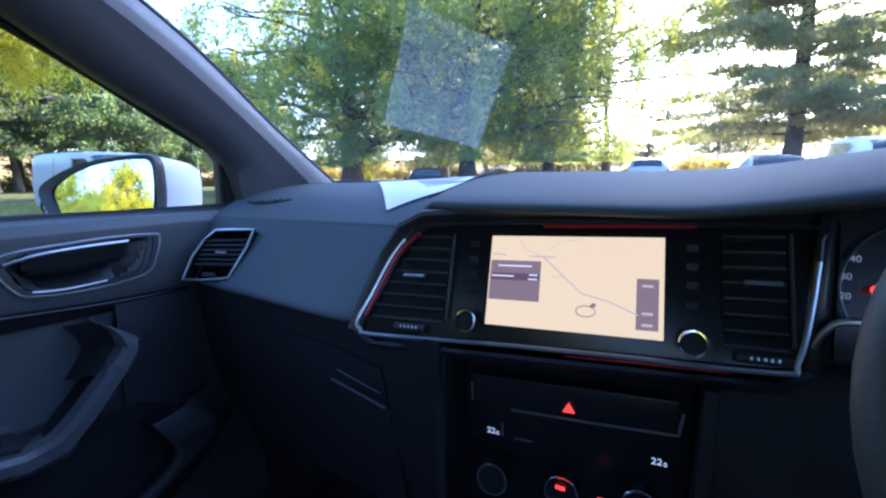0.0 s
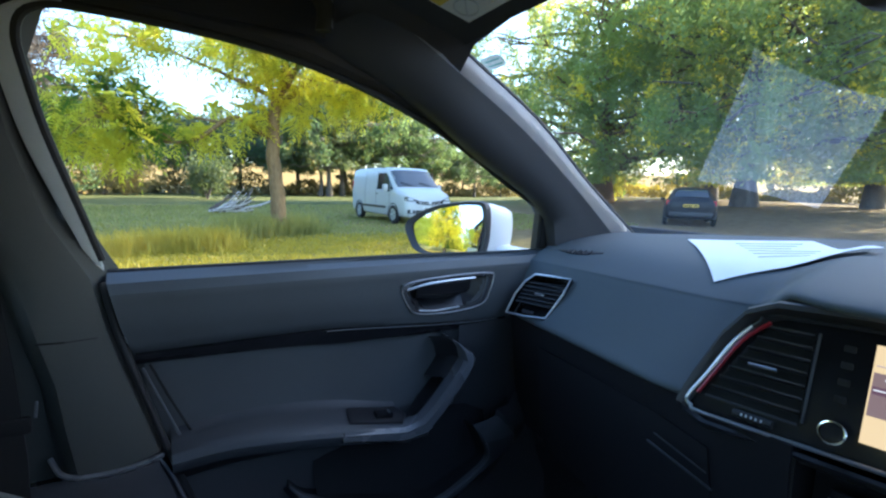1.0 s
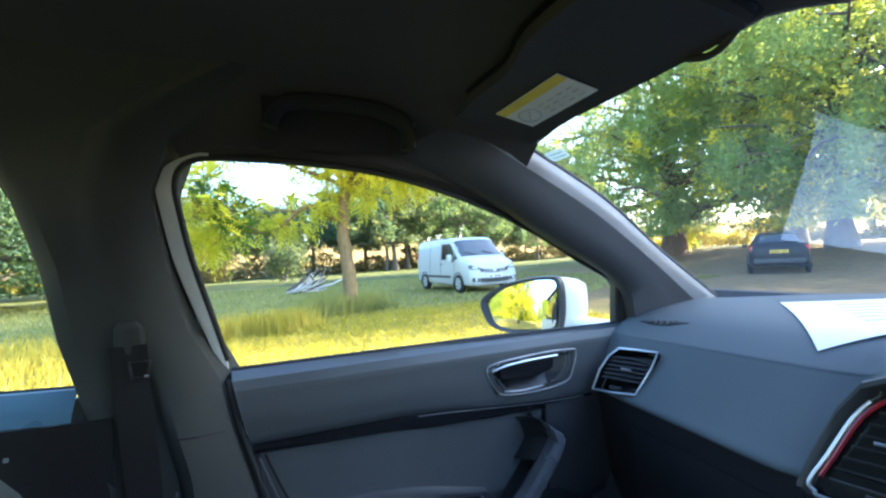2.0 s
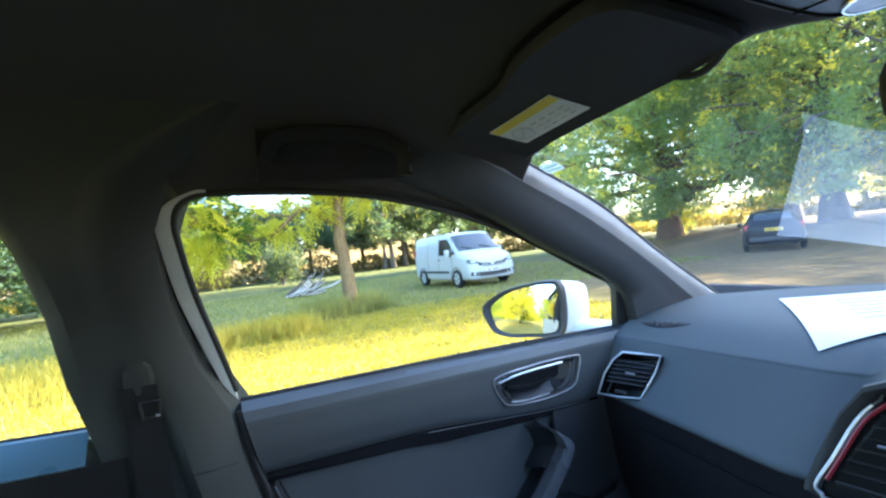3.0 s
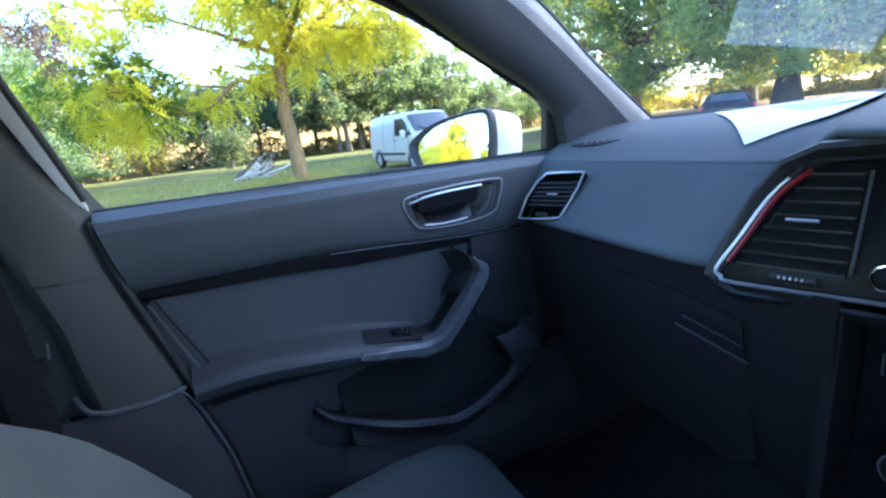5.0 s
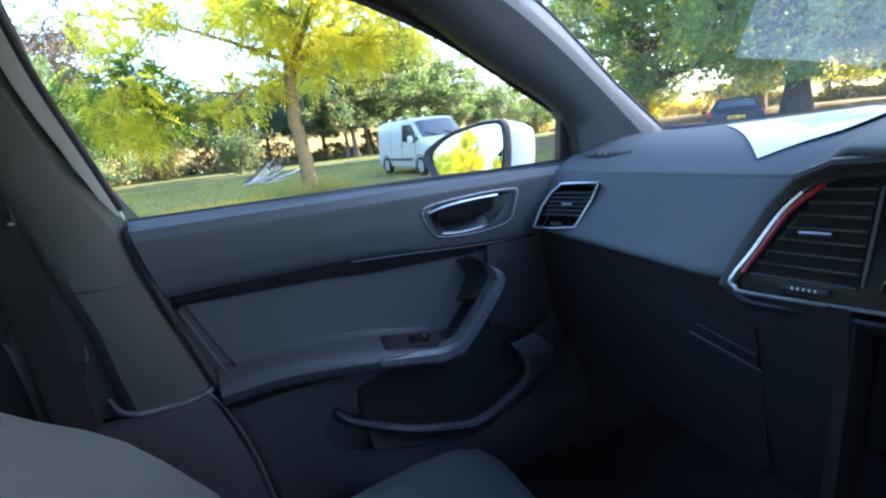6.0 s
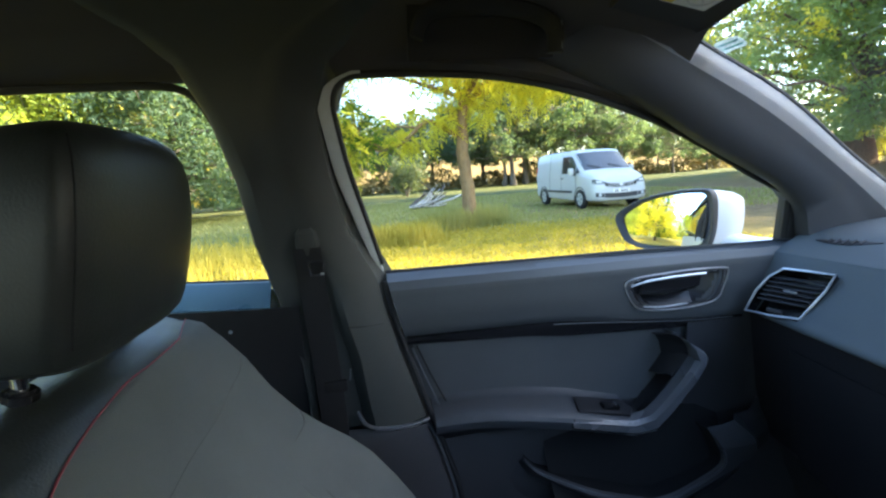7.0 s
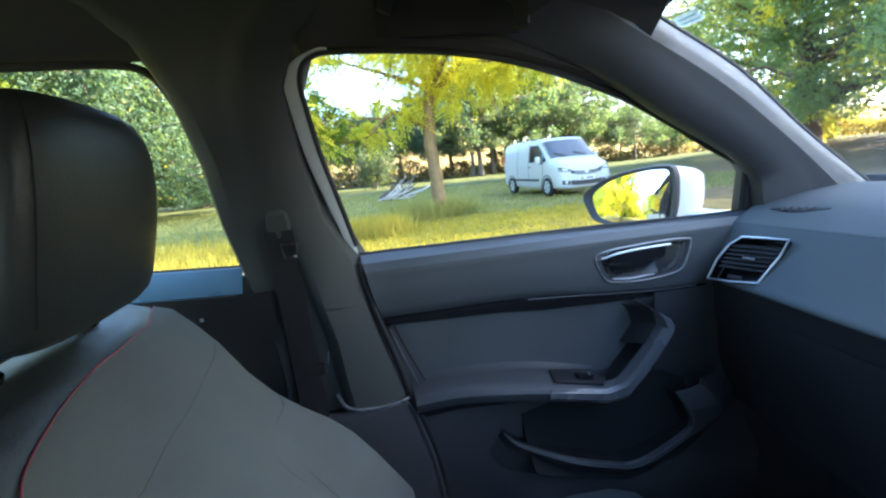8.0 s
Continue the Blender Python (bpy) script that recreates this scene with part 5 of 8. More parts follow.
def dash_profile(x):
    """Points from the windscreen back and down to the pad's lower edge."""
    yb = base_y(x) + 0.02
    zb = 1.048 + 0.028 * (1 - (x / 0.66) ** 2)
    low_y = 0.493 - 0.147 * (x + 0.64)
    def face(z):
        return low_y + (0.5575 - low_y) * (z - 0.897) / 0.0995
    side = [(yb, zb), (0.80, 1.057), (0.70, 1.051), (0.63, 1.036), (0.569, 1.0055), (0.5575, 0.9965), (face(0.975), 0.975), (face(0.945), 0.945), (face(0.915), 0.915), (low_y, 0.897), (low_y + 0.006, 0.888), (low_y + 0.03, 0.885)]
    mid = [(yb, zb), (0.85, 1.077), (0.74, 1.074), (0.64, 1.068), (0.56, 1.060), (0.505, 1.052), (0.478, 1.045), (0.470, 1.039), (0.474, 1.033), (0.50, 1.030), (0.54, 1.028), (0.57, 1.02)]
    drv = [(yb, zb), (0.85, 1.090), (0.74, 1.099), (0.64, 1.104), (0.56, 1.103), (0.50, 1.094), (0.46, 1.079), (0.450, 1.068), (0.456, 1.060), (0.49, 1.054), (0.54, 1.05), (0.57, 1.04)]
    a, b = step(-0.245, -0.165, x), step(0.08, 0.36, x)
    out = []
    for p, q, r in zip(side, mid, drv):
        y = (p[0] * (1 - a) + q[0] * a) * (1 - b) + r[0] * b
        y += 0.018 * step(-0.30, -0.22, x) * (1 - step(-0.17, -0.13, x)) * step(0.62, 0.52, y)
        z = (p[1] * (1 - a) + q[1] * a) * (1 - b) + r[1] * b
        out.append(Vector((x, y, z)))
    return out


def pad_z(x, y):
    """Height of the dashboard's top at a place."""
    line = sorted((p.y, p.z) for p in smooth_line(dash_profile(x), 6) if p.z > 0.96)
    return lerp(line, y)


def build_dashboard():
    th = thing("dashboard", (0, 0.7, 0.45), "dark grey dashboard with a lit map screen and vents", "dashboard")
    bm = bmesh.new()
    xs = list(np.linspace(-0.675, -0.505, 64)) + list(np.linspace(-0.49, -0.26, 12)) + list(np.linspace(-0.245, -0.15, 12)) + list(np.linspace(-0.12, 0.16, 10)) + list(np.linspace(0.18, 0.68, 18))
    grid(bm, [smooth_line(dash_profile(x), 6) for x in xs])
    well = [(-0.616, 0.972), (-0.575, 0.975), (-0.536, 0.976), (-0.539, 0.952), (-0.554, 0.906), (-0.600, 0.900), (-0.641, 0.898), (-0.640, 0.932), (-0.632, 0.957)]

    def in_well(x, z):
        hit = False
        for (a, b), (c, d) in zip(well, well[1:] + well[:1]):
            if (b > z) != (d > z) and x < (c - a) * (z - b) / (d - b) + a:
                hit = not hit
        return hit
    bmesh.ops.delete(bm, geom=[f for f in bm.faces if f.calc_center_median().y < 0.6 and in_well(f.calc_center_median().x, f.calc_center_median().z)], context="FACES")
    part("upper_pad", bm, dash_soft, th, "soft slate-grey upper dashboard pad", 0.9)
    # lower half on the passenger side with the glovebox
    bm = bmesh.new()
    rows = []
    for x in np.linspace(-0.675, -0.13, 20):
        ly = 0.487 - 0.147 * (x + 0.64)
        rows.append([(x, ly + 0.02, 0.890), (x, ly + 0.022, 0.86), (x, ly + 0.030, 0.80), (x, ly + 0.04, 0.72), (x, ly + 0.07, 0.62), (x, ly + 0.13, 0.56), (x, ly + 0.3, 0.52)])
    grid(bm, rows, thick=-0.004)
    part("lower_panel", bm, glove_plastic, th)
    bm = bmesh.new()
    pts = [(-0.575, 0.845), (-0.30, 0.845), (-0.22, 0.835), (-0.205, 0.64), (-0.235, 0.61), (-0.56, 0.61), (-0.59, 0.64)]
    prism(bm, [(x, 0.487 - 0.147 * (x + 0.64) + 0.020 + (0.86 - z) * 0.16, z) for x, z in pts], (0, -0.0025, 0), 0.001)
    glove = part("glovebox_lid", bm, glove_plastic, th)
    bm = bmesh.new()
    tube(bm, [(-0.298, 0.444, 0.806), (-0.25, 0.436, 0.801), (-0.200, 0.427, 0.796)], 0.0018, 6)
    tube(bm, [(-0.290, 0.446, 0.820), (-0.25, 0.438, 0.816), (-0.21, 0.430, 0.812)], 0.0012, 6)
    part("lid_catch", bm, vent_black, glove)
    bm = bmesh.new()
    rows = []
    for x in np.linspace(0.13, 0.68, 10):
        rows.append([(x, 0.52, 0.90), (x, 0.49, 0.86), (x, 0.48, 0.75), (x, 0.50, 0.62), (x, 0.60, 0.55)])
    grid(bm, rows, thick=-0.004)
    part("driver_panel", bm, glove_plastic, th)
    # defroster slot near the door
    bm = bmesh.new()
    a = [Vector((x, 0.612 + 0.12 * (x + 0.58), pad_z(x, 0.612 + 0.12 * (x + 0.58)) + 0.001)) for x in np.linspace(-0.632, -0.530, 9)]
    b = [Vector((p.x, p.y - 0.013 * math.sin(math.pi * (k + 0.6) / 9.2), pad_z(p.x, p.y - 0.013 * math.sin(math.pi * (k + 0.6) / 9.2)) + 0.001)) for k, p in enumerate(a)]
    grid(bm, [a, b], thick=0.002)
    slot = part("demist_vent", bm, vent_black, th)
    for k in (2, 3, 4, 5, 6):
        bm = bmesh.new()
        tube(bm, [a[k] + Vector((0, 0, 0.002)), b[k] + Vector((0, 0, 0.002))], 0.0016, 5)
        part("vent_rib", bm, hard_plastic, slot)
    # side vent by the door
    vq = [(-0.617, 0.531, 0.975), (-0.575, 0.536, 0.978), (-0.533, 0.542, 0.979), (-0.536, 0.528, 0.952), (-0.552, 0.500, 0.903), (-0.600, 0.489, 0.897), (-0.645, 0.482, 0.895), (-0.643, 0.502, 0.932), (-0.634, 0.520, 0.958)]
    o = Vector((0.10, -0.80, 0.45)).normalized() * 0.013
    rim = [Vector(p) + o for p in vq]
    mid = sum(rim, Vector()) / len(rim)
    bm = bmesh.new()
    tube(bm, rim, 0.0023, 8, loop=True)
    vent = part("side_vent", bm, satin, th, "bright framed air vent")
    bm = bmesh.new()
    bm.faces.new([bm.verts.new(p.lerp(mid, 0.04) - o * 3.2) for p in rim])
    grid(bm, [[p for p in rim] + [rim[0]], [p.lerp(mid, 0.04) - o * 3.2 for p in rim] + [rim[0].lerp(mid, 0.04) - o * 3.2]])
    part("vent_well", bm, gloss_black, vent)
    for k in range(6):
        f = 0.14 + 0.125 * k
        a = Vector((-0.632, 0.524, 0.966)).lerp(Vector((-0.640, 0.487, 0.905)), f) + o * 0.6
        b = Vector((-0.542, 0.536, 0.970)).lerp(Vector((-0.560, 0.502, 0.908)), f) + o * 0.6
        bm = bmesh.new()
        w = Vector((0, 0.012, 0.001))
        prism(bm, [a, b, b + w, a + w], (0, 0, 0.0028), 0.0006, 1)
        part("slat", bm, hard_plastic, vent)
    bm = bmesh.new()
    box(bm, Vector((-0.587, 0.520, 0.938)) + o * 1.4, (0.022, 0.004, 0.004), Euler((0, 0, 0.2)).to_matrix(), 0.0012)
    part("vent_tab", bm, satin, vent)
    bm = bmesh.new()
    box(bm, Vector((-0.600, 0.497, 0.905)) + o * 0.8, (0.026, 0.006, 0.007), Euler((0, 0, 0.2)).to_matrix(), 0.002)
    part("vent_wheel", bm, hard_plastic, vent)
    # centre panel
    out = [(-0.169, 0.060), (-0.190, 0.050), (-0.212, 0.022), (-0.234, -0.028), (-0.250, -0.062), (-0.243, -0.071), (-0.228, -0.0755), (-0.085, -0.0712), (0.05, -0.069), (0.176, -0.068), (0.188, -0.060), (0.1985, -0.02), (0.2085, 0.048), (0.203, 0.059), (0.02, 0.064)]
    bm = bmesh.new()
    prism(bm, [on_panel(u * 1.0, v, -0.045) for u, v in out], SN * 0.041, 0.002)
    panel = part("centre_panel", bm, gloss_black, th, "gloss black centre panel")
    bm = bmesh.new()
    line = smooth_line([on_panel(u, v, 0.004) for u, v in out], 3, loop=True)
    cut = [k for k, p in enumerate(line) if (p - SC).dot(SV) < 0.045]
    tube(bm, line[cut[0]:cut[-1] + 1], 0.0024, 8)
    part("bright_surround", bm, satin, panel, "polished metal surround")
    bm = bmesh.new()
    tube(bm, line[cut[-1]:] + line[:cut[0] + 1], 0.0024, 8)
    part("dark_surround", bm, vent_black, panel)
    bm = bmesh.new()
    tube(bm, smooth_line([on_panel(u * 0.968, v * 0.93 + 0.001, 0.002) for u, v in ((-0.186, 0.054), (-0.212, 0.024), (-0.234, -0.026), (-0.248, -0.058))], 4), 0.0026, 6)
    part("red_accent", bm, red_trim, panel, "thin red accent line")
    bm = bmesh.new()
    tube(bm, [on_panel(u, 0.060, 0.003) for u in (-0.03, 0.04, 0.115)], 0.0020, 6)
    part("red_accent", bm, red_trim, panel)
    bm = bmesh.new()
    tube(bm, [on_panel(u, v, 0.003) for u, v in ((0.0, -0.0745), (0.07, -0.073), (0.14, -0.0725))], 0.0011, 6)
    part("red_accent", bm, red_trim, panel)
    # brow over the panel and rolled edge below it
    bm = bmesh.new()
    rows = []
    brow = [(-0.262, -0.066, 0.004), (-0.250, -0.030, 0.006), (-0.226, 0.028, 0.010), (-0.203, 0.060, 0.015), (-0.172, 0.073, 0.020), (-0.10, 0.075, 0.022), (0.0, 0.075, 0.022), (0.12, 0.075, 0.022), (0.20, 0.078, 0.022), (0.235, 0.085, 0.022)]
    for u, v, d in brow:
        k = 0.0 if u > -0.17 else 1.0
        iu, iv = (u * 0.975 + 0.004, min(v - 0.012, 0.066)) if k else (u, 0.066)
        rows.append([on_panel(u, v + 0.006, d - 0.03), on_panel(u, v + 0.004, d - 0.006), on_panel(u, v, d), on_panel(u, v - 0.006, d), on_panel((u + iu) / 2, (v + iv) / 2, d * 0.6), on_panel(iu, iv, -0.004)])
    grid(bm, rows)
    part("brow", bm, hard_plastic, th)
    bm = bmesh.new()
    rows = []
    for u, v in ((-0.262, -0.064), (-0.256, -0.077), (-0.232, -0.086), (-0.085, -0.083), (0.05, -0.081), (0.182, -0.079), (0.202, -0.066)):
        rows.append([on_panel(u * 0.98, v + 0.003, -0.006), on_panel(u, v - 0.001, -0.002), on_panel(u, v - 0.004, -0.006), on_panel(u, v - 0.008, -0.020), on_panel(u, v - 0.010, -0.05)])
    grid(bm, rows)
    part("panel_lip", bm, vent_black, th)
    # two centre vents
    def centre_vent(us, vs, n, tab):
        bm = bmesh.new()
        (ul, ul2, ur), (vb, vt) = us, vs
        # flat black sheet stands in for the deep shade inside the vent
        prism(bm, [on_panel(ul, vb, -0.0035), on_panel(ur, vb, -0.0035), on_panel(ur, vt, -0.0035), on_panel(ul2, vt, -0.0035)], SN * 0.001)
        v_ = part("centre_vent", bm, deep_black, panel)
        for k in range(n):
            f = (k + 0.5) / n
            v = vb + (vt - vb) * f
            a = ul + (ul2 - ul) * f
            bm = bmesh.new()
            prism(bm, [on_panel(a, v, -0.003), on_panel(ur, v, -0.003), on_panel(ur, v + 0.003, 0.002), on_panel(a, v + 0.003, 0.002)], SV * 0.0022, 0.0005, 1)
            part("slat", bm, vent_black, v_)
        bm = bmesh.new()
        tube(bm, [on_panel(tab[0] - 0.014, tab[1], 0.006), on_panel(tab[0] + 0.014, tab[1], 0.006)], 0.0022, 6)
        part("vent_tab", bm, satin, v_)
        bm = bmesh.new()
        tube(bm, [on_panel(tab[0] - 0.02, vb - 0.012, 0.001), on_panel(tab[0] + 0.02, vb - 0.012, 0.001)], 0.0045, 8)
        part("vent_wheel", bm, vent_black, v_)
        bm = bmesh.new()
        for k in range(5):
            tube(bm, [on_panel(tab[0] - 0.010 + 0.005 * k, vb - 0.0135, 0.0055), on_panel(tab[0] - 0.010 + 0.005 * k, vb - 0.0105, 0.0055)], 0.0011, 5)
        part("wheel_ridges", bm, satin, v_, "pale ridges of the vent wheel")
        bm = bmesh.new()
        tube(bm, [on_panel(ul, vb - 0.003, 0.0), on_panel(ur, vb - 0.003, 0.0)], 0.0016, 6)
        tube(bm, [on_panel(ur + 0.004, vb, 0.0), on_panel(ur + 0.004, vt, 0.0)], 0.0016, 6)
        part("vent_edge", bm, hard_plastic, v_)
    centre_vent((-0.232, -0.180, -0.138), (-0.050, 0.050), 7, (-0.178, -0.002))
    centre_vent((0.137, 0.136, 0.184), (-0.046, 0.054), 7, (0.166, 0.008))
    # screen and its picture
    def flat(pts, d, material, parent, name):
        bm = bmesh.new()
        prism(bm, [on_panel(u, v, d) for u, v in pts], SN * 0.0003)
        return part(name, bm, material, parent)
    def rect(u0, v0, u1, v1):
        return [(u0, v0), (u1, v0), (u1, v1), (u0, v1)]
    scr = flat(rect(-0.0885, -0.050, 0.0885, 0.050), -0.0035, screen_glow, panel, "screen")
    scr["label"] = "lit cream navigation map screen"
    def stroke(pts, w, material, name, d=-0.0028):
        bm = bmesh.new()
        tube(bm, [on_panel(u, v, d) for u, v in pts], w, 4)
        part(name, bm, material, scr)
    stroke([(-0.030, 0.028), (-0.010, 0.010), (0.012, -0.010), (0.04, -0.017), (0.066, -0.028)], 0.0008, line_glow, "map_road")
    stroke([(-0.018, 0.006), (-0.006, 0.006)], 0.0005, line_glow, "map_road")
    stroke([(-0.056, 0.048), (-0.050, 0.036), (-0.028, 0.026)], 0.0004, line_glow, "map_road")
    stroke([(-0.024, 0.034), (-0.012, 0.044), (0.01, 0.047)], 0.0004, line_glow, "map_road")
    for u0, u1, v in ((-0.044, -0.016, 0.0275), (-0.086, -0.070, 0.029)):
        stroke([(u0, v), (u1, v - 0.0005)], 0.0010, line_glow, "map_word")
    flat(rect(-0.087, -0.022, -0.031, 0.022), -0.0030, menu_glow, scr, "menu_box")
    flat(rect(-0.086, 0.000, -0.032, 0.008), -0.0026, glowing("menu_row_glow", (0.13, 0.06, 0.08), 0.15), scr, "menu_bar")
    for u0, u1, v in ((-0.078, -0.041, 0.016), (-0.085, -0.060, 0.0045), (-0.043, -0.034, 0.0065), (-0.044, -0.034, 0.0018)):
        stroke([(u0, v), (u1, v)], 0.0009, white_glow, "menu_word", -0.0022)
    side = flat(rect(0.064, -0.042, 0.084, 0.008), -0.0030, menu_glow, scr, "button_column")
    for v in (0.001, -0.026, -0.037):
        stroke([(0.069, v), (0.079, v)], 0.0015, line_glow, "screen_icon", -0.0026)
    bm = bmesh.new()
    tube(bm, [on_panel(0.017 + 0.0095 * math.cos(a), -0.028 + 0.0055 * math.sin(a), -0.0026) for a in np.linspace(0, math.tau, 20, endpoint=False)], 0.0006, 4, loop=True)
    tube(bm, [on_panel(0.022, -0.023, -0.0026), on_panel(0.026, -0.020, -0.0026)], 0.0022, 5)
    part("position_mark", bm, menu_glow, scr)
    for u, v in ((-0.107, -0.049), (0.112, -0.050)):
        bm = bmesh.new()
        disc(bm, on_panel(u, v, 0.004), SN, 0.0105, 0.016, 28, 0.002)
        knob = part("rotary_knob", bm, gloss_black, panel)
        bm = bmesh.new()
        ring(bm, on_panel(u, v, 0.011), SN, 0.0108, 0.0014, 28, 6)
        part("knob_ring", bm, chrome, knob, "bright metal ring")
    for u in (-0.108, 0.112):
        for v in (0.040, 0.022, 0.004, -0.014):
            bm = bmesh.new()
            box(bm, on_panel(u, v, -0.003), (0.010, 0.002, 0.007), None, 0.0006, 1)
            part("touch_key", bm, vent_black, panel)
    # climate stack
    def on_stack(x, z, d=0.0):
        return Vector((x, 0.466 + 0.06 * x - 0.10 * (z - 0.829) - d, z))
    bm = bmesh.new()
    prism(bm, [on_stack(x, z, -0.03) for x, z in ((-0.122, 0.872), (0.124, 0.882), (0.128, 0.60), (-0.130, 0.60))], (0, 0.024, 0), 0.003)
    stack = part("climate_panel", bm, gloss_black, th, "gloss black climate control panel")
    for sx in (-0.134, 0.134):
        bm = bmesh.new()
        box(bm, (sx, 0.50 + 0.06 * sx, 0.70), (0.014, 0.10, 0.36), None, 0.005)
        part("side_cheek", bm, glove_plastic, th)
    bm = bmesh.new()
    tube(bm, [on_stack(-0.055, 0.8125), on_stack(0.03, 0.8165), on_stack(0.111, 0.822)], 0.0013, 6)
    tube(bm, [on_stack(0.111, 0.822), on_stack(0.114, 0.846)], 0.0016, 6)
    tube(bm, [on_stack(-0.100, 0.838), on_stack(-0.100, 0.816)], 0.0016, 6)
    tube(bm, [on_stack(-0.052, 0.776), on_stack(-0.032, 0.777)], 0.0009, 6)
    tube(bm, [on_stack(-0.066, 0.792), on_stack(-0.066, 0.776)], 0.0009, 6)
    part("bright_line", bm, satin, stack, "thin bright trim lines")
    bm = bmesh.new()
    box(bm, on_stack(0.005, 0.838), (0.21, 0.004, 0.032), Euler((0, radians(-2.2), 0.06)).to_matrix(), 0.0015)
    part("button_panel", bm, gloss_black, stack)
    bm = bmesh.new()
    prism(bm, [on_stack(0.002, 0.826, 0.005), on_stack(0.015, 0.8265, 0.005), on_stack(0.0085, 0.838, 0.005)], (0, -0.0004, 0))
    part("hazard_light", bm, red_glow, stack, "glowing red hazard triangle")
    for x, z in ((-0.073, 0.728), (0.005, 0.735), (0.082, 0.742)):
        bm = bmesh.new()
        disc(bm, on_stack(x, z, 0.010), (0, -1, 0.1), 0.0165, 0.026, 32, 0.003)
        knob = part("climate_knob", bm, gloss_black, stack)
        bm = bmesh.new()
        ring(bm, on_stack(x, z, 0.020), (0, -1, 0.1), 0.0172, 0.0015, 32, 6)
        part("knob_ring", bm, chrome, knob)
    for x, z, d in ((0.005, 0.745, 0.0245), (0.045, 0.727, 0.004)):
        bm = bmesh.new()
        box(bm, on_stack(x, z, d), (0.010, 0.001, 0.004), None)
        part("lit_mark", bm, red_glow, stack)
    for x, z in ((-0.079, 0.780), (0.094, 0.788)):
        m = Matrix.Translation(on_stack(x, z, 0.001)) @ Euler((radians(96), 0, 0.06)).to_matrix().to_4x4()
        letters("temperature", "22", m, 0.0105, digit_glow, stack, "lit white temperature digits")
        letters("temperature", "0", Matrix.Translation((0.0078, 0, -0.0012)) @ m, 0.007, digit_glow, stack)
    # instrument cluster
    bm = bmesh.new()
    prism(bm, [(0.222, 0.528, 1.068), (0.52, 0.528, 1.068), (0.52, 0.490, 0.915), (0.222, 0.490, 0.915)], (0, 0.01, 0))
    clus = part("instrument_dial", bm, gloss_black, th, "black instrument cluster with lit figures")
    c = Vector((0.279, 0.497, 0.978))
    nrm = Vector((0, -1, 0.26)).normalized()
    uu, vv = Vector((1, 0, 0)), Vector((0, 0.26, 1)).normalized()
    bm = bmesh.new()
    tube(bm, [c + 0.058 * (uu * math.cos(a) + vv * math.sin(a)) for a in np.linspace(radians(75), radians(215), 24)], 0.0012, 6)
    for a in (150, 172, 194):
        tube(bm, [c + r * (uu * math.cos(radians(a)) + vv * math.sin(radians(a))) for r in (0.053, 0.058)], 0.0008, 4)
    part("dial_ring", bm, grip_plastic, clus)
    for a, txt in ((150, "40"), (170, "30"), (190, "20")):
        p = c + 0.047 * (uu * math.cos(radians(a)) + vv * math.sin(radians(a))) + nrm * 0.001 - uu * 0.008
        letters("dial_figure", txt, Matrix.Translation(p) @ Euler((radians(75), 0, 0)).to_matrix().to_4x4(), 0.0080, dial_glow, clus)
    bm = bmesh.new()
    disc(bm, c + uu * -0.035 + vv * -0.001 + nrm * 0.001, nrm, 0.0038, 0.0006, 12)
    tube(bm, [c + uu * -0.042 + vv * -0.042 + nrm * 0.003, c + uu * -0.016 + vv * -0.026 + nrm * 0.003], 0.0014, 5)
    part("warning_light", bm, red_glow, clus)
    bm = bmesh.new()
    tube(bm, smooth_line([(0.205, 0.482, 0.926), (0.210, 0.480, 0.940), (0.219, 0.478, 0.951), (0.234, 0.476, 0.953), (0.262, 0.474, 0.949), (0.31, 0.472, 0.94)], 4), 0.0030, 8)
    part("cluster_rim", bm, satin, th, "bright lower rim of the instruments")
    bm = bmesh.new()
    prism(bm, [(0.206, 0.512, 1.066), (0.2175, 0.512, 1.068), (0.2155, 0.480, 0.905), (0.194, 0.480, 0.900)], (0, 0.03, 0), 0.004)
    part("cluster_cheek", bm, gloss_black, th)


def build_steering_wheel():
    th = thing("steering_wheel", (0.375, 0.34, 0.95), "dark leather steering wheel rim beside the instruments", "steering wheel")
    c = Vector((0.376, 0.300, 0.955))
    ax = Vector((0, -0.90, 0.43)).normalized()
    bm = bmesh.new()
    ring(bm, c, ax, 0.180, 0.016, 56, 12)
    part("rim", bm, wheel_leather, th)
    bm = bmesh.new()
    disc(bm, c - ax * 0.02, ax, 0.075, 0.05, 32, 0.012)
    part("hub", bm, hard_plastic, th)
    q = Vector((0, 0, 1)).rotation_difference(ax)
    for a in (0, 180, 270):
        d = q @ Vector((math.cos(radians(a)), math.sin(radians(a)), 0))
        bm = bmesh.new()
        tube(bm, [c + d * 0.06 - ax * 0.02, c + d * 0.175], [0.02, 0.014], 10)
        part("spoke", bm, hard_plastic, th)
    bm = bmesh.new()
    tube(bm, [c - ax * 0.03, c - ax * 0.2 + Vector((0, 0.05, -0.02))], 0.045, 16)
    part("column", bm, hard_plastic, th)


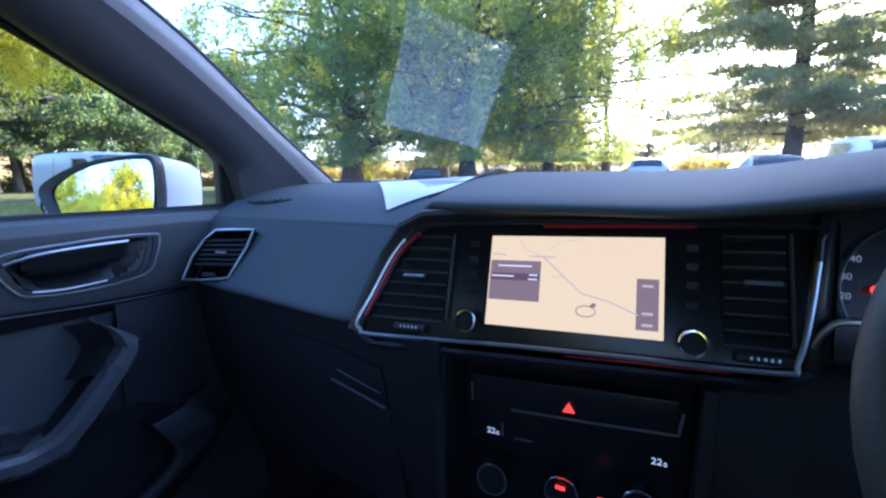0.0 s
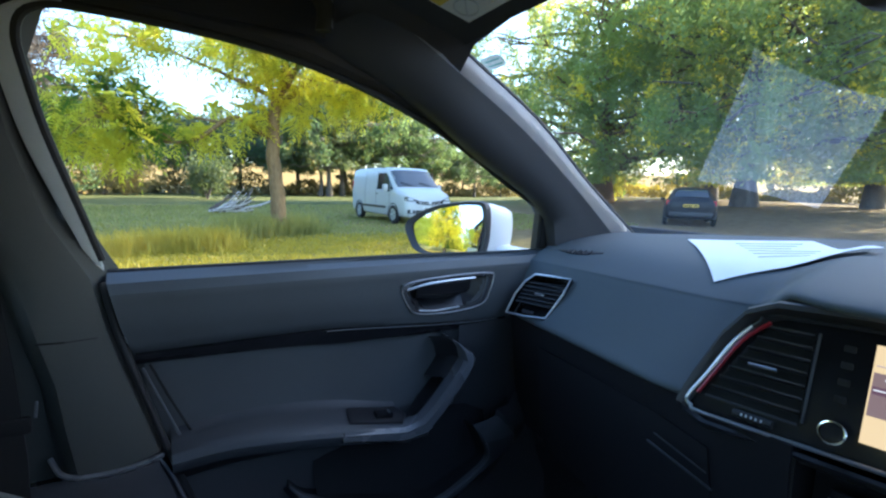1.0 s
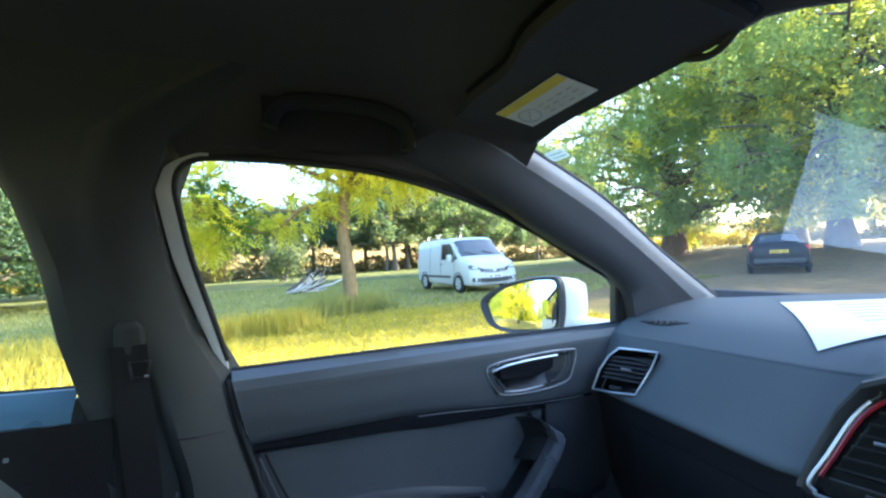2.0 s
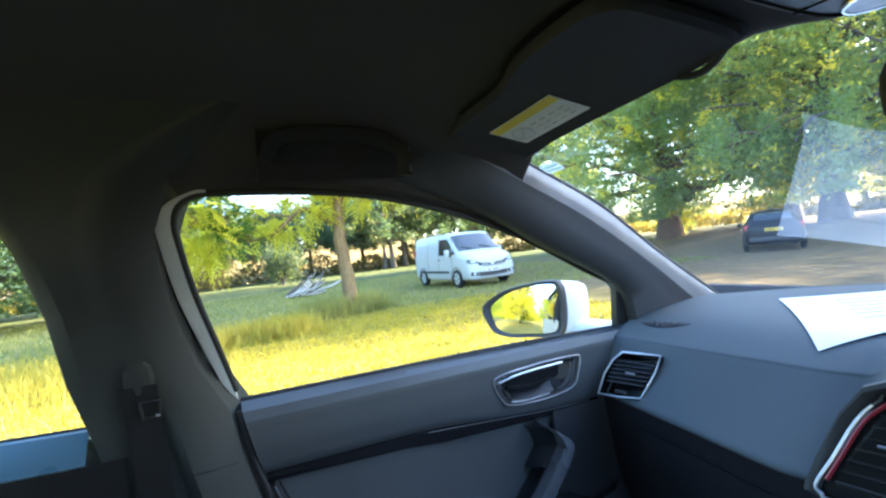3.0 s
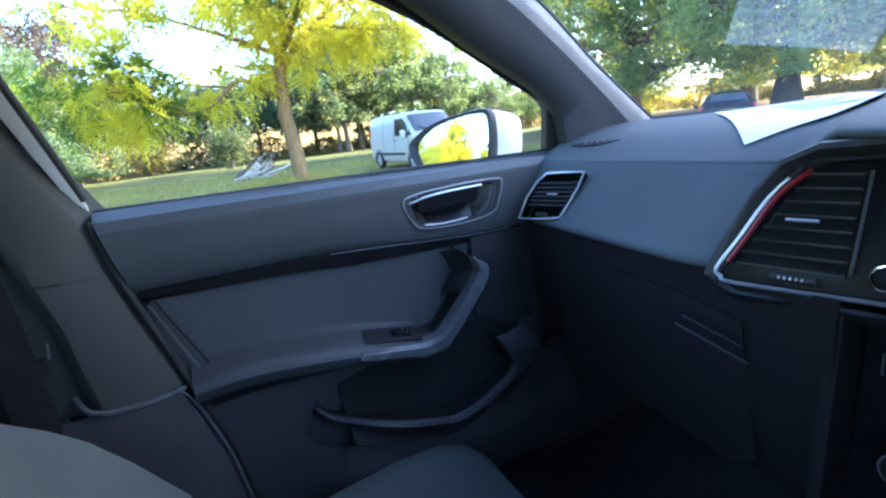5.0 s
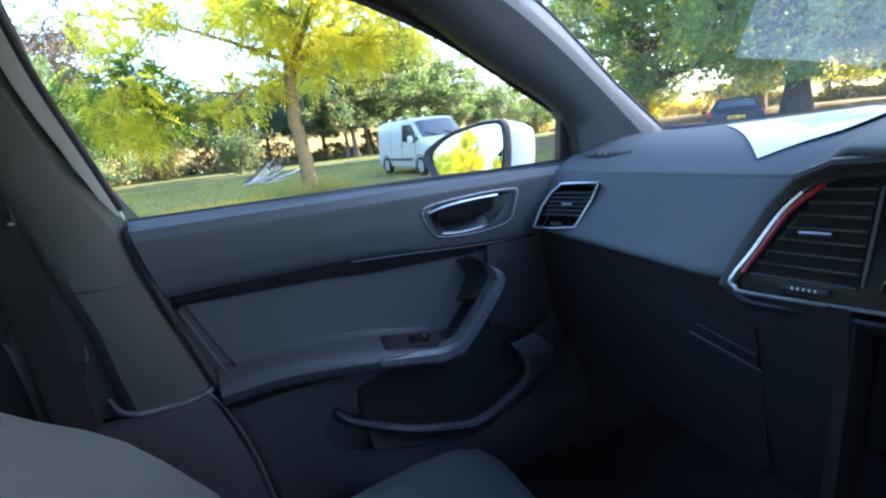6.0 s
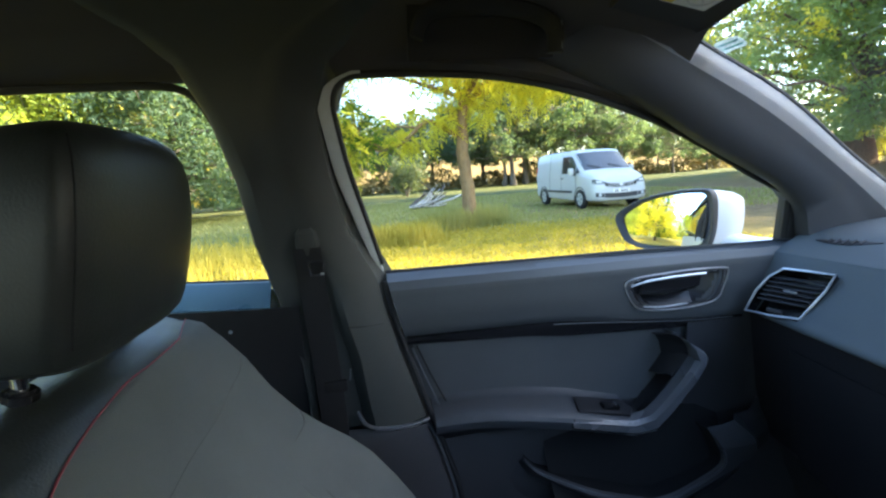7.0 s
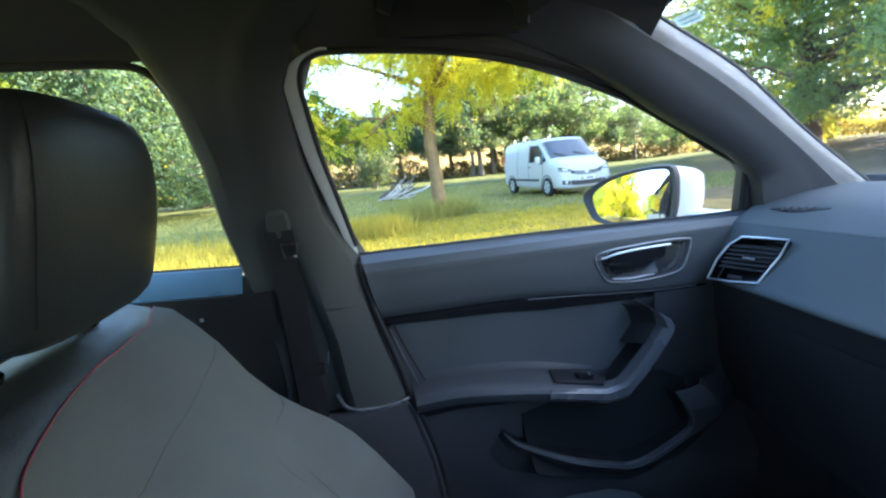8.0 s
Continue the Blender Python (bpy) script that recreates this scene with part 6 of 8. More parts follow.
def build_paper():
    """A sheet lying on the dashboard with a slight curl."""
    bm = bmesh.new()
    a, b = Vector((-0.462, 0.792, 0)), Vector((-0.303, 0.590, 0))
    c = b + Vector((0.150, 0.145, 0))
    d = a + Vector((0.168, 0.125, 0))
    rows = []
    for s in np.linspace(0, 1, 10):
        row = []
        for t in np.linspace(0, 1, 10):
            p = (a.lerp(d, t)).lerp(b.lerp(c, t), s)
            z = pad_z(p.x, p.y) + 0.003 + 0.006 * t * t * s + 0.004 * abs(s - 0.5) * t
            row.append((p.x, p.y, z))
        rows.append(row)
    grid(bm, rows, thick=0.0006)
    ob = part("paper_sheet", bm, paper_white)
    tagged(ob, "white printed sheet of paper lying on the dashboard", "paper")
    bm = bmesh.new()
    for k in range(6):
        s = 0.2 + 0.11 * k
        p = [(a.lerp(d, t)).lerp(b.lerp(c, t), s) for t in np.linspace(0.35, 0.85 - 0.08 * (k % 3), 6)]
        pts = []
        for t, q in zip(np.linspace(0.35, 0.85 - 0.08 * (k % 3), 6), p):
            pts.append((q.x, q.y, pad_z(q.x, q.y) + 0.0038 + 0.006 * t * t * s + 0.004 * abs(s - 0.5) * t))
        tube(bm, pts, 0.0009, 4)
    part("print_line", bm, print_grey, ob)


build_headliner()
build_outer_roof()
build_windscreen()
build_a_pillar()
build_a_pillar(1)
build_b_pillar()
build_floor_and_closings()
build_passenger_door()
build_rear_door()
build_dashboard()
build_steering_wheel()
build_seat()
build_door_mirror()
build_visor()
build_grab_handle()
build_roof_console()
build_rear_view_mirror()
build_seat_belt()
build_sticker()
build_paper()

# ---------------------------------------------------------------- outside: ground
def ground_z(x, y):
    return 0.6 * step(16, 32, y) * step(-45, -25, x) + min(13.0, 0.06 * max(0.0, -52 - x, y - 52)) + 0.05 * noise.noise(Vector((x * 0.11, y * 0.11, 0.3))) * step(4, 10, math.hypot(x, y)) - 0.085 * math.exp(-((x + 14.4) ** 2 + (y - 7.1) ** 2) / 18)


def ground_surface():
    m = bpy.data.materials.new("ground_grass")
    m.use_nodes = True
    nt = m.node_tree
    b = nt.nodes["Principled BSDF"]
    b.inputs["Roughness"].default_value = 0.95
    b.inputs["Specular IOR Level"].default_value = 0.15
    tc = nt.nodes.new("ShaderNodeTexCoord")

    def noise_at(s, d=5):
        n = nt.nodes.new("ShaderNodeTexNoise")
        n.inputs["Scale"].default_value, n.inputs["Detail"].default_value = s, d
        nt.links.new(tc.outputs["Object"], n.inputs["Vector"])
        return n.outputs[0]

    def mixed(f, a, c, lo=0.4, hi=0.6):
        r = nt.nodes.new("ShaderNodeMapRange")
        r.inputs["From Min"].default_value, r.inputs["From Max"].default_value = lo, hi
        nt.links.new(f, r.inputs[0])
        mx = nt.nodes.new("ShaderNodeMix")
        mx.data_type = "RGBA"
        nt.links.new(r.outputs[0], mx.inputs["Factor"])
        for k, v in (("A", a), ("B", c)):
            if isinstance(v, tuple):
                mx.inputs[k].default_value = (*v, 1)
            else:
                nt.links.new(v, mx.inputs[k])
        return mx.outputs["Result"]
    grass = mixed(noise_at(0.5), (0.165, 0.172, 0.058), (0.28, 0.25, 0.085), 0.35, 0.65)
    flip = nt.nodes.new("ShaderNodeTexCoord")
    sx = nt.nodes.new("ShaderNodeSeparateXYZ")
    nt.links.new(flip.outputs["Object"], sx.inputs[0])
    dry = mixed(noise_at(0.8), (0.24, 0.19, 0.035), (0.33, 0.265, 0.05), 0.35, 0.65)
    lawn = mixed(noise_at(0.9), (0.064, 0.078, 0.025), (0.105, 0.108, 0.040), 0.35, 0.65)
    # gold starts at the sunlit strip's edge: sunlight painted into the ground
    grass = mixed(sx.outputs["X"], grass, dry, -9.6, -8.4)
    grass = mixed(noise_at(11, 9), grass, (0.105, 0.115, 0.030), 0.48, 0.70)
    dirt = mixed(noise_at(3), (0.13, 0.090, 0.044), (0.19, 0.135, 0.068), 0.35, 0.65)
    sep = nt.nodes.new("ShaderNodeSeparateXYZ")
    nt.links.new(tc.outputs["Object"], sep.inputs[0])
    # the worn parking area lies ahead of the car; stubble fields lie beyond the hedges
    ad = nt.nodes.new("ShaderNodeMath")
    ad.operation = "MULTIPLY_ADD"
    ad.inputs[1].default_value = 9.0
    nt.links.new(noise_at(0.12, 4), ad.inputs[0])
    nt.links.new(sep.outputs["Y"], ad.inputs[2])
    near = mixed(ad.outputs[0], grass, dirt, 8.0, 13.0)
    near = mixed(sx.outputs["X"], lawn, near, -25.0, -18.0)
    field = mixed(noise_at(0.3), (0.17, 0.115, 0.034), (0.25, 0.17, 0.055), 0.35, 0.65)
    west = nt.nodes.new("ShaderNodeMath")
    west.operation = "MULTIPLY"
    west.inputs[1].default_value = -1.0
    nt.links.new(sep.outputs["X"], west.inputs[0])
    far1 = mixed(west.outputs[0], near, field, 49.0, 51.0)
    far2 = mixed(sep.outputs["Y"], far1, field, 47.0, 50.0)
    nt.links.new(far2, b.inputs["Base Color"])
    bp = nt.nodes.new("ShaderNodeBump")
    bp.inputs["Strength"].default_value, bp.inputs["Distance"].default_value = 0.7, 0.05
    nt.links.new(noise_at(22, 6), bp.inputs["Height"])
    nt.links.new(bp.outputs[0], b.inputs["Normal"])
    return m


def build_ground():
    line = [-1500, -700, -350, -200, -130] + list(range(-100, -50, 8)) + list(np.arange(-50, 50.1, 1.25)) + list(range(56, 101, 8)) + [130, 200, 350, 700, 1500]
    bm = bmesh.new()
    grid(bm, [[(x, y, ground_z(x, y)) for x in line] for y in line])
    tagged(part("ground", bm, ground_surface()), "dry grass and worn earth with stubble field beyond", "ground", kind="structure")


def cards(name, pts, sizes, aspect, material, parent=None, upright=0.0, seed=1, fold=0.25, lean=None):
    """Many small folded leaf blades in one mesh."""
    rng = np.random.default_rng(seed)
    n = len(pts)
    a = rng.normal(size=(n, 3))
    if lean is not None:
        a = a * 0.55 + lean
    a[:, 2] = a[:, 2] * (1 - upright) + upright * 1.5
    a /= np.linalg.norm(a, axis=1)[:, None]
    b = np.cross(a, rng.normal(size=(n, 3)))
    b /= np.linalg.norm(b, axis=1)[:, None]
    c = np.cross(a, b)
    s = sizes[:, None]
    w = s * aspect
    tip, root = pts + a * s, pts - a * s
    l, r = pts + b * w + c * w * fold, pts - b * w + c * w * fold
    v = np.stack([root, l, tip, r], 1).reshape(-1, 3)
    k = np.arange(n)[:, None] * 4
    f = np.concatenate([k + [0, 1, 2], k + [0, 2, 3]], 1).reshape(-1, 3)
    me = bpy.data.meshes.new(name)
    me.from_pydata(v.tolist(), [], f.tolist())
    me.materials.append(material)
    ob = new(name, me)
    if parent:
        ob.parent = parent
    return ob


def grow(rng, height, bole, radius, trunk_r, limbs, lean=(0, 0), taper=0.55, low=()):
    """A skeleton of trunk and limbs: lists of (points, radii), and the limb ends."""
    bars, ends = [], []
    top = Vector((lean[0], lean[1], height * 0.86))
    trunk = []
    for k in range(8):
        s = k / 7
        trunk.append(Vector((top.x * s + rng.uniform(-0.12, 0.12) * (k > 0), top.y * s + rng.uniform(-0.12, 0.12) * (k > 0), top.z * s)))
    trunk[0] = Vector((0, 0, -0.1))
    rad = [trunk_r * (1.5 if k == 0 else 1.0 - 0.82 * (k / 7) ** 0.8) for k in range(8)]
    bars.append((trunk, rad, 10))
    for i in range(limbs):
        s = bole / height + (0.84 - bole / height) * (i + rng.uniform(0, 0.8)) / limbs
        k = min(6, int(s / 0.86 * 7))
        start = trunk[k].lerp(trunk[k + 1], s / 0.86 * 7 - k)
        az = i * 2.4 + rng.uniform(-0.5, 0.5)
        reach = radius * (1 - taper * max(0, (s - 0.35)) / 0.65) * rng.uniform(0.75, 1.05)
        rise = reach * rng.uniform(0.12, 0.55) * (0.4 + s)
        if i < len(low):
            z0, az, reach, rise = low[i]
            start = Vector((top.x * z0 / top.z, top.y * z0 / top.z, z0))
        pts = [start]
        for j in range(1, 6):
            f = j / 5
            p = start + Vector((math.cos(az) * reach * f, math.sin(az) * reach * f, rise * f - 0.16 * reach * f * f))
            p += Vector((rng.uniform(-1, 1), rng.uniform(-1, 1), rng.uniform(-0.6, 0.6))) * 0.06 * reach
            pts.append(p)
        r0 = trunk_r * 0.42 * (1 - 0.5 * s)
        bars.append((pts, [r0 * (1 - 0.85 * j / 5) + 0.008 for j in range(6)], 6))
        ends += [(pts[j], 0.6 + 0.12 * j) for j in (2, 3, 4, 5)]
        for t in range(3):
            j = rng.randrange(1, 5)
            az2 = az + rng.choice((-1, 1)) * rng.uniform(0.5, 1.1)
            q = [pts[j]]
            for u in range(1, 4):
                q.append(pts[j] + Vector((math.cos(az2), math.sin(az2), rng.uniform(-0.15, 0.45))) * reach * 0.15 * u)
            bars.append((q, [r0 * 0.4 * (1 - 0.28 * u) + 0.005 for u in range(4)], 5))
            ends += [(q[2], 0.8), (q[3], 0.9)]
    ends.append((trunk[-1], 1.0))
    return bars, ends


def build_tree(name, label, base, height, bole, radius, trunk_r, limbs, leaves, leaf, clump, leaf_mat, bark_mat, seed, flat=0.6, lean=(0, 0), group="", hang=0.0, taper=0.55, low=(), crowd=60):
    rng = random.Random(seed)
    th = thing(name, (0, 0, 0), label, "tree", group)
    bars, ends = grow(rng, height, bole, radius, trunk_r, limbs, lean, taper, low)
    bm = bmesh.new()
    for p, r, n in bars:
        tube(bm, p, r, n)
    part("trunk", bm, bark_mat, th, sharp=1.2)
    g = np.random.default_rng(seed)
    centres = np.array([tuple(e[0]) for e in ends])
    wide = np.array([e[1] for e in ends]) * clump
    # tufts hang round the limb ends, and leaves crowd the tufts, so that gaps stay open between them
    many = leaves // crowd
    who = g.integers(0, len(ends), many)
    tufts = centres[who] + g.normal(size=(many, 3)) * np.array([1, 1, flat]) * wide[who][:, None] * 0.62
    weight = g.random(many) ** 1.3 + 0.12
    pick = g.choice(many, leaves, p=weight / weight.sum())
    pts = tufts[pick] + g.normal(size=(leaves, 3)) * np.array([1, 1, 0.42]) * ((0.10 + 0.16 * clump) * (0.6 + 0.8 * g.random(many)[pick]))[:, None]
    pts[:, 2] -= hang * g.random(leaves) * clump
    pts[:, 2] = np.maximum(pts[:, 2], bole * 0.55 + 0.3 * g.random(leaves))
    sizes = leaf * (0.6 + 0.8 * g.random(leaves))
    cards("crown", pts, sizes, 0.42, leaf_mat, th, seed=seed)
    th.location = base
    return th


def fronds(name, roots, ways, length, blade, material, parent, seed, pairs=6):
    """Feathered leaves: pairs of leaflets along a drooping stalk, each leaf in one piece."""
    g = np.random.default_rng(seed)
    n = len(roots)
    side = np.cross(ways, np.array([0, 0, 1.0]) + 0.45 * g.normal(size=(n, 3)))
    side /= np.linalg.norm(side, axis=1)[:, None]
    ln = (length * (0.65 + 0.6 * g.random(n)))[:, None]
    drop = (0.25 + 0.45 * g.random(n))[:, None]
    down = np.array([0, 0, -1.0])
    verts, faces = [], []
    stops = np.linspace(0.15, 1.0, pairs + 1)
    per = 2 * (pairs + 1) + 6 * pairs + 3
    for t in stops:
        c = roots + ways * ln * t + down * drop * ln * t * t
        verts += [c, c + side * 0.004]
    for k, t in enumerate(stops[:-1]):
        c = verts[2 * k]
        for sg in (-1, 1):
            d = 0.5 * ways + sg * 0.86 * side + down * (0.18 + 0.3 * drop * t)
            d /= np.linalg.norm(d, axis=1)[:, None]
            b = blade * (0.7 + 0.5 * math.sin(math.pi * (0.15 + 0.7 * t))) * (0.85 + 0.3 * g.random(n)[:, None])
            w = ways * b * 0.19
            verts += [c + d * b * 0.45 + w, c + d * b, c + d * b * 0.45 - w]
    c = verts[2 * pairs]
    d = ways + down * drop
    verts += [c + d * blade * 0.4 + side * blade * 0.18, c + d * blade * 0.9, c + d * blade * 0.4 - side * blade * 0.18]
    for k in range(pairs):
        faces.append((2 * k, 2 * k + 2, 2 * k + 3, 2 * k + 1))
        for j in (0, 1):
            o = 2 * (pairs + 1) + 6 * k + 3 * j
            faces.append((2 * k, o, o + 1, o + 2))
    o = per - 3
    faces.append((2 * pairs, o, o + 1, o + 2))
    v = np.stack(verts, 1).reshape(-1, 3)
    f = (np.arange(n)[:, None, None] * per + np.array(faces)[None]).reshape(-1, 4)
    me = bpy.data.meshes.new(name)
    me.from_pydata(v.tolist(), [], f.tolist())
    me.materials.append(material)
    ob = new(name, me)
    ob.parent = parent
    return ob


def build_field_tree(base):
    """A forked young tree: a full yellow dome, one high side branch and one low drooping limb."""
    rng = random.Random(11)
    g = np.random.default_rng(11)
    th = thing("field_tree", (0, 0, 0), "forked young tree with sunlit yellow-green leaves", "tree")
    limbs = [([(0, 0, -0.1), (0.03, -0.03, 0.9), (0.0, -0.10, 2.0), (0.0, 0.03, 2.95)], 0.180, 0.120), ([(0, 0.03, 2.9), (0.05, 0.25, 4.0), (0.15, 0.3, 5.2), (0, 0.4, 6.6)], 0.11, 0.02),
             ([(0, 0.0, 2.85), (-0.1, -0.4, 4.1), (-0.3, -0.8, 5.2), (-0.2, -1.2, 6.2)], 0.10, 0.02), ([(0, 0.05, 2.8), (0.1, 0.8, 3.55), (0, 1.6, 4.1), (0, 2.7, 4.6)], 0.09, 0.015),
             ([(0, 0, 2.9), (0.9, 0.3, 3.6), (1.7, 0.5, 4.4), (2.4, 0.7, 5.0)], 0.08, 0.015), ([(0, 0, 2.9), (-0.9, 0.5, 3.7), (-1.8, 0.6, 4.5), (-2.5, 0.8, 5.1)], 0.08, 0.015),
             ([(0, -0.05, 3.0), (0.1, -0.9, 3.28), (0.2, -1.5, 3.45), (0.1, -2.4, 3.72), (0, -3.5, 3.8)], 0.06, 0.01),
             ([(0, -0.08, 2.05), (0.1, -0.6, 2.35), (0.2, -0.95, 2.46), (0.3, -1.7, 1.93), (0.3, -2.4, 1.95), (0.2, -3.1, 2.45), (0.1, -3.8, 2.95)], 0.065, 0.012),
             ([(0.3, -2.0, 1.93), (0.6, -2.5, 2.2), (0.8, -3.0, 2.3)], 0.03, 0.008), ([(0.2, -1.2, 2.35), (-0.3, -1.9, 2.5), (-0.7, -2.6, 2.75)], 0.03, 0.008), ([(0, 0.9, 3.55), (0.5, 1.5, 3.4), (0.8, 2.3, 3.3)], 0.04, 0.01)]
    bm = bmesh.new()
    for pts, r0, r1 in limbs:
        line = smooth_line(pts, 4)
        n = len(line) - 1
        tube(bm, [p + Vector((rng.uniform(-1, 1), rng.uniform(-1, 1), 0)) * 0.02 for p in line], [r0 + (r1 - r0) * k / n + (0.07 if k == 0 and r0 > 0.15 else 0) for k in range(n + 1)], 12 if r0 > 0.15 else 6)
    tufts = []

    def puff(centre, radii, n, size):
        d = g.normal(size=(n, 3))
        d /= np.linalg.norm(d, axis=1)[:, None]
        for p in np.array(centre) + d * (0.35 + 0.65 * g.random(n)[:, None] ** 0.5) * np.array(radii):
            tufts.append((p, size * (0.7 + 0.6 * g.random())))
    puff((0.1, 0.6, 4.75), (2.8, 2.5, 1.4), 60, 0.27)
    puff((0.2, 1.0, 3.85), (2.2, 1.9, 0.5), 30, 0.25)
    puff((0.2, -0.5, 3.75), (1.6, 0.9, 0.60), 24, 0.26)
    puff((0.2, 2.2, 3.35), (1.2, 0.9, 0.40), 20, 0.24)
    puff((0.3, 0.3, 3.35), (0.9, 1.0, 0.25), 5, 0.2)
    puff((0.1, -2.4, 3.75), (0.9, 1.6, 0.40), 20, 0.19)
    puff((0.3, -3.3, 2.40), (0.9, 1.1, 0.75), 40, 0.20)
    puff((0.3, -3.0, 1.75), (0.6, 0.7, 0.25), 8, 0.16)
    puff((0.2, -1.9, 2.15), (0.6, 0.7, 0.30), 9, 0.16)
    puff((0.1, 0.9, 2.80), (0.8, 0.8, 0.40), 12, 0.17)
    puff((0.1, -0.7, 2.68), (0.6, 0.6, 0.45), 9, 0.17)
    puff((0.0, 0.2, 6.6), (2.2, 2.0, 1.2), 40, 0.28)
    ends = [Vector(p) for limb, r0, r1 in limbs[1:] for p in limb[1:]]
    roots, ways = [], []
    for p, size in tufts:
        near = min(ends, key=lambda e: (e - Vector(p)).length)
        tube(bm, [near, near.lerp(Vector(p), 0.5) + Vector((0, 0, 0.06)), Vector(p)], [0.014, 0.010, 0.005], 5)
        n = int(13 * size / 0.26)
        q = p + g.normal(size=(n, 3)) * np.array([1, 1, 0.45]) * size * 0.66
        roots.append(q)
        out = q - p + g.normal(size=(n, 3)) * 0.15
        out[:, 2] = -0.05 + 0.25 * g.normal(size=n)
        ways.append(out / np.linalg.norm(out, axis=1)[:, None])
    part("trunk", bm, bark, th, sharp=1.2)
    fronds("crown", np.concatenate(roots), np.concatenate(ways), 0.40, 0.118, leaf_gold, th, 12)
    th.location = base
    return th


def build_cedar(base, height, seed):
    """Level plates of needles on a straight trunk."""
    rng = random.Random(seed)
    th = thing("cedar_tree", (0, 0, 0), "tall dark cedar with level layered branches", "tree")
    bm = bmesh.new()
    tube(bm, [(rng.uniform(-0.1, 0.1), rng.uniform(-0.1, 0.1), height * k / 9 - 0.1) for k in range(10)], [0.48 * (1 - k / 9.6) + 0.03 for k in range(10)], 10)
    pts = []
    g = np.random.default_rng(seed)
    z = 2.6
    while z < height * 0.97:
        reach = (1 - (z / height) ** 2.0) * 7.2 + 0.7
        for i in range(rng.randrange(5, 8)):
            az, r = rng.uniform(0, math.tau), reach * rng.uniform(0.35, 1.12)
            line = [Vector((math.cos(az) * r * f, math.sin(az) * r * f, z + 0.9 * f - 1.2 * f * f * rng.uniform(0.6, 1.1))) for f in (0, 0.25, 0.5, 0.75, 1.0)]
            tube(bm, line, [0.09, 0.07, 0.05, 0.035, 0.012], 5)
            n = int(250 * r)
            f = g.random(n) ** 0.6
            side = g.normal(size=n) * (0.45 + 0.55 * (1 - f)) * rng.uniform(0.7, 1.4)
            x = math.cos(az) * r * f - math.sin(az) * side
            y = math.sin(az) * r * f + math.cos(az) * side
            zz = np.interp(f, (0, 0.25, 0.5, 0.75, 1.0), [p.z for p in line]) + g.normal(size=n) * 0.17 - 0.12 * np.abs(side) + 0.14 * np.sin(f * 9 + az * 5)
            keep = f > 0.12
            pts.append(np.stack([x, y, zz], 1)[keep])
        z += rng.uniform(0.50, 0.95)
    part("trunk", bm, bark_grey, th, sharp=1.2)
    pts = np.concatenate(pts)
    cards("crown", pts, 0.125 * (0.6 + 0.8 * g.random(len(pts))), 0.30, leaf_cedar, th, seed=seed)
    th.location = base
    return th


def at(x, y):
    return Vector((x, y, ground_z(x, y)))


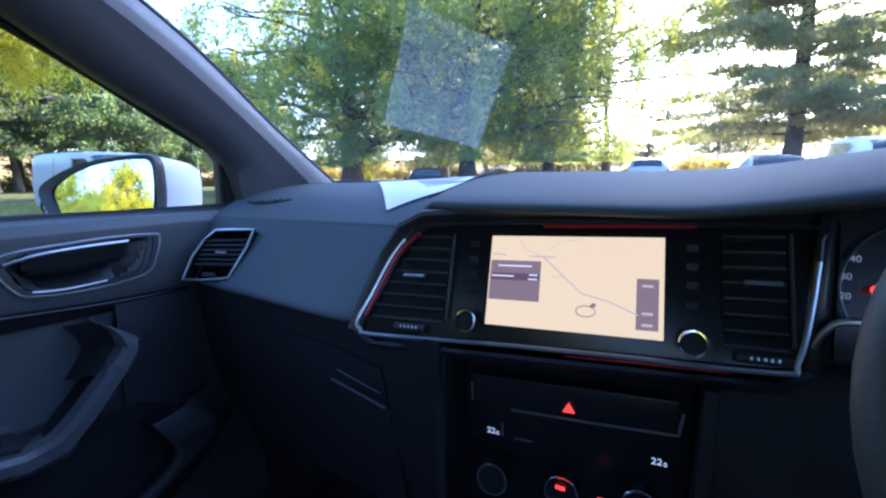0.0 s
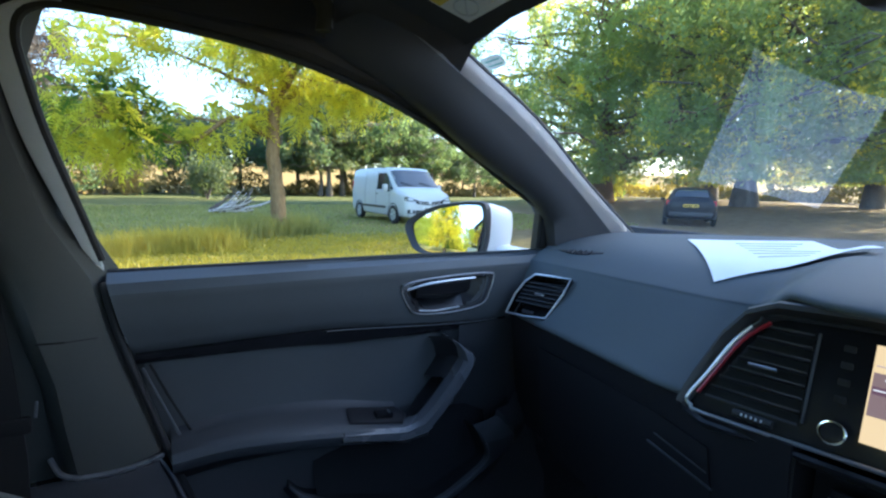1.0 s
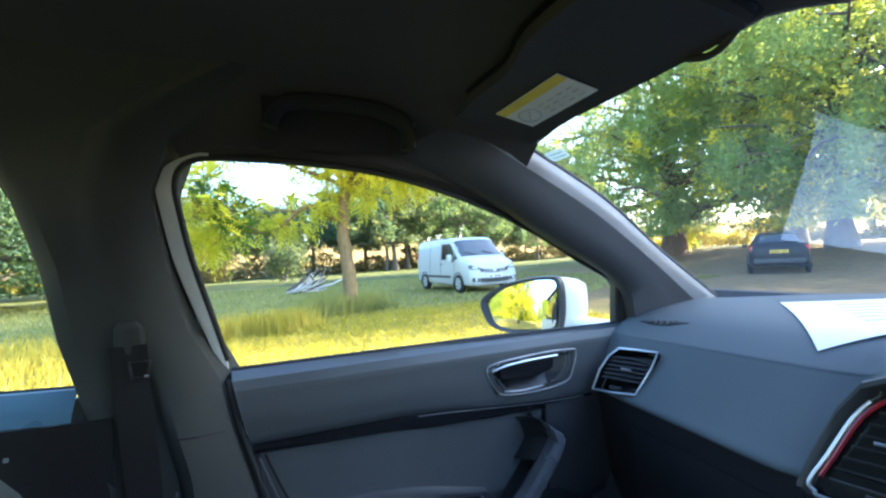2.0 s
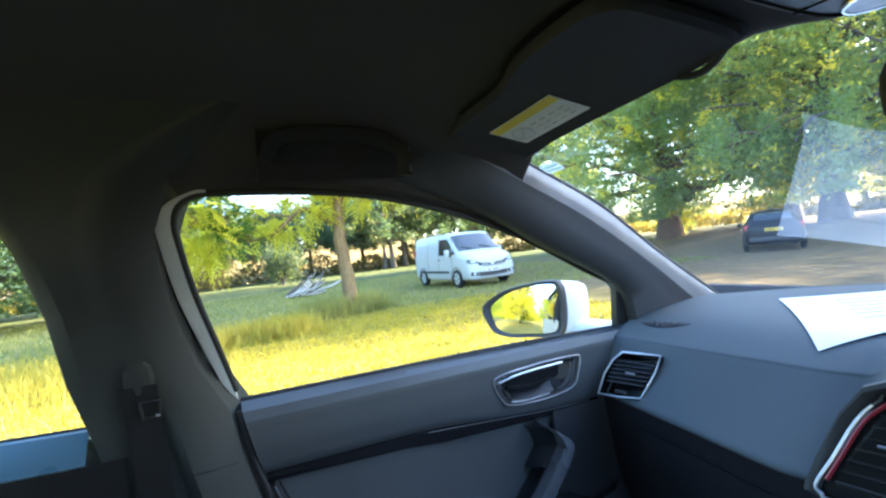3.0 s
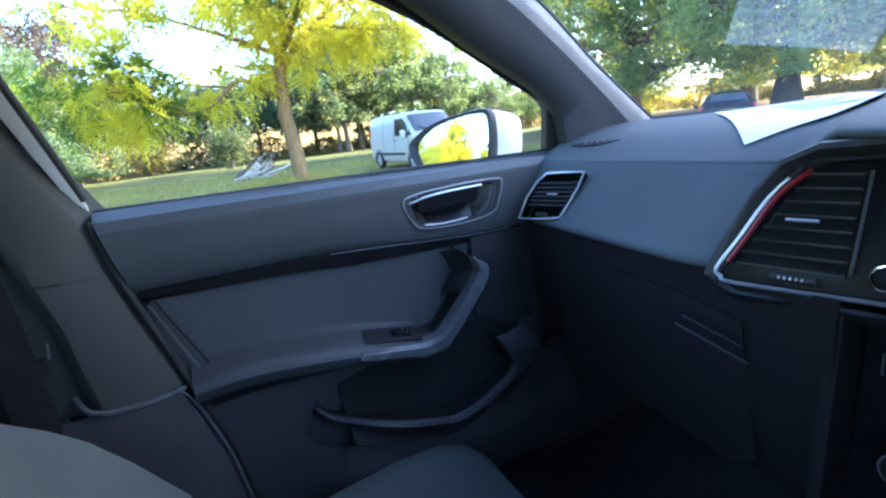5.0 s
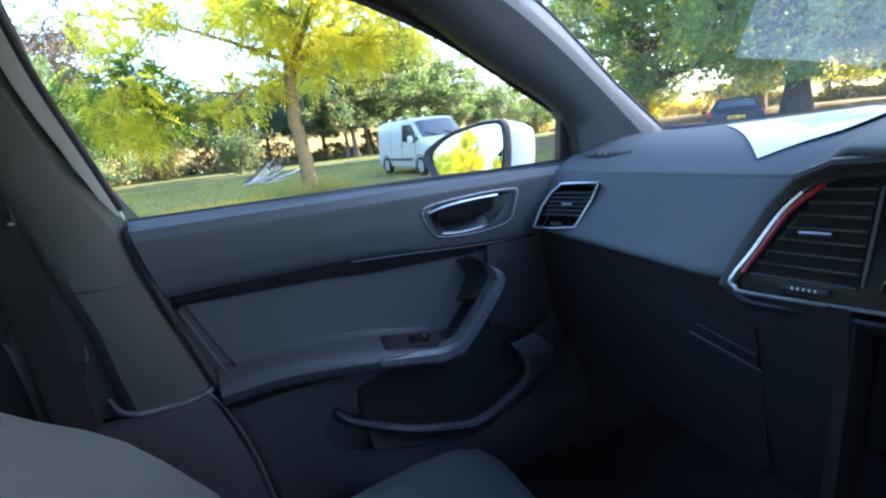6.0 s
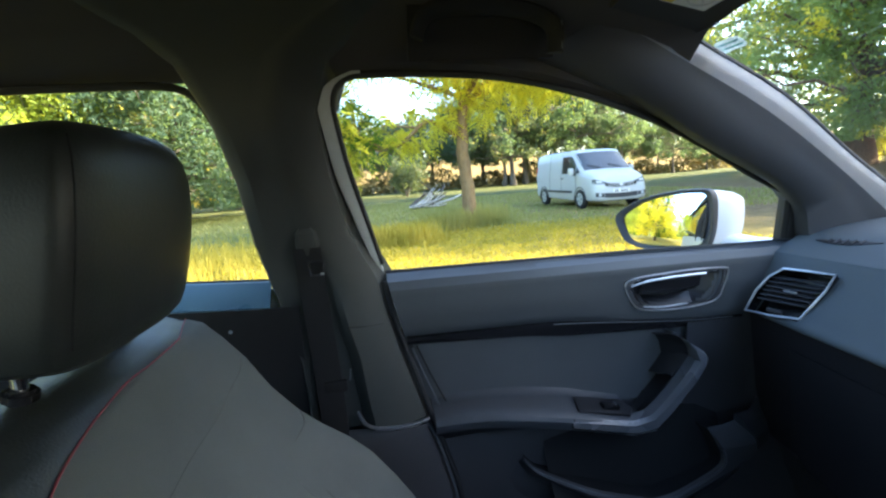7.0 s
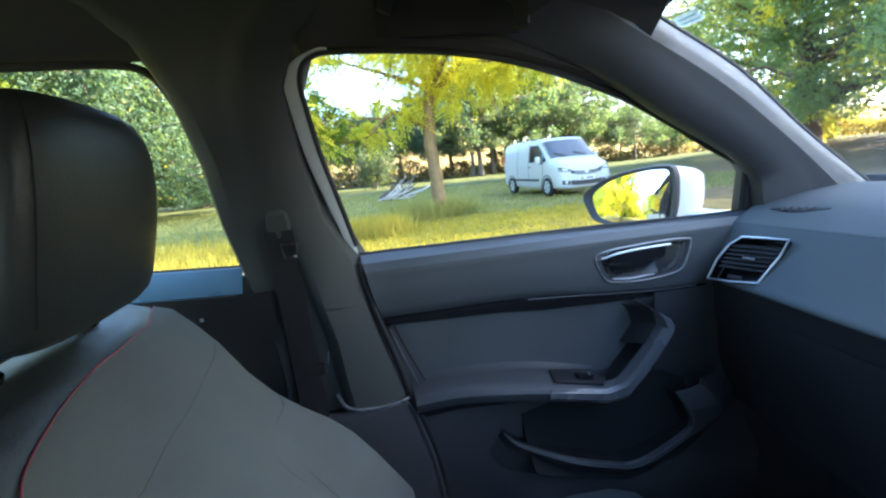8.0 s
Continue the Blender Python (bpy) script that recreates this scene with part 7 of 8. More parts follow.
def build_trees():
    build_field_tree(at(-10.6, 2.15))
    big = "tall broad tree with green and yellowing leaves"
    build_tree("broad_tree", big, at(-20.2, 25.3), 15.5, 2.2, 8.8, 0.62, 44, 78000, 0.115, 1.35, leaf_green, bark_red, 21, 0.7, group="trees ahead", hang=1.5, taper=0.35, crowd=110)
    build_tree("broad_tree", big, at(-12.2, 27.2), 15.5, 2.3, 8.6, 0.52, 50, 86000, 0.115, 1.3, leaf_green, bark_grey, 22, 0.7, group="trees ahead", hang=1.6, taper=0.3, crowd=110)
    build_tree("broad_tree", "tall blue-green tree behind the car park", at(-47.5, 40), 17.5, 2.4, 5.4, 0.45, 34, 26000, 0.17, 1.3, leaf_wood, bark_grey, 23, 0.75, group="trees ahead", hang=0.8, taper=0.3)
    build_tree("broad_tree", "tall tree with yellow autumn leaves behind the others", at(-18.6, 36), 16, 3.0, 6.8, 0.45, 26, 22000, 0.17, 1.5, leaf_autumn, bark_grey, 27, 0.75, group="trees ahead", hang=0.8)
    e = build_tree("weeping_tree", "green tree with thin drooping twigs", at(-7.7, 30.5), 16.5, 2.2, 5.6, 0.36, 48, 66000, 0.105, 1.15, leaf_green, bark_grey, 24, 0.9, group="trees ahead", hang=2.4, taper=-0.45, crowd=90)
    build_tree("weeping_tree", "green tree with high overhanging branches", at(-4.4, 32.5), 11.5, 6.2, 6.6, 0.26, 18, 18000, 0.11, 1.1, leaf_green, bark_grey, 25, 0.9, group="trees ahead", hang=1.6, taper=-0.2, crowd=80)
    build_cedar(at(6.0, 33.5), 27, 31)
    e = build_cedar(at(14, 28), 22, 32)
    e["label"] = "dark cedar with dense lower branches"
    build_tree("sparse_tree", "slender half-bare tree in the distance", at(-3.5, 62), 10.5, 3.0, 3.4, 0.20, 20, 2200, 0.17, 0.9, leaf_autumn, bark_grey, 41, 0.7)
    # wood edge along the stubble field and behind the car
    f = build_tree("hedgerow_tree", "blue-green hedgerow tree at the edge of the field", at(-43, -5), 7.6, 2.4, 4.4, 0.20, 28, 12500, 0.115, 0.9, leaf_dark, bark_grey, 51, 0.6, group="hedgerow trees", hang=0.7, crowd=45)
    g = build_tree("hedgerow_tree", "yellow-green hedgerow tree at the edge of the field", at(-44, 9.5), 9.4, 2.75, 4.2, 0.18, 28, 12500, 0.115, 0.9, leaf_wood, bark_grey, 52, 0.6, group="hedgerow trees", hang=0.7, crowd=45)
    build_tree("copper_tree", "dark purplish-green tree at the end of the hedge", at(-42, -8.6), 13.0, 2.2, 5.2, 0.30, 34, 30000, 0.125, 1.0, leaf_copper, bark_grey, 53, 0.6, group="hedgerow trees", hang=0.9, taper=0.25, crowd=60)
    rng = random.Random(5)
    for x, y, src, s in ((-41, 13.2, g, 1.38), (-46, 2.5, f, 0.98), (-44, 15.5, g, 1.36), (-43, 20.5, g, 1.28), (-43, 25.5, g, 1.06), (-42, 30.5, g, 0.70), (-47, -12, f, 1.1), (-45, -20, g, 0.9), (-44, 36, g, 0.52),
                         (-34, 45, g, 0.6), (-26, 47, g, 0.5), (-57, 12, g, 1.15), (-57, 22, g, 1.2), (-55, 31, g, 0.85), (-58, 3, g, 0.95), (-51, 7, f, 1.12), (-50, -2, f, 1.0), (-50, 18, f, 1.7), (-49, 23.5, f, 1.45), (-48, 28.5, f, 1.0), (-41.5, 12.5, f, 1.0), (-48, 33, f, 0.75), (-50, 12.5, f, 1.3), (1.5, 88, g, 0.75), (9, 84, f, 0.7), (-9, 90, f, 0.6), (5, 78, f, 0.72), (13, 80, f, 0.85), (18, 70, f, 0.9), (24, 66, f, 1.0),
                         (-4.5, 80, f, 0.5), (-20, 50, g, 0.62), (-15, 49, g, 0.58), (-10.5, 50, g, 0.62), (-6.5, 52, g, 0.5), (-24, 52, f, 0.8), (-17.5, 54, f, 0.85), (-12, 55, f, 0.8)):
        m = pose(x, y, ground_z(x, y), 0, 0, rng.uniform(0, 360))
        t = copy_thing(src, m)
        t.scale = (s, s, s)
    build_tree("golden_tree", "full golden tree in low sun behind the car", at(-4.2, -22), 8.5, 0.9, 3.0, 0.22, 26, 24000, 0.12, 1.0, leaf_gold, bark_grey, 63, 0.75, group="trees behind", hang=1.0)
    h = build_tree("dense_tree", "dense dark green tree near the car", at(-22, -9), 9.0, 1.0, 4.8, 0.26, 30, 40000, 0.115, 1.1, leaf_wood, bark_grey, 61, 0.7, group="trees behind", hang=1.2, crowd=90)
    k = build_tree("dense_tree", "sunlit yellow-green tree behind the car", at(-17, -17), 9.0, 0.9, 4.6, 0.24, 30, 36000, 0.115, 1.1, leaf_lime, bark_grey, 62, 0.75, group="trees behind", hang=1.2)
    for x, y, src, s in ((-24.5, -13, h, 1.1), (-13.5, -19.5, k, 1.0), (-20.5, -13.8, k, 0.9), (-33, -9, h, 0.9), (-26, -19, h, 1.15), (-13, -44, k, 1.0), (-6, -52, k, 1.05), (3, -50, k, 1.0), (-20, -25, k, 1.1), (-19, -48, k, 1.1)):
        t = copy_thing(src, pose(x, y, ground_z(x, y), 0, 0, rng.uniform(0, 360)))
        t.scale = (s, s, s)


def build_bush(name, label, base, size, leaves, mat, seed, cat="bush"):
    g = np.random.default_rng(seed)
    th = thing(name, (0, 0, 0), label, cat)
    rng = random.Random(seed)
    bm = bmesh.new()
    tips = []
    for i in range(9):
        az = rng.uniform(0, math.tau)
        tip = Vector((math.cos(az) * size[0] * rng.uniform(0.2, 0.8), math.sin(az) * size[1] * rng.uniform(0.2, 0.8), size[2] * rng.uniform(0.45, 0.95)))
        tube(bm, [(0, 0, -0.05), tip * 0.5 + Vector((0, 0, 0.1)), tip], [0.05, 0.03, 0.01], 5)
        tips.append(tuple(tip))
    part("stems", bm, bark_grey, th)
    tips = np.array(tips)
    pick = g.integers(0, len(tips), leaves)
    pts = tips[pick] + g.normal(size=(leaves, 3)) * np.array(size) * 0.28
    pts[:, 2] = np.abs(pts[:, 2]) + 0.03
    cards("crown", pts, 0.10 * (0.6 + 0.8 * g.random(leaves)), 0.45, mat, th, seed=seed)
    th.location = base
    return th


def build_undergrowth():
    g = np.random.default_rng(77)
    n = 16000
    y = g.uniform(-40, 50, n)
    x = -47.5 + g.normal(size=n) * 0.9 + 1.2 * np.sin(y * 0.23)
    top = 1.5 + 0.4 * np.sin(y * 0.37) + 0.5 * np.sin(y * 1.1)
    z = np.abs(g.random(n)) * np.maximum(0.5, top)
    ob = cards("hedge", np.stack([x, y, z], 1), 0.20 * (0.6 + 0.8 * g.random(n)), 0.45, leaf_hedge, seed=78)
    tagged(ob, "ragged green hedge along the edge of the field", "hedge", kind="stuff")
    n = 16000
    x = g.uniform(-48, 24, n)
    y = 47 + g.normal(size=n) * 0.9
    z = g.random(n) * (1.2 + 0.6 * np.sin(x * 0.4) + 0.4 * np.sin(x * 1.3)) + 0.6
    ob = cards("hedge", np.stack([x, y, z], 1), 0.19 * (0.6 + 0.8 * g.random(n)), 0.45, leaf_autumn, seed=79)
    tagged(ob, "low yellowing hedge beyond the parked cars", "hedge", kind="stuff")
    build_bush("shrub", "round dark green shrub by the field", at(-32, 2.4), (1.5, 1.3, 1.9), 3500, leaf_dark, 81)
    build_bush("shrub", "tangled dark shrub under the hedgerow trees", at(-40, -3.5), (2.6, 3.4, 2.0), 5000, leaf_hedge, 82)
    build_bush("shrub", "low brown-green shrub below the tall trees", at(-24.5, 33), (1.5, 1.5, 1.5), 2500, leaf_autumn, 84)
    build_bush("shrub", "green shrub below the tall trees", at(-21.5, 27.5), (1.2, 1.0, 1.1), 2200, leaf_gold, 85)


def build_grass():
    g = np.random.default_rng(91)

    def blades(name, x, y, h, w, mat, label, lean_amt, seed):
        n = len(x)
        rr = np.random.default_rng(seed)
        z = np.array([ground_z(a, b) for a, b in zip(x, y)])
        base = np.stack([x, y, z - 0.01], 1)
        az = rr.uniform(0, math.tau, n)
        side = np.stack([np.cos(az), np.sin(az), np.zeros(n)], 1) * w[:, None]
        bend = np.stack([rr.normal(size=n), rr.normal(size=n), np.zeros(n)], 1) * (h * lean_amt)[:, None]
        up = np.stack([np.zeros(n), np.zeros(n), h], 1)
        v = np.stack([base - side, base + side, base + up * 0.6 + bend * 0.35 + side * 0.7, base + up * 0.6 + bend * 0.35 - side * 0.7, base + up + bend], 1).reshape(-1, 3)
        k = np.arange(n)[:, None] * 5
        me = bpy.data.meshes.new(name)
        f4 = (k + [0, 1, 2, 3]).tolist()
        f3 = (k + [3, 2, 4]).tolist()
        me.from_pydata(v.tolist(), [], f4 + f3)
        me.materials.append(mat)
        tagged(new(name, me), label, "grass", kind="stuff")
    n = 60000
    x, y = g.uniform(-9.6, -2.2, n) + 0.5 * np.sin(np.arange(n)), g.uniform(-8, 5.5, n)
    blades("grass", x, y, 0.02 + 0.06 * g.random(n), 0.007 + 0.006 * g.random(n), blade_dry_sunlit, "short uneven dry grass beside the car, sunlight put into its gold", 0.5, 92)
    n = 30000
    x, y = g.uniform(-24, -9.4, n), g.uniform(-10, 14, n)
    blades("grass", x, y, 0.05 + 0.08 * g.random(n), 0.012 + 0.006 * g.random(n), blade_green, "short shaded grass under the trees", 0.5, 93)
    cx = np.array([-8.7, -8.5, -8.9, -8.6, -8.8, -8.4, -8.6])
    cy = np.array([0.0, 0.35, 0.55, 0.75, -0.3, -0.7, -1.6])
    p = g.integers(0, len(cx), 5200)
    x, y = cx[p] + g.normal(size=5200) * 0.20, cy[p] + g.normal(size=5200) * 0.20
    blades("tall_grass", x, y, 0.12 + 0.32 * g.random(5200) ** 1.6, 0.006 + 0.004 * g.random(5200), blade_gold, "clump of tall dry golden grass", 0.25, 94)
    p = g.integers(0, 5, 3500)
    cx2, cy2 = np.array([-10.2, -10.9, -10.4, -11.2, -10.0]), np.array([1.7, 2.4, 2.6, 1.6, 1.2])
    x, y = cx2[p] + g.normal(size=3500) * 0.28, cy2[p] + g.normal(size=3500) * 0.3
    blades("tall_grass", x, y, 0.2 + 0.35 * g.random(3500), 0.006 + 0.004 * g.random(3500), blade_green, "tall grass round the foot of the tree", 0.3, 95)
    n = 9000
    x, y = -7.6 + g.normal(size=n) * 1.3, -4.8 + g.normal(size=n) * 1.6
    blades("tall_grass", x, y, 0.10 + 0.22 * g.random(n), 0.005 + 0.003 * g.random(n), blade_gold, "rough golden grass behind the car door", 0.3, 96)


def build_branch_pile():
    rng = random.Random(12)
    o = at(-18.2, 2.25)
    th = thing("branch_pile", o, "heap of pale dead branches on the grass", "branch pile")
    for k in range(34):
        bm = bmesh.new()
        # most of the poles lean one way over a low heap
        a = o + Vector((rng.uniform(-0.5, 0.5), rng.uniform(-0.95, 0.2), 0.04 + rng.uniform(0, 0.08)))
        ln = rng.uniform(0.6, 1.35)
        d = Vector((rng.uniform(-0.6, 0.6), rng.uniform(0.4, 1.0), rng.uniform(0.05, 0.62))).normalized()
        p = [a + d * ln * f + Vector((rng.uniform(-1, 1), rng.uniform(-1, 1), rng.uniform(-0.5, 0.5))) * 0.05 for f in (0, 0.33, 0.66, 1)]
        for q in p:
            q.z = max(q.z, o.z + 0.03)
        r = rng.uniform(0.012, 0.055)
        tube(bm, p, [r, r * 0.9, r * 0.8, r * 0.5], 6)
        part("branch", bm, dead_wood if k % 3 else bark_grey, th)
    for k in range(7):
        bm = bmesh.new()
        a = o + Vector((rng.uniform(-0.4, 0.4), rng.uniform(0.0, 0.6), 0.05))
        d = Vector((rng.uniform(-0.5, 0.5), rng.uniform(-0.9, -0.2), rng.uniform(0.5, 1.0))).normalized()
        tube(bm, [a, a + d * 0.5 + Vector((0, 0.05, 0)), a + d * rng.uniform(0.8, 1.3)], [0.014, 0.010, 0.004], 5)
        part("twig", bm, bark_grey, th)
    bm = bmesh.new()
    tube(bm, [o + Vector((0, 0.35, 0.1)), o + Vector((0.05, -0.05, 0.75)), o + Vector((0.1, -0.5, 1.2))], [0.035, 0.025, 0.008], 6)
    part("branch", bm, bark_grey, th)


# ---------------------------------------------------------------- vehicles outside
def car_ring(st, w_out=0.0):
    y, zb, wl, zs, wb, zr, wr = st
    half = [(0.0, zb), (wl * 0.80, zb), (wl * 0.96, zb + 0.04), (wl, zb + 0.16), (wl, zb + (zs - zb) * 0.55), (wb + (wl - wb) * 0.4, zs - 0.06), (wb, zs), (wb + (wr - wb) * 0.5, zs + (zr - zs) * 0.5),
            (wr, zr - min(0.10, (zr - zs) * 0.22)), (wr * 0.93, zr - min(0.03, (zr - zs) * 0.08)), (wr * 0.6, zr), (0.0, zr + 0.008)]
    return [Vector((x, y, z)) for x, z in half] + [Vector((-x, y, z)) for x, z in half[-2:0:-1]]


def car_at(stations, y, col):
    return float(np.interp(y, [s[0] for s in stations], [s[col] for s in stations]))


def side_point(stations, y, f, out):
    """On the glasshouse side at length y, height share f between belt and roof."""
    zs, wb, zr, wr = (car_at(stations, y, c) for c in (3, 4, 5, 6))
    return Vector((wb + (wr - wb) * f + out, y, zs + (zr - zs) * f))


def build_vehicle(name, label, stations, paint, wheels, side_panes, front_pane, rear_pane, category="car", wheel_r=0.31, front_w=0.9, group=""):
    th = thing(name, (0, 0, 0), label, category, group)
    bm = bmesh.new()
    grid(bm, [car_ring(s) for s in stations], closed=True)
    part("body", bm, paint, th, sharp=0.75)
    for sx in (1, -1):
        for y0, y1, f0, f1 in side_panes:
            rows = []
            for y in np.linspace(y0, y1, 6):
                rows.append([side_point(stations, y, f, 0.008) for f in np.linspace(f0, f1, 4)])
            rows = [[Vector((p.x * sx, p.y, p.z)) for p in r] for r in rows]
            bm = bmesh.new()
            grid(bm, rows, thick=0.003)
            part("side_window", bm, pane_dark, th)
    for pane, nm in ((front_pane, "windscreen"), (rear_pane, "rear_window")):
        if pane:
            rows = []
            for y in np.linspace(pane[0], pane[1], 7):
                zs, zr, wr = (car_at(stations, y, c) for c in (3, 5, 6))
                row = []
                for k in np.linspace(-1, 1, 13):
                    x = abs(k) * wr * pane[2]
                    zz = np.interp(x, (0, wr * 0.6, wr * 0.93, wr), (zr + 0.008, zr, zr - min(0.03, (zr - zs) * 0.08), zr - min(0.10, (zr - zs) * 0.22)))
                    row.append(Vector((math.copysign(x, k), y + (0.008 if nm == "windscreen" else -0.008), zz + 0.010)))
                rows.append(row)
            bm = bmesh.new()
            grid(bm, rows, thick=0.004)
            part(nm, bm, pane_dark, th)
    for y in wheels:
        w = car_at(stations, y, 2)
        for sx in (1, -1):
            c = Vector((sx * (w - 0.062), y, wheel_r))
            bm = bmesh.new()
            ring(bm, c, (1, 0, 0), wheel_r - 0.085, 0.09, 36, 12)
            wheel = part("wheel", bm, rubber, th, "black rubber tyre")
            bm = bmesh.new()
            disc(bm, c + Vector((sx * 0.05, 0, 0)), (1, 0, 0), wheel_r * 0.62, 0.05, 28, 0.01)
            part("rim", bm, silver_paint, wheel, "silver alloy rim")
            for k in range(5):
                bm = bmesh.new()
                a = k * math.tau / 5
                o = Vector((sx * 0.082, math.cos(a) * wheel_r * 0.36, math.sin(a) * wheel_r * 0.36))
                box(bm, c + o, (0.006, 0.035, 0.10), Euler((a - math.pi / 2, 0, 0)).to_matrix(), 0.002, 1)
                part("rim_gap", bm, rubber, wheel)
            bm = bmesh.new()
            tube(bm, [Vector((sx * (w + 0.002), y + (wheel_r + 0.035) * math.cos(a), wheel_r + (wheel_r + 0.035) * math.sin(a))) for a in np.linspace(-0.3, math.pi + 0.3, 18)], 0.016, 8)
            part("wheel_arch", bm, rubber, th)
    return th


pane_dark = surface("pane_dark", (0.018, 0.024, 0.030), 0.09, vary=0.3, scale=2, fine=20, bump=0.0, coat=0.4, spec=0.6)

VAN = [(-2.12, 0.38, 0.80, 0.95, 0.85, 1.70, 0.74), (-2.08, 0.31, 0.89, 1.00, 0.90, 1.80, 0.80), (-1.6, 0.28, 0.91, 1.05, 0.91, 1.85, 0.815), (0.0, 0.26, 0.915, 1.05, 0.91, 1.86, 0.815), (0.66, 0.26, 0.915, 1.05, 0.905, 1.835, 0.80),
       (0.80, 0.26, 0.915, 1.05, 0.90, 1.77, 0.79), (1.05, 0.26, 0.915, 1.06, 0.895, 1.55, 0.79), (1.30, 0.26, 0.915, 1.06, 0.885, 1.32, 0.80), (1.43, 0.26, 0.91, 1.05, 0.875, 1.20, 0.80), (1.49, 0.26, 0.91, 1.04, 0.87, 1.17, 0.775),
       (1.78, 0.26, 0.905, 0.99, 0.85, 1.095, 0.74), (1.97, 0.26, 0.885, 0.94, 0.82, 1.02, 0.72), (2.06, 0.26, 0.86, 0.86, 0.79, 0.93, 0.70), (2.13, 0.28, 0.80, 0.72, 0.74, 0.78, 0.66), (2.16, 0.32, 0.70, 0.58, 0.64, 0.62, 0.54)]
HATCH = [(-2.02, 0.36, 0.66, 0.75, 0.66, 0.92, 0.56), (-1.97, 0.30, 0.80, 0.86, 0.78, 0.99, 0.66), (-1.86, 0.27, 0.86, 0.92, 0.82, 1.10, 0.66), (-1.62, 0.25, 0.89, 0.94, 0.84, 1.34, 0.60), (-1.35, 0.24, 0.895, 0.94, 0.85, 1.42, 0.60), (-0.5, 0.23, 0.90, 0.93, 0.86, 1.47, 0.62),
         (0.1, 0.23, 0.90, 0.92, 0.86, 1.43, 0.62), (0.6, 0.23, 0.90, 0.91, 0.855, 1.20, 0.66), (0.95, 0.23, 0.90, 0.90, 0.85, 0.99, 0.74), (1.5, 0.23, 0.88, 0.82, 0.80, 0.88, 0.68), (1.88, 0.24, 0.82, 0.70, 0.72, 0.76, 0.58), (2.02, 0.30, 0.64, 0.58, 0.58, 0.62, 0.46)]


def slab(parent, name, c, size, mat, turn=None, bevel=0.01, label=""):
    bm = bmesh.new()
    box(bm, c, size, turn, bevel)
    return part(name, bm, mat, parent, label)


def build_van():
    th = build_vehicle("white_van", "white small panel van parked on the grass", VAN, van_paint, (-1.38, 1.375), (), (0.82, 1.42, 0.955), None, "van", 0.325)
    body = [c for c in th.children if c.name.startswith("body")][0].data
    tree = BVHTree.FromPolygons([v.co for v in body.vertices], [p.vertices[:] for p in body.polygons])

    def nose(x, z, out=0.008):
        hit = tree.ray_cast(Vector((x, 5, z)), Vector((0, -1, 0)))
        return hit[0] + Vector((0, out, 0)) if hit[0] else Vector((x, 1.9, z))

    def flank(y, z, sx, out=0.008):
        hit = tree.ray_cast(Vector((sx * 5, y, z)), Vector((-sx, 0, 0)))
        return hit[0] + Vector((sx * out, 0, 0)) if hit[0] else Vector((sx * 0.9, y, z))

    def patch(name, lines, mat, label="", thick=0.012, parent=th):
        """A skin laid over the bodywork through lines of points."""
        bm = bmesh.new()
        grid(bm, lines, thick=thick)
        return part(name, bm, mat, parent, label)
    for sx in (1, -1):
        # cab door glass with a raked front edge, and the small quarter pane before it
        rows = []
        for t in np.linspace(0, 1, 9):
            y = 0.14 + 0.88 * t
            top = 1.655 if t < 0.66 else 1.655 - 0.28 * (t - 0.66) / 0.34
            rows.append([flank(y, z, sx) for z in np.linspace(1.115, top, 5)])
        patch("side_window", rows, pane_dark)
        rows = [[flank(1.06 + 0.20 * t, z, sx) for z in np.linspace(1.115, 1.35 - 0.17 * t, 4)] for t in np.linspace(0, 1, 4)]
        patch("quarter_window", rows, pane_dark)
        rows = [[flank(-2.02 + 3.0 * t, z, sx, 0.016) for z in np.linspace(0.50, 0.575, 3)] for t in np.linspace(0.27, 0.955, 24)]
        patch("side_moulding", rows, hard_plastic, "black side moulding", 0.014)
        # headlight sweeping round the wing
        rows = []
        for t in np.linspace(0, 1, 9):
            x = 0.845 - 0.40 * t
            low, high = 0.775 - 0.02 * t, 0.925 - 0.115 * t ** 1.4
            rows.append([nose(sx * x, z, 0.010) for z in np.linspace(low, high, 4)])
        lamp = patch("headlight", rows, lens_dark, "swept grey headlight")
        rows = [[nose(sx * (0.76 - 0.16 * t), z, 0.024) for z in np.linspace(0.80, 0.875 - 0.02 * t, 3)] for t in np.linspace(0, 1, 4)]
        patch("reflector", rows, lens_clear, "bright reflector", 0.006, lamp)
        rows = [[nose(sx * (0.80 - 0.26 * t), z, 0.010) for z in np.linspace(0.40 - 0.02 * t, 0.52 - 0.03 * t, 3)] for t in np.linspace(0, 1, 5)]
        fog = patch("fog_light_recess", rows, hard_plastic, "black fog light recess")
        bm = bmesh.new()
        disc(bm, nose(sx * 0.68, 0.455, 0.022), (0, 1, 0), 0.05, 0.02, 18, 0.004)
        part("fog_light", bm, lens_clear, fog)
        slab(th, "door_handle", flank(0.16, 0.965, sx, 0.016), (0.03, 0.16, 0.035), hard_plastic, None, 0.01)
        slab(th, "rear_light", (sx * 0.83, -2.09, 1.15), (0.10, 0.10, 0.46), lens_red, None, 0.02)
        m = slab(th, "wing_mirror", (sx * 1.03, 1.03, 1.17), (0.17, 0.12, 0.23), van_paint, None, 0.045)
        slab(m, "mirror_arm", (sx * 0.92, 1.05, 1.08), (0.16, 0.06, 0.06), hard_plastic, None, 0.015)
        for y0, z0, z1 in ((0.06, 0.36, 1.72), (1.10, 0.66, 1.08), (-0.86, 0.36, 1.72)):
            bm = bmesh.new()
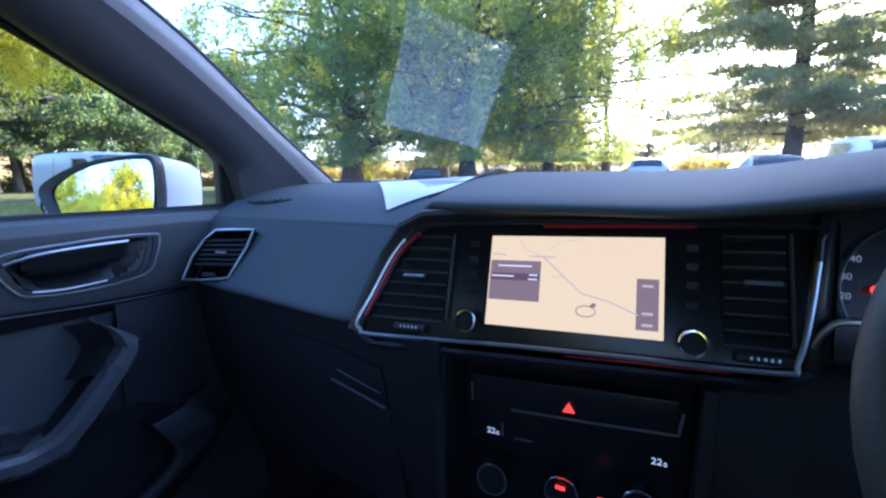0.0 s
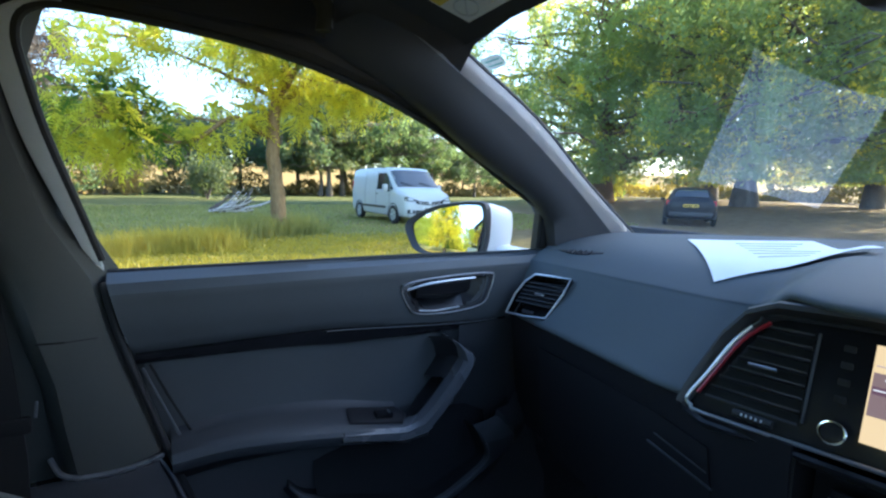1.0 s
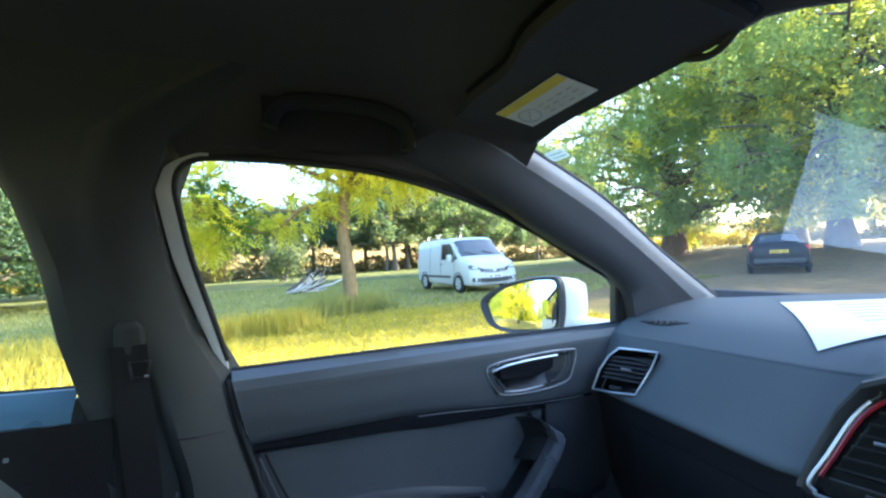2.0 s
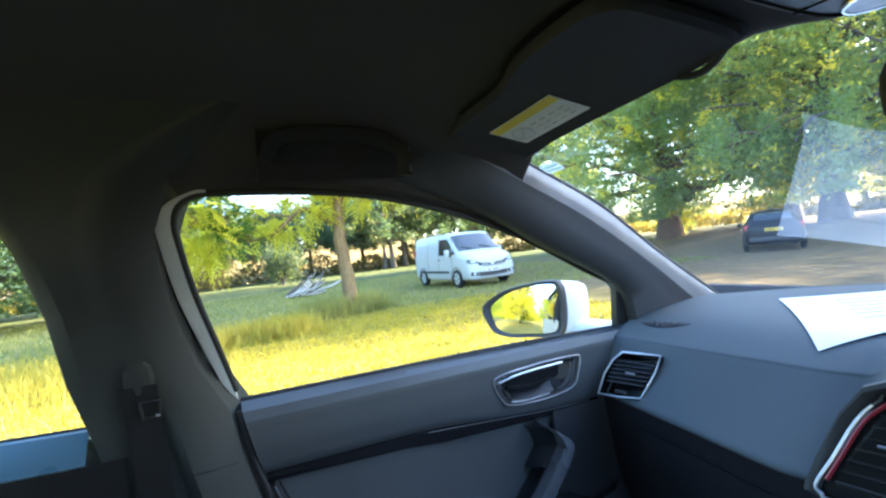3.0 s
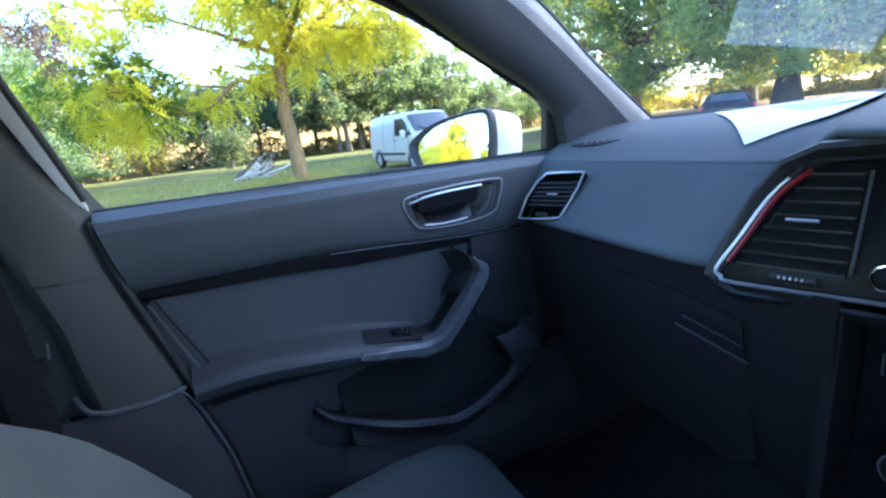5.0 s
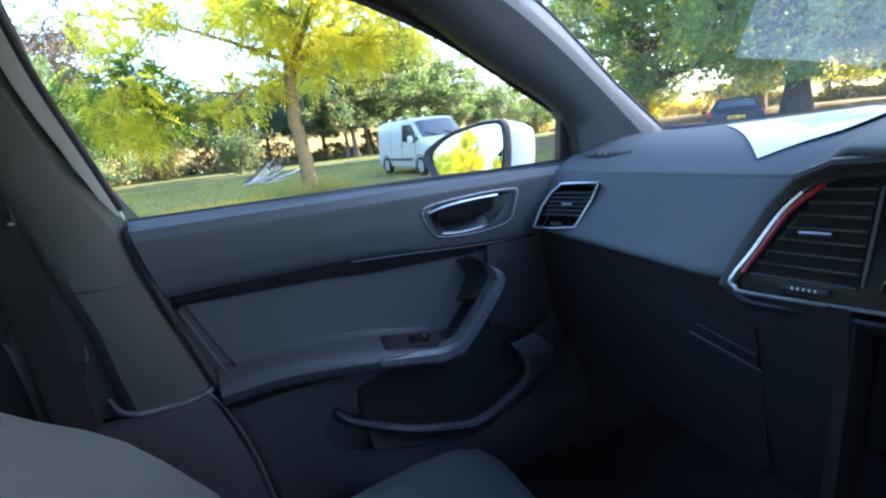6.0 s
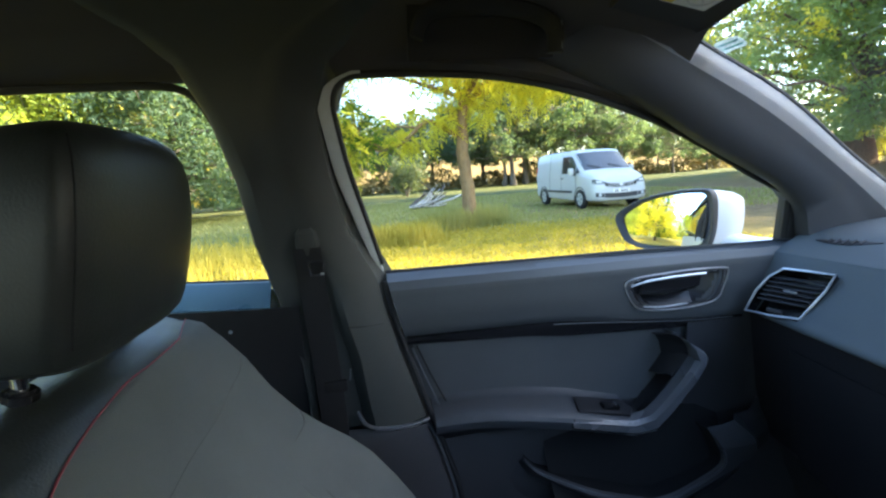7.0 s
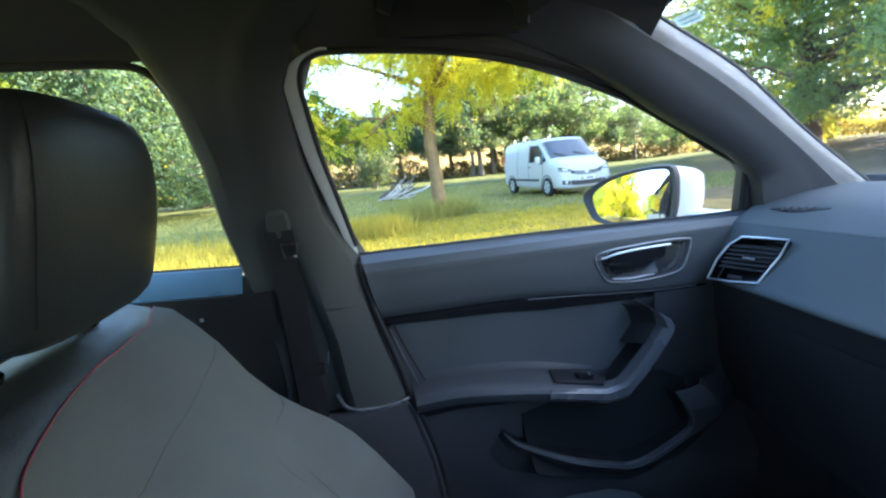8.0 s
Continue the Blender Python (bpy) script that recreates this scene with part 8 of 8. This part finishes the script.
            tube(bm, [flank(y0 + (0.0 if z < 1.1 else 0.02), z, sx, 0.001) for z in np.linspace(z0, z1, 7)], 0.006, 5)
            part("door_gap", bm, rubber, th)
        bm = bmesh.new()
        tube(bm, [flank(y, 1.01, sx, 0.002) for y in np.linspace(-2.0, -0.1, 9)], 0.005, 5)
        part("pressed_line", bm, van_paint, th)
    # dark grille smiling between the headlights, badge, plate and black lower intake
    xs = np.linspace(-0.50, 0.50, 13)
    rows = [[nose(x, 0.655 + 0.105 * s + 0.05 * (abs(x) / 0.50) ** 2, 0.012) for x in xs] for s in (0, 0.5, 1)]
    grille = patch("grille", rows, gloss_black, "black upper grille", 0.02)
    for k in range(3):
        bm = bmesh.new()
        tube(bm, [nose(x, 0.68 + 0.03 * k + 0.05 * (abs(x) / 0.50) ** 2, 0.026) for x in xs[1:-1]], 0.005, 5)
        part("grille_bar", bm, satin, grille)
    bm = bmesh.new()
    disc(bm, nose(0, 0.735, 0.034), (0, 1, 0.25), 0.055, 0.02, 22, 0.004)
    part("badge", bm, satin, th)
    xs = np.linspace(-0.52, 0.52, 13)
    rows = [[nose(x, 0.345 + 0.135 * s + 0.02 * (abs(x) / 0.52) ** 2, 0.012) for x in xs] for s in (0, 0.5, 1)]
    patch("lower_intake", rows, hard_plastic, "black lower intake", 0.02)
    c = nose(0, 0.545, 0.020)
    pl = slab(th, "number_plate", c, (0.52, 0.012, 0.11), plate_white, None, 0.004)
    for k in range(7):
        if k != 4:
            slab(pl, "plate_bar", c + Vector((-0.19 + 0.063 * k, 0.008, 0)), (0.036, 0.004, 0.065), gloss_black, None, 0.001)
    for k in (-1, 1):
        bm = bmesh.new()
        a, b = (0.34 * k - 0.12, 1.42), (0.34 * k + 0.26, 1.29)
        tube(bm, [(x, y + 0.015, car_at(VAN, y, 5) + 0.035) for x, y in (a, b)], 0.012, 5)
        part("wiper", bm, rubber, th)
    for sx in (1, -1):
        bm = bmesh.new()
        tube(bm, [(sx * 0.70, y, car_at(VAN, y, 5) - 0.015) for y in np.linspace(-1.9, 0.4, 8)], 0.010, 6)
        part("roof_channel", bm, rubber, th)
    yaw = 1.0 - 90
    mid = Vector((-14.42, 7.08, 0))
    th.matrix_basis = pose(mid.x, mid.y, ground_z(mid.x, mid.y) + 0.01, 0, 0, yaw)


def build_hatch(name, label, paint, m, scale=1.0, tall=1.0):
    th = build_vehicle(name, label, HATCH, paint, (-1.27, 1.30), ((-1.30, -0.30, 0.10, 0.84), (-0.22, 0.52, 0.10, 0.84)), (0.16, 0.88, 0.88), (-1.50, -1.86, 0.86), "car", 0.315)
    for sx in (1, -1):
        rows = [[Vector((sx * (0.835 - 0.26 * t), -1.945 - 0.075 * t + 0.05 * s, 0.80 + 0.17 * s)) for s in (0, 0.5, 1)] for t in np.linspace(0, 1, 4)]
        bm = bmesh.new()
        grid(bm, rows, thick=0.02)
        part("tail_light", bm, lens_red, th, "red tail light")
        rows = [[Vector((sx * (0.80 - 0.26 * t), 1.74 + 0.18 * t, 0.64 + 0.14 * s * (1 - 0.3 * t))) for s in (0, 0.5, 1)] for t in np.linspace(0, 1, 4)]
        bm = bmesh.new()
        grid(bm, rows, thick=0.02)
        part("headlight", bm, lens_clear, th)
        slab(th, "wing_mirror", (sx * 0.97, 0.55, 0.98), (0.16, 0.10, 0.13), paint, None, 0.03)
        slab(th, "door_handle", (sx * 0.905, -0.30, 0.84), (0.03, 0.15, 0.03), paint, None, 0.01)
    slab(th, "rear_bumper", (0, -1.99, 0.46), (1.44, 0.10, 0.16), hard_plastic, None, 0.03)
    pl = slab(th, "number_plate", (0, -2.035, 0.78), (0.52, 0.012, 0.11), plate_yellow, Euler((radians(8), 0, 0)).to_matrix(), 0.004)
    for k in range(7):
        if k != 4:
            slab(pl, "plate_bar", (-0.19 + 0.063 * k, -2.043, 0.78), (0.036, 0.004, 0.065), gloss_black, None, 0.001)
    slab(th, "rear_badge", (0, -1.985, 0.92), (0.09, 0.015, 0.05), satin, None, 0.006)
    th.matrix_basis = m
    th.scale = (scale, scale, scale * tall)
    return th


build_ground()
build_trees()
build_undergrowth()
build_grass()
build_branch_pile()
build_van()
z = ground_z
build_hatch("hatchback", "dark hatchback with a yellow rear plate in the shade", black_paint, pose(-9.5, 16.9, z(-9.5, 16.9), 0, 0, 32), 0.92)
build_hatch("parked_car", "silver parked car seen above the dashboard", silver_paint, pose(-1.0, 22.5, z(-1.0, 22.5), 0, 0, -3))
build_hatch("parked_car", "pale silver parked car with tall roof", silver_paint, pose(2.1, 15.2, z(2.1, 15.2), 0, 0, 4), 1.0, 1.02)
build_hatch("parked_car", "white parked car close ahead in low sun", white_paint, pose(2.95, 10.2, z(2.95, 10.2), 0, 0, 2), 1.02, 1.06)
